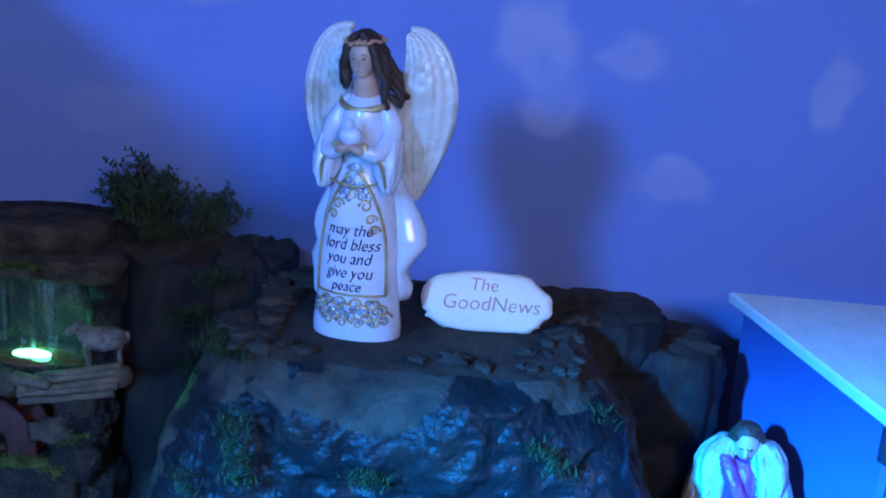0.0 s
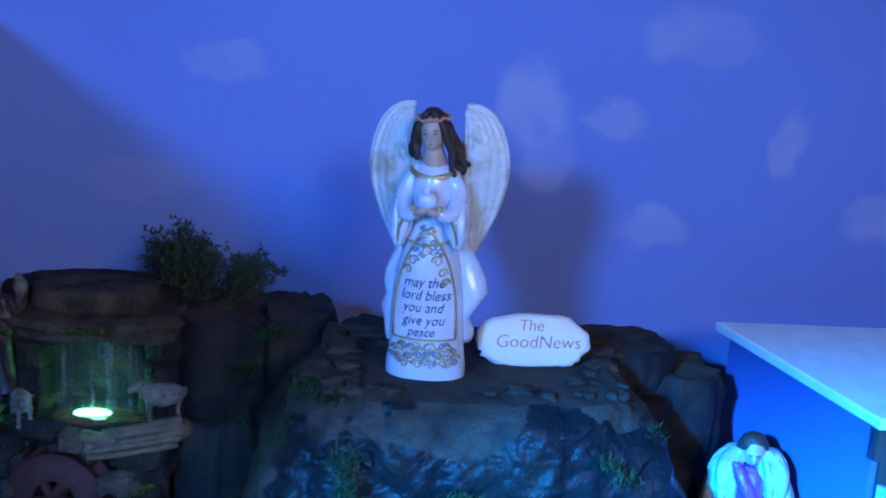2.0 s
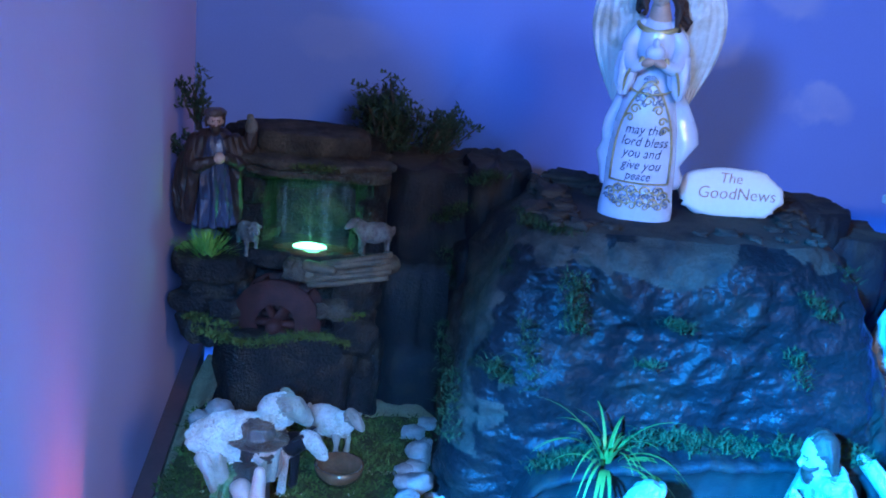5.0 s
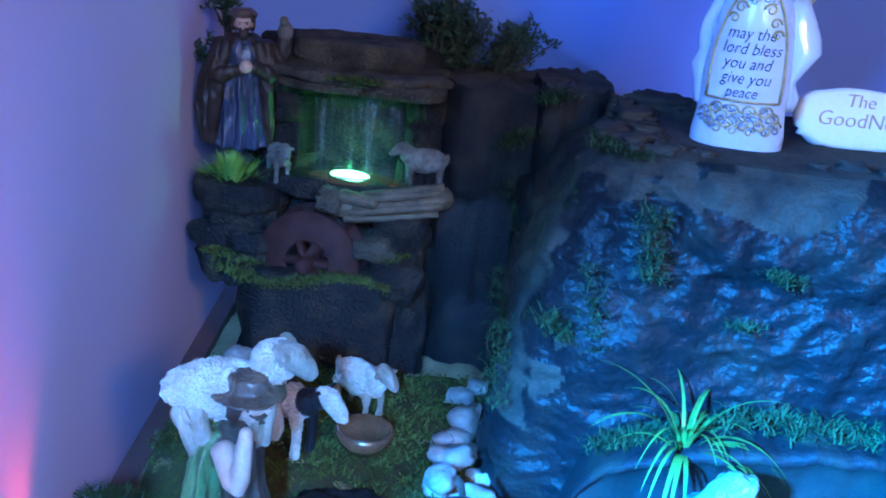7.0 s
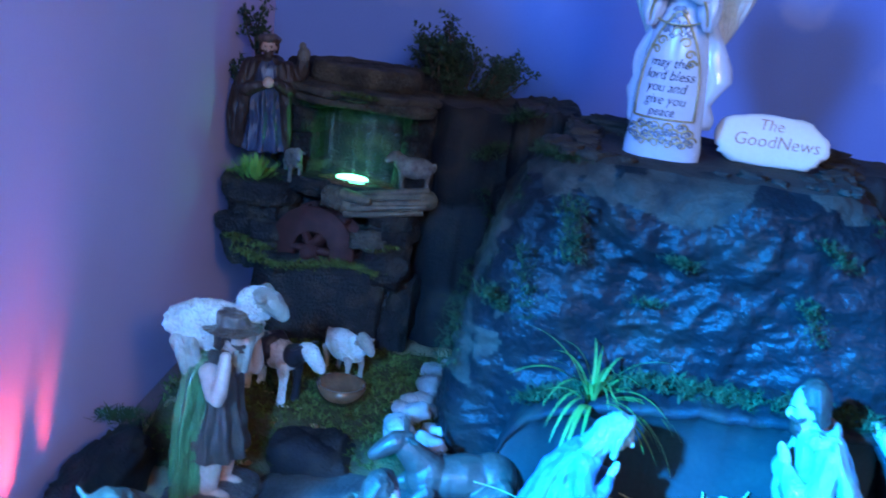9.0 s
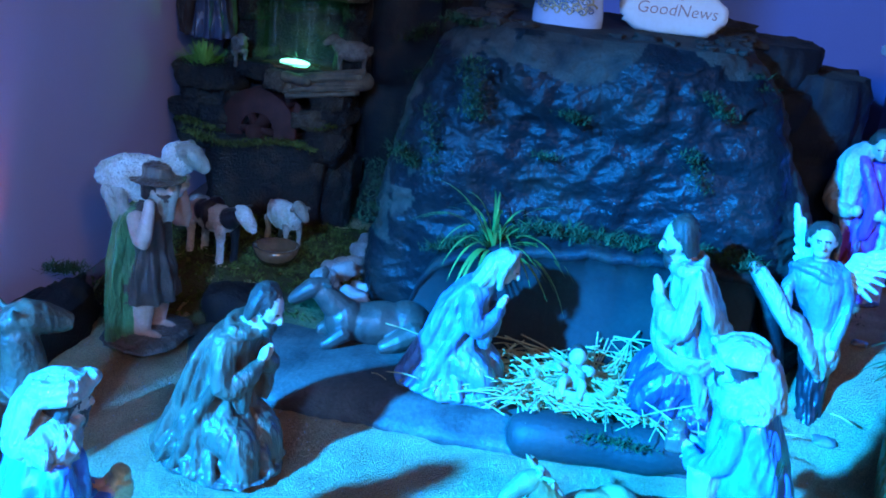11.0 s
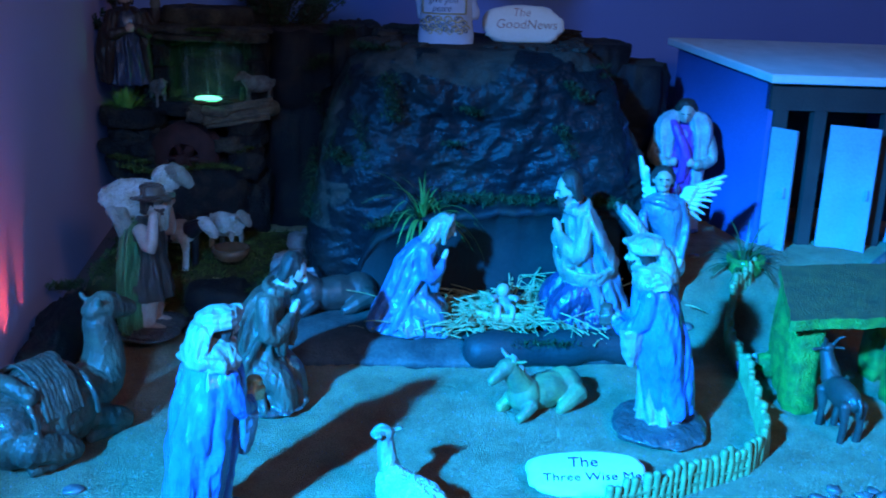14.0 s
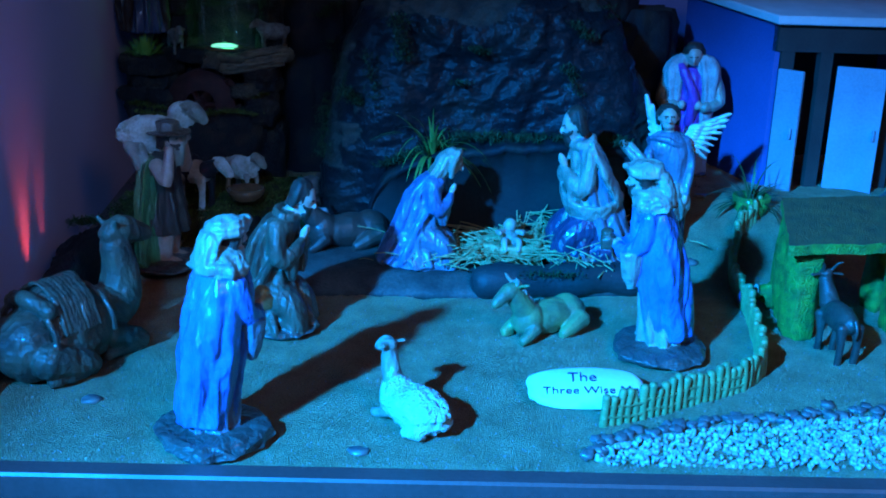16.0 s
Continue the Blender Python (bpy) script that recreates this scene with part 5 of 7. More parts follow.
def kneeling(x, y, z, H, turn, robe, mantle, cover, name, label, beard=None, fwd=1.0, hood=True, hair=HAIR, lower=None, wrap=None, slim=1.0):
    """A kneeling figure, built one high, bent forward over joined palms."""
    s = Shape()
    F = fwd
    s.loft([(0, 0.0, 0.03, 0.235, 0.33), (0, 0.02, 0.10, 0.225, 0.31), (0, 0.035, 0.22, 0.195, 0.235), (0, 0.02 * F, 0.35, 0.172, 0.182), (0, 0.0, 0.48, 0.160, 0.155), (0, -0.035 * F, 0.62, 0.158, 0.135), (0, -0.10 * F, 0.74, 0.150, 0.105), (0, -0.16 * F, 0.81, 0.075, 0.065)], robe, 9, 0.09, 60)
    s.loft([(0, 0.29, 0.03, 0.20, 0.10), (0, 0.235, 0.12, 0.20, 0.145), (0, 0.155, 0.28, 0.186, 0.150), (0, 0.085, 0.45, 0.178, 0.132), (0, 0.02 * F, 0.62, 0.174, 0.122), (0, -0.075 * F, 0.75, 0.158, 0.098), (0, -0.135 * F, 0.81, 0.10, 0.07)], mantle, 6, 0.075, 60, phase=1.0)
    for e in (-1, 1):
        s.tube([(e * 0.095, 0.14, 0.22), (e * 0.10, -0.06, 0.24), (e * 0.105, -0.20, 0.17), (e * 0.11, -0.235, 0.05)], [0.11, 0.115, 0.10, 0.085], lower or robe, seg=14)
        # mantle edge from shoulder to the ground
        s.tube([(e * 0.125, -0.15 * F - 0.02, 0.74), (e * 0.165, -0.10 * F, 0.55), (e * 0.185, 0.02, 0.34), (e * 0.215, 0.10, 0.14), (e * 0.225, 0.16, 0.04)], [0.03, 0.034, 0.034, 0.036, 0.03], mantle, seg=10)
        sy = -0.10 * F
        s.tube([(e * 0.145, sy, 0.735), (e * 0.175, sy - 0.035, 0.53), (e * 0.10, sy - 0.12, 0.55), (e * 0.032, sy - 0.155, 0.61)], [0.062, 0.07, 0.06, 0.03], mantle if hood else robe, seg=14)
        s.loft([(e * 0.095, sy - 0.10, 0.36, 0.016, 0.03), (e * 0.105, sy - 0.095, 0.45, 0.042, 0.055), (e * 0.11, sy - 0.09, 0.54, 0.052, 0.06)], robe, 4, 0.1, 18)
        s.blob((e * 0.018, sy - 0.168, 0.655), (0.02, 0.03, 0.058), SKIN, turn=(28, 0, 0), seg=10)
    for k in range(7):
        a = -1.2 + 0.4 * k
        s.tube([(0.19 * math.sin(a) * 0.5, 0.05 - 0.16 * math.cos(a) * 0.5, 0.26), (0.21 * math.sin(a), 0.02 - 0.25 * math.cos(a), 0.13), (0.25 * math.sin(a), 0.01 - 0.34 * math.cos(a), 0.035)], [0.02, 0.032, 0.026], lower or robe, seg=8)
    if lower:
        s.loft([(0, 0.0, 0.02, 0.245, 0.34), (0, 0.02, 0.10, 0.235, 0.32), (0, 0.035, 0.22, 0.205, 0.245), (0, 0.03, 0.36, 0.175, 0.185)], lower, 9, 0.08, 60)
    if wrap:
        s.tube([(-0.15, -0.06 * F, 0.77), (-0.19, -0.11 * F - 0.03, 0.62), (-0.13, -0.16, 0.46), (0.02, -0.19, 0.40), (0.15, -0.12, 0.36), (0.19, 0.06, 0.36), (0.08, 0.21, 0.40), (-0.10, 0.19, 0.42)], [0.06, 0.075, 0.085, 0.085, 0.085, 0.08, 0.08, 0.06], wrap, seg=14, flat=0.34)
        s.tube([(0.14, -0.04 * F, 0.78), (0.18, 0.06, 0.62), (0.12, 0.18, 0.48), (-0.02, 0.20, 0.44)], [0.06, 0.08, 0.09, 0.08], wrap, seg=14, flat=0.34)
    hc = (0, -0.262 * F, 0.885)
    s.tube([(0, -0.14 * F, 0.76), (0, hc[1] + 0.02, 0.85)], [0.062, 0.05], SKIN, seg=12)
    start = len(s.v)
    head(s, (0, 0, 0), 0.092, beard=beard, cover=cover if hood else None, hair=hair)
    move(s, start, pose(*hc, 24 * F, 0, 0))
    if hood:
        s.loft([(0, -0.06 * F, 0.66, 0.135, 0.06), (0, -0.11 * F, 0.76, 0.130, 0.085), (0, hc[1] + 0.075, 0.87, 0.112, 0.092), (0, hc[1] + 0.045, 0.955, 0.085, 0.075), (0, hc[1] + 0.03, 0.99, 0.04, 0.04)], cover, 7, 0.06, 40)
        s.tube([(-0.098, hc[1] + 0.0, 0.78), (-0.108, hc[1] - 0.012, 0.88), (-0.06, hc[1] - 0.055, 0.965), (0, hc[1] - 0.07, 0.985), (0.06, hc[1] - 0.055, 0.965), (0.108, hc[1] - 0.012, 0.88), (0.098, hc[1] + 0.0, 0.78)], 0.022, cover, seg=12)
    else:
        s.tube([(0.115 * math.cos(a), -0.145 * F + 0.085 * math.sin(a), 0.785 + 0.02 * math.sin(a)) for a in np.linspace(0, 2 * math.pi, 24)], 0.028, cover, seg=10)
    s.v = [(p[0], p[1] * slim, p[2] + 0.015) for p in s.v]
    rock(s, (0, 0.0, 0.03), (0.25, 0.345 * slim, 0.045), BASE if lower or not hood else robe, 3 + 10 * H, rough=0.2, seg=40, square=0.75)
    move(s, 0, Matrix.Scale(H / 1.02, 4))
    return tagged(obj(name, fuse(s), pose(x, y, z, 0, 0, turn)), label, "figurine")


kneeling(-0.106, 0.745, 0.025, 0.168, 84, PALEBLUE, MANTLE, CREAM, "kneeling_woman_figurine", "kneeling woman figurine in a blue mantle and cream veil", slim=0.95)
kneeling(-0.288, 0.55, 0.002, 0.192, 80, DARKBROWN, BROWN, DARKBROWN, "kneeling_king_figurine", "kneeling king figurine in a brown robe", beard=HAIR, hood=False, slim=0.85)
kneeling(0.130, 0.768, 0.025, 0.226, -84, CREAM, PALEBLUE, CREAM, "kneeling_man_figurine", "kneeling bearded man figurine in cream and navy robes", beard=HAIR, hood=False, fwd=0.62, lower=NAVY, wrap=CREAM, slim=0.80)


def shepherd():
    s = Shape()
    k = 0.20
    figure_base(s, 0.26 * k, 0.22 * k, 0.06 * k)
    for e in (-1, 1):
        s.tube([(e * 0.08 * k, 0, 0.42 * k), (e * 0.085 * k, -0.02 * k, 0.22 * k), (e * 0.08 * k, 0, 0.04 * k)], [0.075 * k, 0.06 * k, 0.045 * k], SKIN, seg=12)
        s.blob((e * 0.08 * k, -0.05 * k, 0.055 * k), (0.04 * k, 0.08 * k, 0.03 * k), SKIN, seg=12)
        s.tube([(e * 0.14 * k, 0, 0.76 * k), (e * 0.22 * k, -0.09 * k, 0.66 * k), (e * 0.17 * k, -0.10 * k, 0.84 * k)], [0.05 * k, 0.045 * k, 0.032 * k], SKIN, seg=12)
        s.blob((e * 0.17 * k, -0.10 * k, 0.86 * k), (0.03 * k, 0.03 * k, 0.035 * k), SKIN, seg=10)
    s.loft([(0, 0, 0.26 * k, 0.18 * k, 0.15 * k), (0, 0, 0.40 * k, 0.17 * k, 0.14 * k), (0, 0, 0.56 * k, 0.13 * k, 0.11 * k), (0, 0, 0.74 * k, 0.15 * k, 0.10 * k), (0, 0, 0.82 * k, 0.06 * k, 0.05 * k)], FUR, 9, 0.08)
    s.loft([(-0.02 * k, 0.10 * k, 0.05 * k, 0.22 * k, 0.08 * k), (-0.02 * k, 0.10 * k, 0.4 * k, 0.20 * k, 0.08 * k), (0, 0.08 * k, 0.7 * k, 0.17 * k, 0.08 * k), (0, 0.05 * k, 0.8 * k, 0.1 * k, 0.06 * k)], GREENCLOTH, 7, 0.08)
    head(s, (0, -0.05 * k, 0.90 * k), 0.075 * k, beard=HAIR)
    rim = [[(r * k * math.cos(a), -0.05 * k + r * k * math.sin(a), z * k) for a in np.linspace(0, 2 * math.pi, 26, endpoint=False)] for r, z in ((0.06, 0.955), (0.15, 0.95), (0.155, 0.96), (0.085, 0.975), (0.078, 1.03), (0.06, 1.04), (0.02, 1.038))]
    s.rings(rim, BROWN)
    # the ewe across his shoulders
    st = len(s.v)
    s.blob((0.02, 0.0, 0.0), (0.30, 0.13, 0.15), WOOL, turn=(0, 14, 0), seg=30, rough=0.16, freq=60)
    s.blob((0.27, -0.03, 0.12), (0.12, 0.10, 0.11), WOOL, seg=20, rough=0.16, freq=60)
    s.tube([(0.29, -0.05, 0.16), (0.36, -0.08, 0.14), (0.43, -0.1, 0.05)], [0.075, 0.075, 0.04], CREAM, seg=12)
    s.blob((0.35, 0.02, 0.19), (0.03, 0.07, 0.025), CREAM, turn=(0, 0, 20)); s.blob((0.30, -0.13, 0.18), (0.03, 0.06, 0.025), CREAM)
    for x in (-0.2, -0.12, 0.16, 0.22):
        s.tube([(x, -0.08, -0.04), (x * 0.9, -0.14, -0.14), (x * 0.8, -0.13, -0.25)], [0.05, 0.035, 0.03], CREAM, seg=8)
    move(s, st, pose(0.03 * k, 0.08 * k, 0.93 * k, 0, -8, -64) @ Matrix.Scale(k, 4) @ Matrix.Scale(0.84, 4))
    return tagged(obj("shepherd_figurine", fuse(s, voxel=0.0014), pose(-0.465, 0.752, 0.012, 0, 0, 86)), "shepherd figurine with a hat carrying a white ewe on his shoulders", "figurine")


shepherd()


def lying(x, y, z, L, turn, hide, name, label, horns=False, mane=None, ears=0.09, headup=0.0, look_to=0.0):
    """An animal of length L that lies and faces -y."""
    s = Shape()
    st = len(s.v)
    s.blob((0, 0.08, 0.19), (0.19, 0.40, 0.18), hide, seg=30, rough=0.08, freq=8)
    s.blob((0, 0.33, 0.19), (0.20, 0.20, 0.19), hide, seg=22)
    s.blob((0, -0.20, 0.21), (0.17, 0.17, 0.19), hide, seg=22)
    hx = look_to
    s.tube([(0, -0.20, 0.26), (hx * 0.3, -0.34, 0.40 + headup * 0.6), (hx * 0.6, -0.42, 0.48 + headup)], [0.14, 0.105, 0.085], hide, seg=16)
    s.tube([(hx * 0.5, -0.37, 0.52 + headup), (hx * 0.8, -0.47, 0.50 + headup), (hx * 1.2, -0.60, 0.42 + headup), (hx * 1.3, -0.65, 0.39 + headup)], [0.06, 0.085, 0.06, 0.04], hide, seg=14)
    for e in (-1, 1):
        s.tube([(hx * 0.6 + e * 0.05, -0.38, 0.55 + headup), (hx * 0.6 + e * (0.05 + ears), -0.36, 0.58 + headup), (hx * 0.6 + e * (0.05 + 1.5 * ears), -0.36, 0.60 + headup)], [0.022, 0.038, 0.006], hide, seg=8, flat=0.5)
        if horns:
            s.tube([(hx * 0.6 + e * 0.035, -0.39, 0.56 + headup), (hx * 0.6 + e * 0.085, -0.42, 0.62 + headup), (hx * 0.6 + e * 0.08, -0.46, 0.67 + headup)], [0.02, 0.015, 0.004], CREAM, seg=8)
        s.tube([(e * 0.14, -0.22, 0.15), (e * 0.16, -0.33, 0.08), (e * 0.15, -0.38, 0.045), (e * 0.14, -0.28, 0.03)], [0.08, 0.055, 0.045, 0.03], hide, seg=10)
        s.tube([(e * 0.18, 0.36, 0.16), (e * 0.23, 0.18, 0.10), (e * 0.23, 0.08, 0.05), (e * 0.21, 0.24, 0.035)], [0.12, 0.075, 0.045, 0.035], hide, seg=10)
    if mane:
        for i in range(9):
            u = i / 8
            s.blob((hx * 0.6 * u, -0.17 - 0.2 * u, 0.36 + 0.20 * u + headup * u), (0.055, 0.04, 0.05), mane, seg=10, rough=0.3, freq=40)
    s.tube([(0, 0.50, 0.2), (0.06, 0.54, 0.1), (0.12, 0.5, 0.04)], [0.025, 0.018, 0.025], hide, seg=8)
    move(s, st, Matrix.Scale(L, 4))
    return tagged(obj(name, fuse(s, voxel=0.0012), pose(x, y, z, 0, 0, turn)), label, "figurine")


lying(0.048, 0.552, 0.0, 0.120, -55, OX, "ox_figurine", "lying ochre ox figurine with a shaggy mane", horns=True, mane=CREAM, headup=0.06)
lying(-0.226, 0.822, 0.022, 0.138, -66, FUR, "donkey_figurine", "lying dark brown donkey figurine behind the kneeling king", ears=0.125, headup=0.0)
lying(0.60, 0.65, 0.0, 0.14, -80, BASE, "cow_figurine", "lying dark cow figurine beside the little stable")


def lamb():
    """A lamb that lies with its head raised and faces -y."""
    s = Shape()
    st = len(s.v)
    s.blob((0, 0.10, 0.25), (0.27, 0.44, 0.25), WOOL, seg=40, rough=0.16, freq=16)
    s.blob((0, -0.22, 0.28), (0.21, 0.22, 0.25), WOOL, seg=24, rough=0.14, freq=14)
    s.tube([(0, -0.26, 0.34), (0, -0.36, 0.55), (0, -0.39, 0.76), (0, -0.39, 0.82)], [0.15, 0.105, 0.085, 0.08], CREAM, seg=16)
    s.tube([(0, -0.35, 0.86), (0, -0.44, 0.86), (0, -0.56, 0.79), (0, -0.60, 0.76)], [0.07, 0.085, 0.055, 0.035], CREAM, seg=14)
    for e in (-1, 1):
        s.tube([(e * 0.05, -0.36, 0.88), (e * 0.14, -0.34, 0.89), (e * 0.20, -0.34, 0.87)], [0.03, 0.042, 0.012], CREAM, seg=8, flat=0.5)
        s.tube([(e * 0.12, -0.26, 0.12), (e * 0.15, -0.42, 0.06), (e * 0.12, -0.50, 0.04)], [0.07, 0.05, 0.04], CREAM, seg=10)
        s.tube([(e * 0.18, 0.34, 0.12), (e * 0.22, 0.18, 0.06), (e * 0.2, 0.10, 0.04)], [0.10, 0.055, 0.04], WOOL, seg=10)
    move(s, st, Matrix.Scale(0.092, 4))
    return tagged(obj("lamb_figurine", fuse(s, voxel=0.0011), pose(-0.110, 0.296, 0, 0, 0, -138)), "white lying lamb figurine with raised head on the sand", "figurine")


lamb()
s = Shape()
sheep(s, sized(-0.402, 1.018, 0.05, 0.082, 50))
tagged(obj("sheep_figurine", fuse(s, voxel=0.0011)), "white grazing sheep figurine standing on moss", "figurine")


def calf():
    s = Shape()
    st = len(s.v)
    s.blob((0, 0.05, 0.55), (0.17, 0.42, 0.19), WOOL, seg=26)
    s.blob((0, 0.06, 0.57), (0.186, 0.23, 0.205), BLACK, seg=22, rough=0.3, freq=8)
    s.tube([(0, -0.28, 0.6), (0, -0.42, 0.68), (0, -0.5, 0.7)], [0.14, 0.10, 0.09], BLACK, seg=14)
    s.tube([(0, -0.44, 0.75), (0, -0.54, 0.72), (0, -0.68, 0.60), (0, -0.72, 0.57)], [0.07, 0.10, 0.07, 0.04], WOOL, seg=14)
    for e in (-1, 1):
        s.tube([(e * 0.08, -0.45, 0.78), (e * 0.19, -0.43, 0.77)], [0.03, 0.035], BLACK, seg=8, flat=0.5)
        for y, m in ((-0.24, BLACK), (0.33, WOOL)):
            s.tube([(e * 0.11, y, 0.50), (e * 0.11, y - 0.02, 0.28), (e * 0.11, y, 0.0)], [0.085, 0.045, 0.05], m if e > 0 else WOOL, seg=10)
    s.tube([(0, 0.46, 0.6), (0, 0.52, 0.4), (0, 0.5, 0.25)], [0.03, 0.018, 0.03], WOOL, seg=8)
    move(s, st, Matrix.Scale(0.105, 4))
    return tagged(obj("calf_figurine", fuse(s, voxel=0.0011), pose(-0.465, 0.93, 0.048, 0, 0, 62)), "black and white calf figurine standing on moss", "figurine")


calf()


def camel():
    """A camel lying with its neck raised; it faces -y."""
    s = Shape()
    st = len(s.v)
    s.blob((0, 0.10, 0.26), (0.28, 0.44, 0.28), CAMEL, seg=40, rough=0.09, freq=14)
    s.blob((0, 0.36, 0.24), (0.25, 0.22, 0.24), CAMEL, seg=26, rough=0.06, freq=9)
    s.loft([(0, 0.10, 0.24, 0.275, 0.25), (0, 0.10, 0.38, 0.265, 0.25), (0, 0.10, 0.50, 0.19, 0.21), (0, 0.10, 0.60, 0.10, 0.13), (0, 0.10, 0.63, 0.04, 0.05)], BROWN, 12, 0.03)
    for i, y in enumerate(np.linspace(-0.03, 0.24, 9)):
        s.tube([(-0.27, y, 0.34), (-0.20, y, 0.52), (-0.10, y, 0.60), (0, y, 0.64), (0.10, y, 0.60), (0.20, y, 0.52), (0.27, y, 0.34)], 0.0135, (BROWN, CAMEL, DARKBROWN)[i % 3], seg=8)
    for y in (-0.13, 0.33):
        s.tube([(-0.29, y, 0.28), (-0.23, y, 0.44), (0, y, 0.54), (0.23, y, 0.44), (0.29, y, 0.28)], 0.022, BROWN, seg=8)
    s.tube([(-0.2, 0.30, 0.50), (0, 0.33, 0.56), (0.2, 0.30, 0.50)], 0.055, CAMEL, seg=12)
    s.tube([(0, -0.20, 0.28), (0, -0.40, 0.36), (0, -0.44, 0.56), (0, -0.41, 0.74), (0, -0.42, 0.80)], [0.20, 0.165, 0.125, 0.105, 0.09], CAMEL, seg=18)
    s.tube([(0, -0.36, 0.83), (0, -0.46, 0.85), (0, -0.60, 0.80), (0, -0.68, 0.77)], [0.08, 0.10, 0.08, 0.062], CAMEL, seg=16)
    for e in (-1, 1):
        s.tube([(e * 0.06, -0.38, 0.89), (e * 0.10, -0.35, 0.95)], [0.028, 0.012], CAMEL, seg=8)
        s.blob((e * 0.075, -0.50, 0.88), (0.015, 0.02, 0.016), HAIR, seg=8)
        s.tube([(e * 0.15, -0.20, 0.18), (e * 0.18, -0.42, 0.09), (e * 0.17, -0.40, 0.05), (e * 0.17, -0.16, 0.045)], [0.10, 0.07, 0.06, 0.045], CAMEL, seg=12)
        s.tube([(e * 0.22, 0.38, 0.2), (e * 0.28, 0.12, 0.11), (e * 0.27, 0.10, 0.06), (e * 0.25, 0.36, 0.05)], [0.13, 0.09, 0.06, 0.05], CAMEL, seg=12)
    move(s, st, Matrix.Scale(0.165, 4))
    return tagged(obj("camel_figurine", fuse(s, voxel=0.0014), pose(-0.497, 0.437, 0.0, 0, 0, 146)), "kneeling camel figurine with a brown saddle cloth", "figurine")


camel()


def small_angel():
    s = Shape()
    # gown to the ground, its shade put in as black; cream hip cloth, breastplate, arms
    s.loft([(0.012, -0.018, -0.077, 0.027, 0.022), (0.012, -0.014, -0.055, 0.020, 0.018), (0.008, -0.006, -0.02, 0.022, 0.019), (0.004, 0.0, 0.02, 0.025, 0.020)], BLACK, 6, 0.1)
    s.loft([(0.014, -0.006, -0.006, 0.010, 0.012), (0.010, -0.007, 0.016, 0.026, 0.023), (0.0, -0.006, 0.040, 0.030, 0.025), (0.0, 0.0, 0.052, 0.026, 0.021)], CREAM, 7, 0.1)
    s.loft([(0.002, 0, 0.04, 0.025, 0.020), (0, 0, 0.06, 0.026, 0.021), (-0.008, -0.001, 0.09, 0.033, 0.024), (-0.013, 0, 0.112, 0.032, 0.020), (-0.016, 0, 0.124, 0.014, 0.013)], PALEBLUE, 0, 0)
    s.tube([(0.030 * math.cos(a) - 0.014, 0.021 * math.sin(a), 0.112 + 0.005 * math.sin(2 * a)) for a in np.linspace(0, 2 * math.pi, 24)], 0.004, PALEBLUE, seg=8)
    s.tube([(-0.016, 0, 0.118), (-0.018, -0.003, 0.135)], [0.009, 0.008], SKIN)
    head(s, (-0.019, -0.005, 0.145), 0.0160)
    s.tube([(0.016, 0.0, 0.110), (0.031, -0.004, 0.080), (0.024, -0.020, 0.045), (0.022, -0.022, 0.034)], [0.011, 0.010, 0.008, 0.006], PALEBLUE, seg=12)
    s.tube([(-0.029, 0.0, 0.108), (-0.044, -0.012, 0.092), (-0.042, -0.024, 0.074)], [0.009, 0.008, 0.006], PALEBLUE, seg=12)
    s.blob((0.022, -0.024, 0.030), (0.007, 0.007, 0.009), SKIN, seg=10)
    # the rolled banner over his arm
    s.tube([(-0.080, -0.012, 0.104), (-0.060, -0.022, 0.085), (-0.036, -0.028, 0.058), (-0.008, -0.027, 0.028), (0.012, -0.018, 0.0)], [0.011, 0.015, 0.017, 0.017, 0.008], CREAM, seg=16, flat=0.6)
    s.tube([(-0.072, -0.022, 0.108), (-0.050, -0.032, 0.082), (-0.026, -0.038, 0.050)], [0.004, 0.006, 0.005], CREAM, seg=8)
    trunk = len(s.v)
    # wings in three overlapping rows of feathers
    for e, spread, rise in ((1, 1.0, 0.0), (-1, 0.46, 0.02)):
        for row, reach in ((0, 1.0), (1, 0.74), (2, 0.5)):
            for j in range(8):
                u = j / 7
                root = (-0.012 + e * (0.012 + 0.012 * (1 - u)), 0.019 + 0.003 * row, 0.112 - 0.012 * u)
                tip = (-0.012 + e * (0.084 - 0.030 * u) * reach * spread, 0.020 - 0.004 * row, 0.116 + (0.034 + rise - 0.066 * u) * reach)
                mid = tuple(0.45 * p + 0.55 * q for p, q in zip(root, tip))
                s.tube([root, (mid[0], mid[1] + 0.004, mid[2] + 0.004), tip], [0.006, 0.0105, 0.0066], WING, seg=10, flat=0.36)
    s.v = [(-0.008 + 0.70 * (p[0] + 0.008), p[1], p[2]) if i < trunk and p[2] < 0.128 and p[0] > -0.03 else p for i, p in enumerate(s.v)]
    return tagged(obj("small_angel_figurine", fuse(s, voxel=0.0012, soften=1), pose(0.27, 0.85, 0.078, 0, 0, -6)), "small angel figurine with white wings and a banner", "figurine")


small_angel()


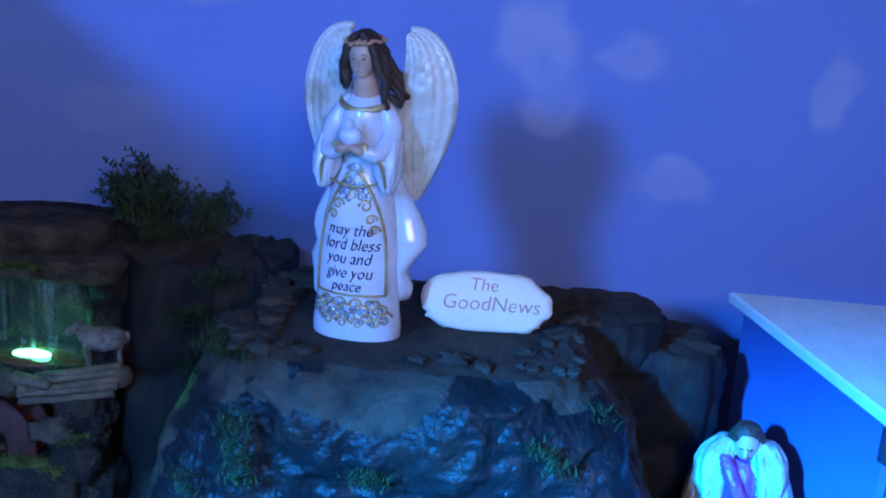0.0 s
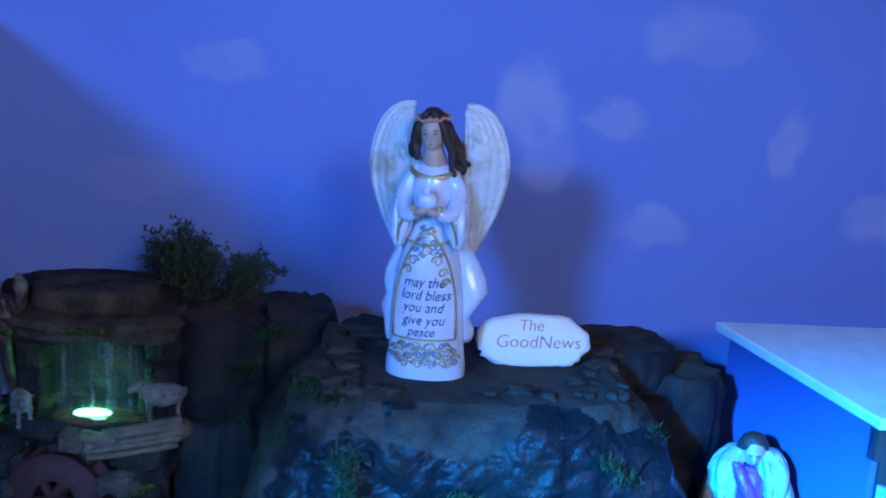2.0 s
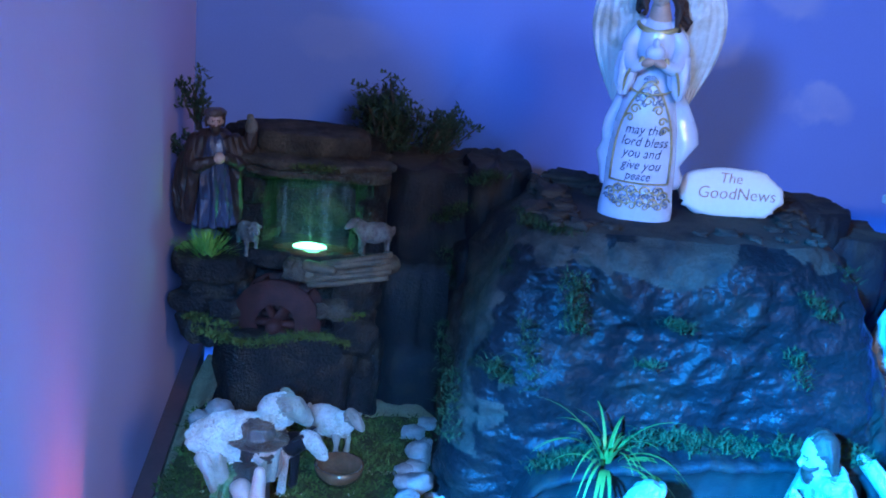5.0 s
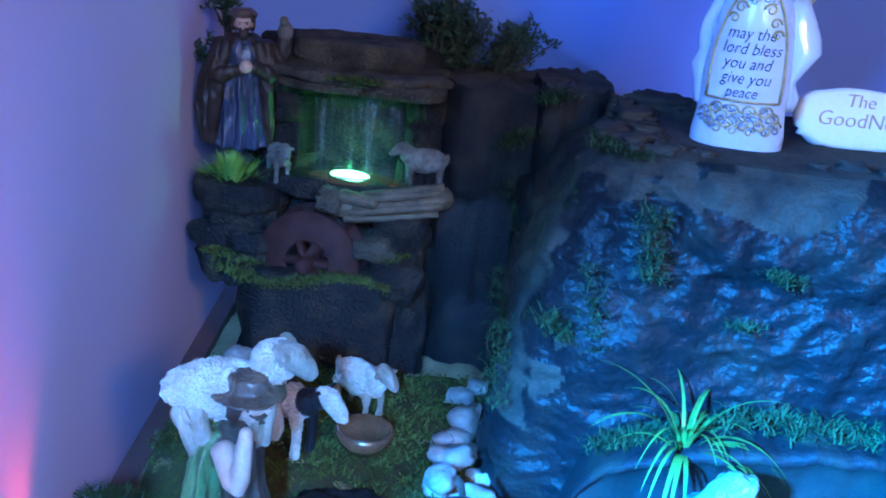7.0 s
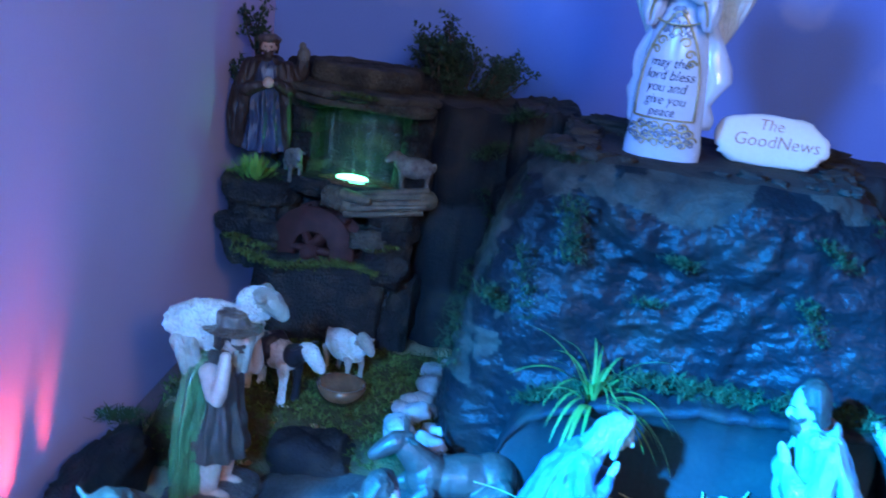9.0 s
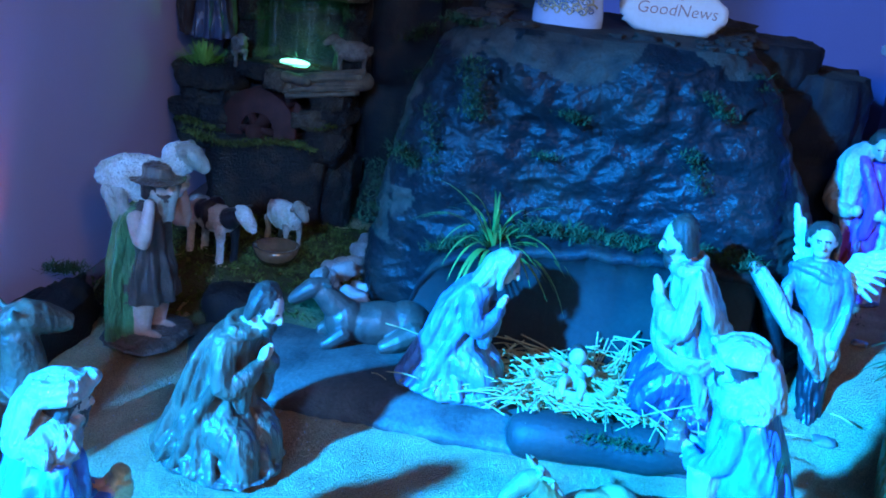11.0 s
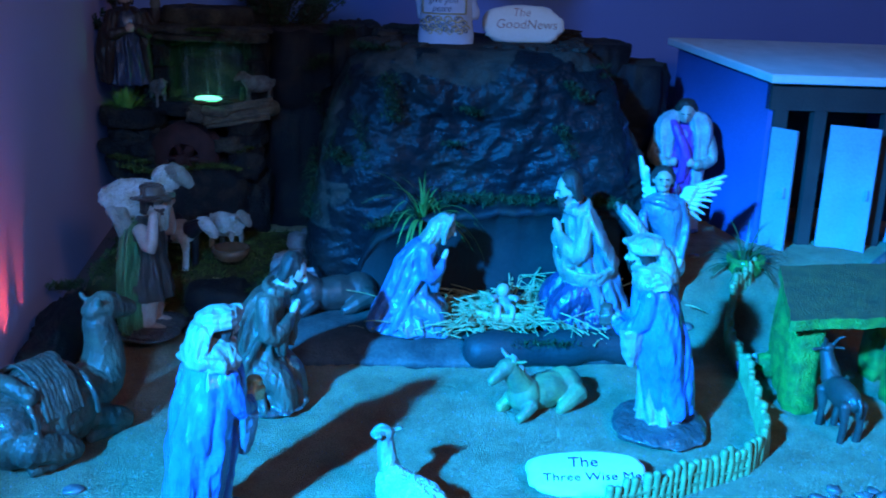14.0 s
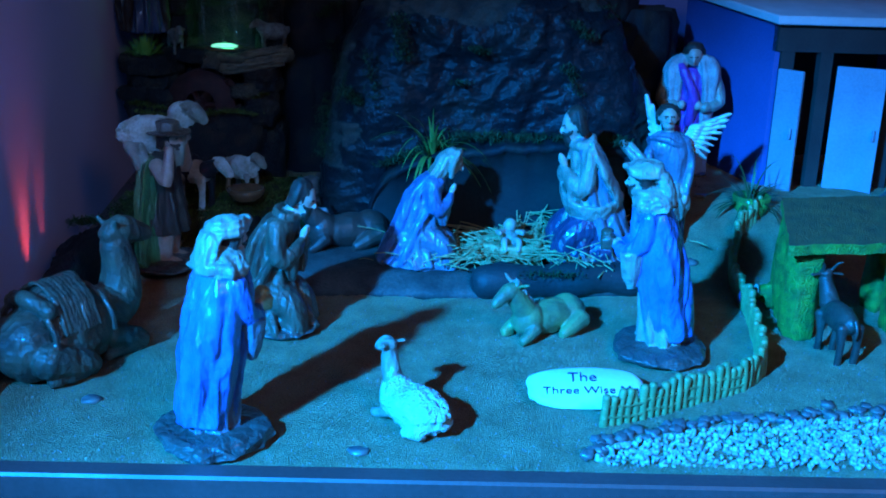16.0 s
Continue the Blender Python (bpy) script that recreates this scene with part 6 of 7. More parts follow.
def robed_man():
    s = Shape()
    k = 0.222
    figure_base(s, 0.17 * k, 0.14 * k, 0.04 * k)
    s.loft([(0, 0, 0, 0.14 * k, 0.12 * k), (0, 0, 0.3 * k, 0.13 * k, 0.11 * k), (0, 0, 0.55 * k, 0.13 * k, 0.10 * k), (0, 0, 0.74 * k, 0.14 * k, 0.09 * k), (0, 0, 0.82 * k, 0.05 * k, 0.05 * k)], PURPLE, 8, 0.06)
    s.loft([(0, -0.03 * k, 0.02 * k, 0.10 * k, 0.10 * k), (0, -0.03 * k, 0.25 * k, 0.09 * k, 0.10 * k), (0, -0.02 * k, 0.42 * k, 0.06 * k, 0.08 * k)], WINE, 6, 0.08)
    for e in (-1, 1):
        s.loft([(e * 0.10 * k, 0.03 * k, 0.04 * k, 0.07 * k, 0.12 * k), (e * 0.105 * k, 0.03 * k, 0.35 * k, 0.06 * k, 0.11 * k), (e * 0.125 * k, -0.01 * k, 0.62 * k, 0.065 * k, 0.10 * k), (e * 0.125 * k, -0.01 * k, 0.80 * k, 0.085 * k, 0.095 * k), (e * 0.10 * k, 0.01 * k, 0.89 * k, 0.06 * k, 0.07 * k), (e * 0.08 * k, 0.01 * k, 0.92 * k, 0.02 * k, 0.03 * k)], FLEECE, 5, 0.08, 28)
        s.tube([(e * 0.17 * k, 0, 0.74 * k), (e * 0.21 * k, -0.05 * k, 0.58 * k), (e * 0.10 * k, -0.13 * k, 0.54 * k)], [0.05 * k, 0.05 * k, 0.035 * k], CREAM, seg=12)
        s.blob((e * 0.06 * k, -0.14 * k, 0.56 * k), (0.03 * k, 0.03 * k, 0.035 * k), SKIN, seg=10)
    st = len(s.v)
    head(s, (0, 0, 0), 0.072 * k)
    move(s, st, pose(0, -0.03 * k, 0.915 * k, 22, 0, 0))
    s.tube([(-0.09 * k, -0.06 * k, 0.84 * k), (-0.03 * k, -0.12 * k, 0.74 * k), (0.02 * k, -0.13 * k, 0.6 * k), (0.0, -0.11 * k, 0.42 * k)], [0.03 * k, 0.035 * k, 0.04 * k, 0.03 * k], PURPLE, seg=10)
    return tagged(obj("robed_man_figurine", fuse(s, voxel=0.0014), pose(0.338, 1.085, 0.083, 0, 0, -12)), "man figurine in a white mantle over purple beside the shed", "figurine")


robed_man()


def infant():
    st = empty("manger_infant", pose(0.02, 0.752, 0.03))
    tagged(st, "infant figurine lying in a woven manger on straw", "figurine")
    s = Shape()
    n = 32
    rim = []
    for r, z in ((0.030, 0.004), (0.040, 0.012), (0.046, 0.028), (0.042, 0.031), (0.034, 0.022), (0.01, 0.018)):
        rim.append([(r * (1 + 0.04 * math.sin(9 * a)) * math.cos(a), 0.8 * r * math.sin(a), z) for a in np.linspace(0, 2 * math.pi, n, endpoint=False)])
    s.rings(rim, STRAW)
    s.blob((0, 0.0, 0.03), (0.013, 0.020, 0.011), CREAM, turn=(25, 0, 0), seg=14)
    s.blob((0, 0.016, 0.048), (0.0095, 0.010, 0.011), SKIN, seg=14); s.blob((0, 0.019, 0.050), (0.0098, 0.010, 0.0105), HAIR, seg=14)
    for e in (-1, 1):
        s.tube([(e * 0.010, 0.006, 0.04), (e * 0.018, -0.004, 0.043), (e * 0.015, -0.014, 0.044)], [0.0045, 0.004, 0.003], SKIN, seg=8)
        s.tube([(e * 0.006, -0.012, 0.032), (e * 0.010, -0.026, 0.036), (e * 0.009, -0.036, 0.026)], [0.0055, 0.005, 0.0035], SKIN, seg=8)
    ob = obj("infant_figure", s, parent=st)
    return st


infant()
r = random.Random(6)
s = Shape(STRAW)
for i in range(820):
    a, q = r.uniform(0, 6.28), abs(r.gauss(0, 0.074))
    x, y = 0.03 + 1.15 * q * math.cos(a), 0.765 + 0.75 * q * math.sin(a)
    if y < 0.70:
        y = 0.70 + r.uniform(0, 0.02)
    z = 0.03 + r.uniform(0, 0.022) + (0.02 * step(0.78, 0.84, y) if x > 0.02 else 0)
    L, b, c = r.uniform(0.018, 0.075), r.uniform(0, 6.28), r.uniform(-0.2, 0.35)
    d = Vector((math.cos(b), math.sin(b), c)) * L / 2
    p = Vector((x, y, z + abs(d.z)))
    s.tube([p - d, p + Vector((0, 0, 0.002)), p + d], r.uniform(0.0006, 0.0013), STRAW, seg=4)
for i in range(90):
    x = 0.02 + 0.0010 * i
    p = Vector((x + r.gauss(0, 0.008), 0.80 + r.uniform(-0.01, 0.03), 0.03))
    e = p + Vector((r.gauss(0.05, 0.03), r.gauss(0.01, 0.015), r.uniform(0.008, 0.06)))
    s.tube([p, p.lerp(e, 0.5), e], r.uniform(0.0006, 0.0012), STRAW, seg=4)
tagged(obj("straw", s), "loose straw heaped round the manger", "straw", kind="stuff")

# ---- shed with doors ----


def shed():
    z0, fy = 0.082, 1.018
    sh = empty("shed", pose(0.45, fy, z0))
    tagged(sh, "blue model shed with a white foam roof and open doorways", "shed")
    W, k = 0.36, -0.085 / 0.235
    def at(u, v, z):
        """u along the front, v to the back (which leans to one side), z up."""
        return (u + k * v, v, z)
    def prism(name, u0, u1, v0, v1, za, zb, m, label="", drop=0.0):
        s = Shape()
        v = [at(u, w, z) for z in (za, zb) for w in (v0, v1) for u in (u0, u1)]
        v = [(p[0], p[1], p[2] + (drop * p[1] if i > 3 else 0)) for i, p in enumerate(v)]
        s.add(v, [(0, 2, 3, 1), (4, 5, 7, 6), (0, 1, 5, 4), (2, 6, 7, 3), (1, 3, 7, 5), (0, 4, 6, 2)], m)
        return part(name, s, sh, label, smooth=False)
    D, H = 0.245, 0.266
    prism("side_wall", 0.0, 0.008, 0.0, D, -0.02, H, SHEDBLUE, "blue painted side wall", 0.1)
    prism("side_wall", W - 0.008, W, 0.0, D, -0.02, H, SHEDBLUE, "", 0.1)
    # the interior's shade is put into the rear wall's dark colour
    prism("rear_wall", 0.008, W - 0.008, D - 0.008, D, -0.02, H, SHEDDARK, "", 0.1)
    prism("shed_floor", 0.0, W, -0.06, D, -0.03, -0.004, SHEDDARK)
    prism("front_post", 0.0085, 0.03, -0.004, 0.006, 0.0, H, SHEDDARK, "dark brown door frame")
    prism("front_post", 0.072, 0.092, -0.004, 0.006, 0.0, H, SHEDDARK)
    prism("front_post", 0.186, 0.206, -0.004, 0.006, 0.0, H, SHEDDARK)
    prism("lintel", 0.0, W, -0.005, 0.007, 0.222, H, SHEDDARK, "dark brown lintel")
    s = Shape()
    seg = 10
    def rr(z, inset):
        return [at(u, v, z + 0.1 * v) for u, v in ((-0.012 + inset, -0.018 + inset), (W + 0.05 - inset, -0.018 + inset), (W + 0.05 - inset, D + 0.01 - inset), (-0.012 + inset, D + 0.01 - inset))]
    s.rings([rr(H + 0.001, 0.0), rr(H + 0.003, -0.0015), rr(H + 0.012, -0.0015), rr(H + 0.0145, 0.001)], ROOFW)
    part("roof", s, sh, "white foam board roof", smooth=False)
    for u, ang, w, h, lab in ((0.005, -52, 0.046, 0.196, "pale blue-white open door"), (0.098, -26, 0.076, 0.202, "")):
        s = Shape()
        s.box((0, -0.003, 0), (w, 0.003, h), DOOR, 0.001)
        d = part("door", s, sh, lab, pose(*at(u, -0.008, 0.0), 0, 0, ang), smooth=False)
        q = Shape()
        q.tube([(w - 0.008, -0.008, 0.09), (w - 0.008, -0.008, 0.105)], 0.0025, DOOR, seg=8)
        part("handle", q, d)
    # the third leaf has an arched outline
    s = Shape()
    prof = [(0.0, 0.0), (0.045, 0.0), (0.05, 0.19), (0.035, 0.205), (0.012, 0.19), (-0.012, 0.15), (-0.004, 0.138), (0.014, 0.13)]
    s.rings([[(x, -0.003, z) for x, z in prof], [(x, 0.003, z) for x, z in prof]], DOOR)
    part("door", s, sh, "", pose(*at(0.212, -0.008, 0.012), 0, 0, -8), smooth=False)
    return sh


shed()
s = Shape(); s.tube([(0.619, 0.84, 0.03), (0.621, 0.841, 0.15), (0.625, 0.842, 0.267)], 0.0052, DOOR, seg=10)
tagged(obj("pale_pole", s), "thin pale pole leaning before the shed", "pole")
s = Shape(); s.tube([(0.52, 0.80, 0.075), (0.592, 0.835, 0.122), (0.667, 0.85, 0.158), (0.76, 0.88, 0.2)], [0.008, 0.009, 0.009, 0.008], BASE, seg=10)
tagged(obj("slanting_branch", s), "grey branch slanting before the shed", "branch")

# ---- little stable and goat ----


def stable():
    st = empty("little_stable", pose(0.443, 0.616, 0.0, 0, 0, 9))
    tagged(st, "little open stable with mossy green walls and a bark roof", "stable")
    s = Shape()
    n = 18
    top, bot = [], []
    for j in range(n):
        for i in range(n):
            u, v = i / (n - 1), j / (n - 1)
            x, y = -0.09 + 0.18 * u, -0.075 + 0.155 * v
            x += 0.42 * y
            z = 0.132 + 0.016 * (v - 0.3) + 0.003 * noise.noise(Vector((x * 50, y * 50, 0)))
            e = 0.004 * noise.noise(Vector((x * 70, y * 70, 4)))
            top.append((x + e, y + e, z + 0.006)); bot.append((x + e, y + e, z - 0.007))
    q = [(j * n + i, j * n + i + 1, (j + 1) * n + i + 1, (j + 1) * n + i) for j in range(n - 1) for i in range(n - 1)]
    edge = [i for i in range(n)] + [j * n + n - 1 for j in range(1, n)] + [n * n - 1 - i for i in range(1, n)] + [j * n for j in range(n - 2, 0, -1)]
    m = len(edge)
    s.add(top, q, STABLEROOF); s.add(bot, q, STABLEROOF)
    s.add([top[i] for i in edge] + [bot[i] for i in edge], [(i, (i + 1) % m, m + (i + 1) % m, m + i) for i in range(m)], STABLEGREEN)
    part("bark_roof", s, st, "rough brown bark roof")
    for x, y, w, d in ((-0.078, -0.038, 0.019, 0.02), (0.062, -0.038, 0.018, 0.022), (-0.05, 0.05, 0.016, 0.02), (0.085, 0.05, 0.016, 0.02)):
        s = Shape(); rock(s, (x, y, 0.06), (w, d, 0.068), STABLEGREEN, 50 + x * 10, rough=0.16, square=0.45, seg=24)
        part("post", s, st, "mossy green post")
    s = Shape(); rock(s, (-0.068, 0.0, 0.06), (0.010, 0.04, 0.066), STABLEGREEN, 57, rough=0.14, square=0.45, seg=28); part("side_panel", s, st)
    s = Shape(); rock(s, (-0.03, 0.055, 0.018), (0.055, 0.012, 0.018), STABLEGREEN, 58, rough=0.3, seg=24); part("low_wall", s, st)
    return st


stable()
s = Shape()
st = len(s.v)
s.blob((0, 0.05, 0.52), (0.15, 0.36, 0.18), FUR, seg=26)
s.tube([(0, -0.22, 0.60), (0, -0.36, 0.80), (0, -0.42, 0.88)], [0.13, 0.09, 0.08], FUR, seg=14)
s.tube([(0, -0.38, 0.94), (0, -0.48, 0.90), (0, -0.62, 0.78)], [0.07, 0.085, 0.045], FUR, seg=14)
for e in (-1, 1):
    s.tube([(e * 0.05, -0.38, 0.98), (e * 0.09, -0.33, 1.08), (e * 0.14, -0.28, 1.12)], [0.025, 0.02, 0.006], FUR, seg=8)
    s.tube([(e * 0.07, -0.4, 0.94), (e * 0.2, -0.38, 0.93)], [0.025, 0.03], FUR, seg=8, flat=0.5)
    for y in (-0.2, 0.30):
        s.tube([(e * 0.10, y, 0.48), (e * 0.105, y + 0.03, 0.26), (e * 0.10, y, 0.0)], [0.085, 0.045, 0.045], FUR, seg=10)
s.tube([(0, 0.40, 0.60), (0, 0.46, 0.5), (0, 0.44, 0.40)], [0.03, 0.02, 0.02], FUR, seg=8)
move(s, st, Matrix.Scale(0.098, 4))
tagged(obj("goat_figurine", fuse(s, voxel=0.0011), pose(0.398, 0.505, 0.0, 0, 0, 188)), "dark brown goat figurine standing at the little stable", "figurine")

# ---- fence, gravel, stones, moss ----


def along(pts, n):
    p = np.array(pts, float)
    d = np.concatenate([[0], np.cumsum(np.hypot(*np.diff(p, axis=0).T))])
    t = np.linspace(0, d[-1], n)
    return [(float(np.interp(a, d, p[:, 0])), float(np.interp(a, d, p[:, 1]))) for a in t]


FENCE = [(0.087, 0.304), (0.141, 0.330), (0.212, 0.374), (0.262, 0.402), (0.292, 0.438), (0.305, 0.49), (0.316, 0.55), (0.328, 0.62), (0.336, 0.70), (0.347, 0.78), (0.375, 0.85), (0.41, 0.885)]
fence = empty("log_fence", pose(0.087, 0.304, 0))
tagged(fence, "low winding fence of little green logs wired together", "fence")
r = random.Random(9)
line = along(FENCE, 74)
for i, (x, y) in enumerate(line):
    s = Shape()
    h, rad = r.uniform(0.029, 0.038), r.uniform(0.0042, 0.0052)
    s.tube([(0, 0, -0.004), (r.gauss(0, 0.0006), r.gauss(0, 0.0006), h * 0.5), (r.gauss(0, 0.0015), r.gauss(0, 0.0015), h)], rad, BAMBOO, seg=8)
    part("post", s, fence, "", pose(x - 0.087, y - 0.304, ground(x, y), 0, 0, r.uniform(0, 360)))
for z in (0.009, 0.021):
    s = Shape()
    s.tube([(x - 0.087 - 0.002, y - 0.304 - 0.004, ground(x, y) + z + 0.001 * math.sin(i)) for i, (x, y) in enumerate(along(FENCE, 90))], 0.0017, BAMBOO, seg=6)
    part("rail", s, fence)

r = random.Random(44)
s = Shape(GRAVEL)
for _ in range(3600):
    x, y = r.uniform(-0.56, 0.55), 0.21 + 0.62 * r.random() ** 1.3
    q = r.uniform(0.0006, 0.0016)
    z = ground(x, y) + 0.3 * q
    s.add([(x + q, y, z - q), (x - q * 0.6, y + q, z - q), (x - q * 0.5, y - q, z - q), (x + q * r.uniform(-0.3, 0.3), y, z + q)], [(0, 2, 1), (0, 1, 3), (1, 2, 3), (2, 0, 3)], GRAVEL)
tagged(obj("sand_grains", s, smooth=False), "coarse pale grains scattered in the sand", "sand", kind="stuff")

r = random.Random(12)
s = Shape(GRAVEL)
for _ in range(5600):
    x, y = r.uniform(0.07, 0.95), r.uniform(0.221, 0.37)
    lim = float(np.interp(x, [0.07, 0.1, 0.2, 0.3, 0.4, 0.95], [0.245, 0.272, 0.306, 0.325, 0.342, 0.37]))
    if y > lim - 0.006:
        continue
    q = r.uniform(0.0019, 0.0038)
    s.blob((x, y, 0.001 + r.uniform(0, 0.004)), (q, q * r.uniform(0.6, 1), q * r.uniform(0.5, 0.9)), GRAVEL, turn=(r.uniform(0, 90), r.uniform(0, 90), r.uniform(0, 180)), seg=6, rough=0.3, freq=300)
tagged(obj("gravel", s, smooth=False), "white decorative gravel at the table's front edge", "gravel", kind="stuff")
for i, (x, y) in enumerate(along([(0.058, 0.238), (0.075, 0.262), (0.1, 0.280), (0.15, 0.298), (0.2, 0.314), (0.3, 0.333), (0.4, 0.35), (0.55, 0.36), (0.8, 0.37)], 110)):
    s = Shape()
    q = r.uniform(0.004, 0.0095)
    rock(s, (0, 0, 0), (q, q * r.uniform(0.7, 1), q * 0.55), EDGESTONE, i + 100, rough=0.5, seg=12, square=0.8)
    tagged(obj("edging_stone", s, pose(x + r.gauss(0, 0.004), y + r.gauss(0, 0.006), 0.003, 0, 0, r.uniform(0, 360))), "small dark stone edging the gravel", "stone", "stones along the gravel")
for x, y, q in ((-0.448, 0.339, 0.012), (-0.16, 0.238, 0.011), (0.29, 0.80, 0.013), (0.33, 0.93, 0.01)):
    s = Shape(); rock(s, (0, 0, 0), (q, q * 0.7, q * 0.4), EDGESTONE, int(x * 100), rough=0.3, seg=16, square=0.8)
    tagged(obj("small_stone", s, pose(x, y, ground(x, y) + 0.001)), "flat dark pebble lying in the sand", "stone")

# pebbles along the foot of mound and fountain
for i in range(34):
    u = r.random()
    x, y = (-0.285 - 0.03 * r.random() + 0.01 * u, 0.87 + 0.24 * u) if i < 24 else (-0.58 + 0.05 * r.random(), 1.02 + 0.07 * r.random())
    s = Shape()
    q = r.uniform(0.010, 0.018)
    rock(s, (0, 0, 0), (q, q * r.uniform(0.7, 1), q * r.uniform(0.5, 0.8)), PEBBLE, i + 200, rough=0.2, seg=16, square=0.85)
    tagged(obj("pebble", s, pose(x, y, ground(x, y) + q * 0.4 + (0.012 if i % 3 == 0 else 0), r.uniform(-20, 20), r.uniform(-20, 20), r.uniform(0, 360))), "smooth grey-beige pebble on the moss", "stone", "pebbles by the mound")

# moss carpet round the sheep, tufts on the rocks
pts = [(x, y, ground(x, y) + 0.002) for x, y in ((r.uniform(-0.59, -0.27), r.uniform(0.83, 1.12)) for _ in range(700))]
s = fuzz(pts, 9000, 0.012, 0.006, MOSS, 21)
n = 40
s.add([(-0.59 + 0.32 * i / (n - 1), 0.80 + 0.33 * j / (n - 1), ground(-0.59 + 0.32 * i / (n - 1), 0.80 + 0.33 * j / (n - 1)) + 0.002 + 0.004 * fbm(Vector((i * 0.35, j * 0.35, 2)), 3)) for j in range(n) for i in range(n)], [(j * n + i, j * n + i + 1, (j + 1) * n + i + 1, (j + 1) * n + i) for j in range(n - 1) for i in range(n - 1)], SOIL)
tagged(obj("moss_carpet", s), "dark green moss under the sheep", "moss", kind="stuff")
MOSS2 = mat("dark_moss", (0.035, 0.075, 0.03), (0.025, 0.04, 0.015), rough=0.95, scale=60, fine=400, bump=0.6, spec=0.1)
for pts, count, size, k in (
        ([(-0.148 + 0.0006 * i, 0.874, 0.355 - 0.0042 * i) for i in range(16)], 420, 0.007, 13), ([(-0.225 + 0.003 * i, 0.880 + 0.001 * i, 0.245 - 0.003 * i) for i in range(8)], 260, 0.007, 14),
        ([(-0.036 + 0.002 * i, 0.872, 0.312 - 0.001 * i) for i in range(8)], 180, 0.006, 15), ([(-0.268 + 0.001 * i, 1.10 - 0.02 * i, 0.20 - 0.008 * i) for i in range(8)], 320, 0.007, 16),
        ([(-0.285 + 0.004 * i, 1.155, 0.325 + 0.003 * i) for i in range(8)], 240, 0.007, 17), ([(-0.245 + 0.003 * i, 1.13, 0.385 + 0.002 * i) for i in range(8)], 260, 0.007, 18),
        ([(-0.18 + 0.003 * i, 0.945 - 0.002 * i, 0.388) for i in range(9)], 260, 0.006, 19), ([(0.11 + 0.003 * i, 0.882, 0.352 - 0.003 * i) for i in range(9)], 200, 0.006, 20),
        ([(-0.19 + 0.001 * i, 0.878, 0.30 - 0.006 * i) for i in range(14)], 260, 0.006, 1), ([(0.10 + 0.002 * i, 0.876, 0.29 - 0.004 * i) for i in range(12)], 200, 0.006, 2),
        ([(0.165 + 0.006 * i, 0.93 + 0.012 * i, 0.37 - 0.014 * i) for i in range(14)], 500, 0.006, 3), ([(-0.19, 0.95 + 0.01 * i, 0.385) for i in range(9)], 320, 0.006, 4),
        ([(-0.26, 0.90 + 0.004 * i, 0.14 + 0.006 * i) for i in range(12)], 260, 0.006, 5), ([(-0.06 + 0.0098 * i, 0.836 + 0.012 * (i % 3), 0.184 + 0.003 * (i % 2)) for i in range(26)], 1300, 0.008, 6), ([(-0.165 + 0.008 * i, 0.850 + 0.006 * (i % 2), 0.140 + 0.003 * i) for i in range(12)], 700, 0.007, 21),
        ([(-0.06 + 0.003 * i, 0.872, 0.26) for i in range(5)], 90, 0.006, 7), ([(0.03 + 0.008 * i, 0.675, 0.035) for i in range(10)], 260, 0.006, 8),
        ([(-0.31 + 0.01 * i, 0.85 + 0.002 * i, 0.045) for i in range(8)], 300, 0.007, 9), ([(-0.60 + 0.004 * i, 0.78 + 0.002 * i, 0.06) for i in range(8)], 260, 0.008, 10),
        ([(-0.27 + 0.004 * i, 1.16, 0.28 - 0.01 * i) for i in range(6)], 200, 0.006, 11), ([(0.30 + 0.01 * i, 0.97 + 0.01 * i, 0.08) for i in range(5)], 200, 0.007, 12)):
    tagged(obj("moss_patch", fuzz(pts, int(1.1 * count), 0.012, size * 1.15, MOSS2, 30 + k, 0.17)), "tuft of dark green moss clinging to the rock", "moss", "moss patches")
s = Shape()
prof = [(0.0, 0.004), (0.020, 0.0), (0.028, 0.010), (0.030, 0.022), (0.027, 0.0225), (0.024, 0.012), (0.014, 0.007), (0.002, 0.006)]
s.rings([[(q * math.cos(a), q * math.sin(a), z) for a in np.linspace(0, 2 * math.pi, 36, endpoint=False)] for q, z in prof], BOWL)
tagged(obj("bowl", s, pose(-0.384, 0.938, 0.056)), "small glossy brown bowl on the moss", "bowl")
s = Shape(); rock(s, (0, 0, 0), (0.05, 0.035, 0.035), DARKROCK, 77, rough=0.25, seg=30)
tagged(obj("dark_boulder", s, pose(-0.385, 0.845, 0.02)), "dark rounded boulder edging the moss", "rock")
s = Shape(); rock(s, (0, 0, 0), (0.03, 0.11, 0.045), DARKROCK, 78, rough=0.25, seg=40)
tagged(obj("dark_boulder", s, pose(-0.57, 0.70, 0.015)), "long dark mossy rock along the side board", "rock")
grass_plant(0.405, 0.905, 0.075, 60, 0.095, 14, "grass_plant", "arching dark green plant in a pot near the shed", mat("dark_plant", (0.05, 0.10, 0.03), (0.03, 0.06, 0.02), rough=0.5))
s = Shape()
s.rings([[(q * math.cos(a), q * math.sin(a), z) for a in np.linspace(0, 2 * math.pi, 30, endpoint=False)] for q, z in ((0.018, 0.0), (0.026, 0.02), (0.030, 0.04), (0.027, 0.041), (0.022, 0.03), (0.002, 0.03))], STABLEGREEN)
tagged(obj("plant_pot", s, pose(0.405, 0.905, 0.055)), "round green pot with a plant", "pot")

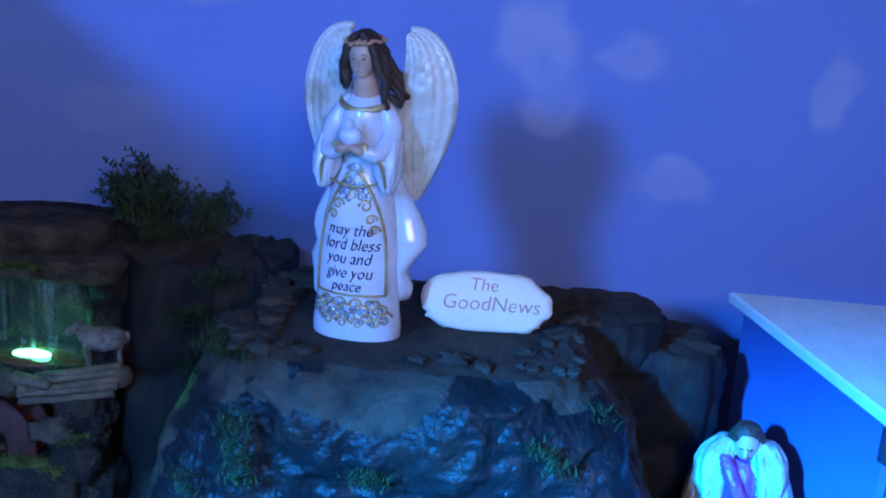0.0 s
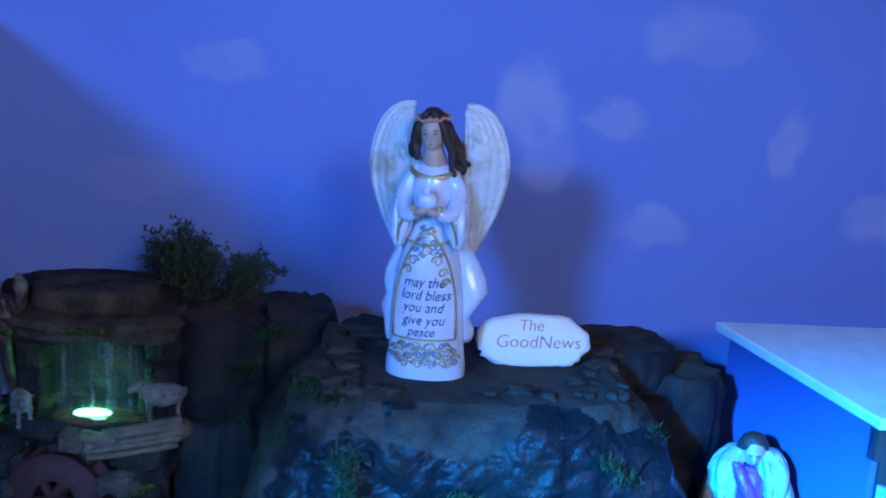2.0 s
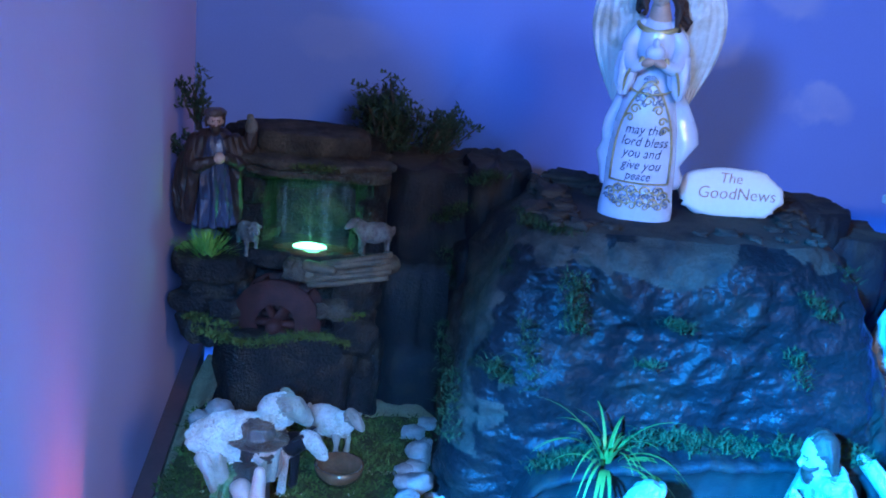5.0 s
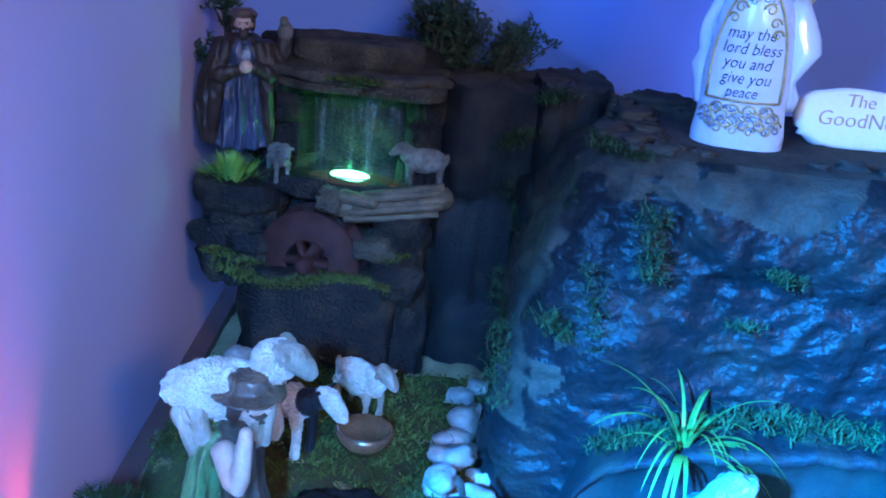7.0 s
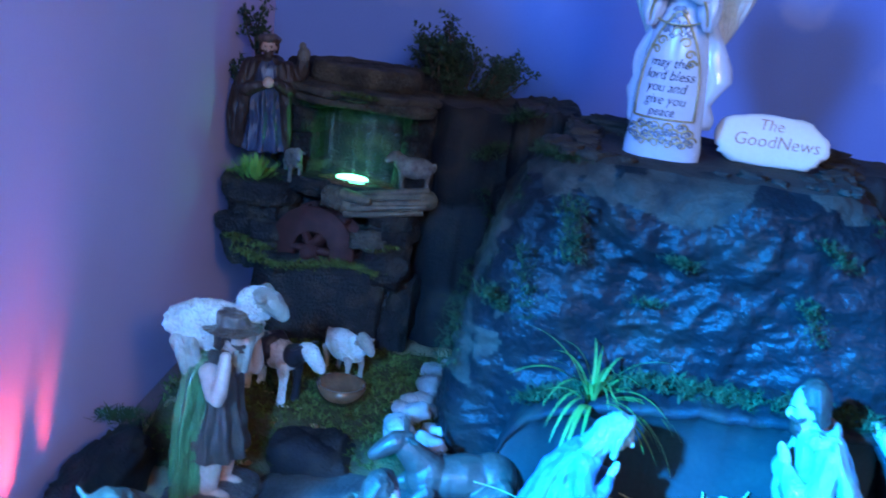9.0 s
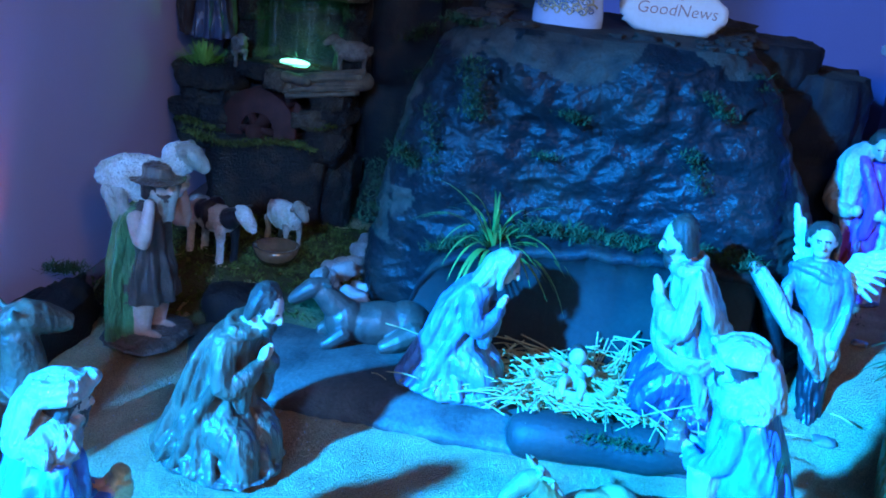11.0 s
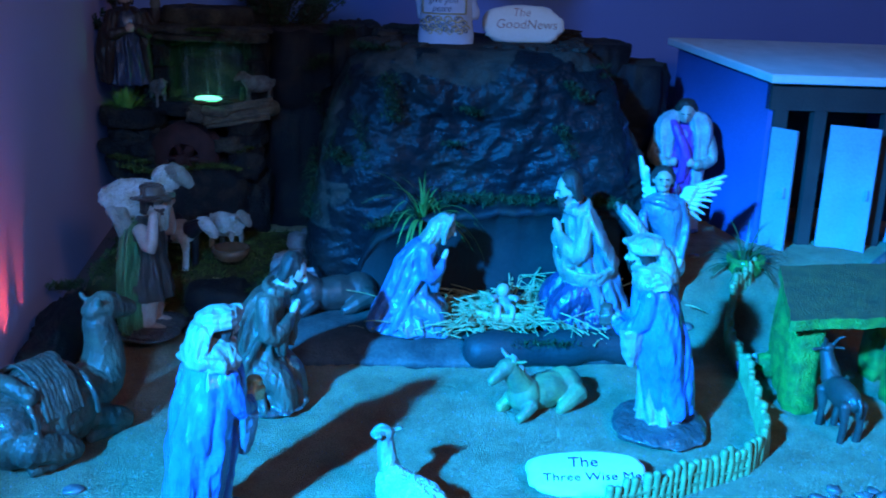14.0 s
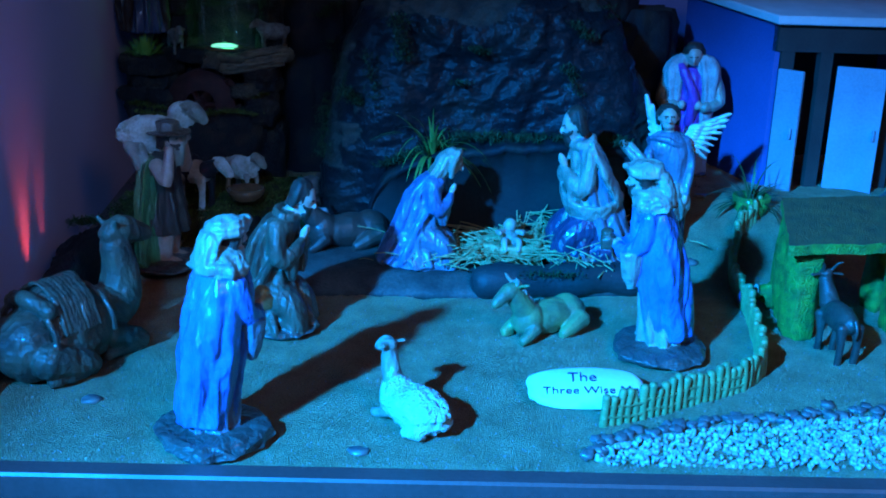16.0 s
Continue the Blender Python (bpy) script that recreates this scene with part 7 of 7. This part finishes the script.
s = Shape()
s.blob((0, 0, 0.012), (0.010, 0.009, 0.012), BLUEROBE, seg=16); s.blob((0.012, -0.006, 0.016), (0.006, 0.006, 0.018), CREAM, seg=16)
tagged(obj("small_ornament", s, pose(0.335, 0.665, 0.002)), "small blue and white ornament beside the fence", "ornament")
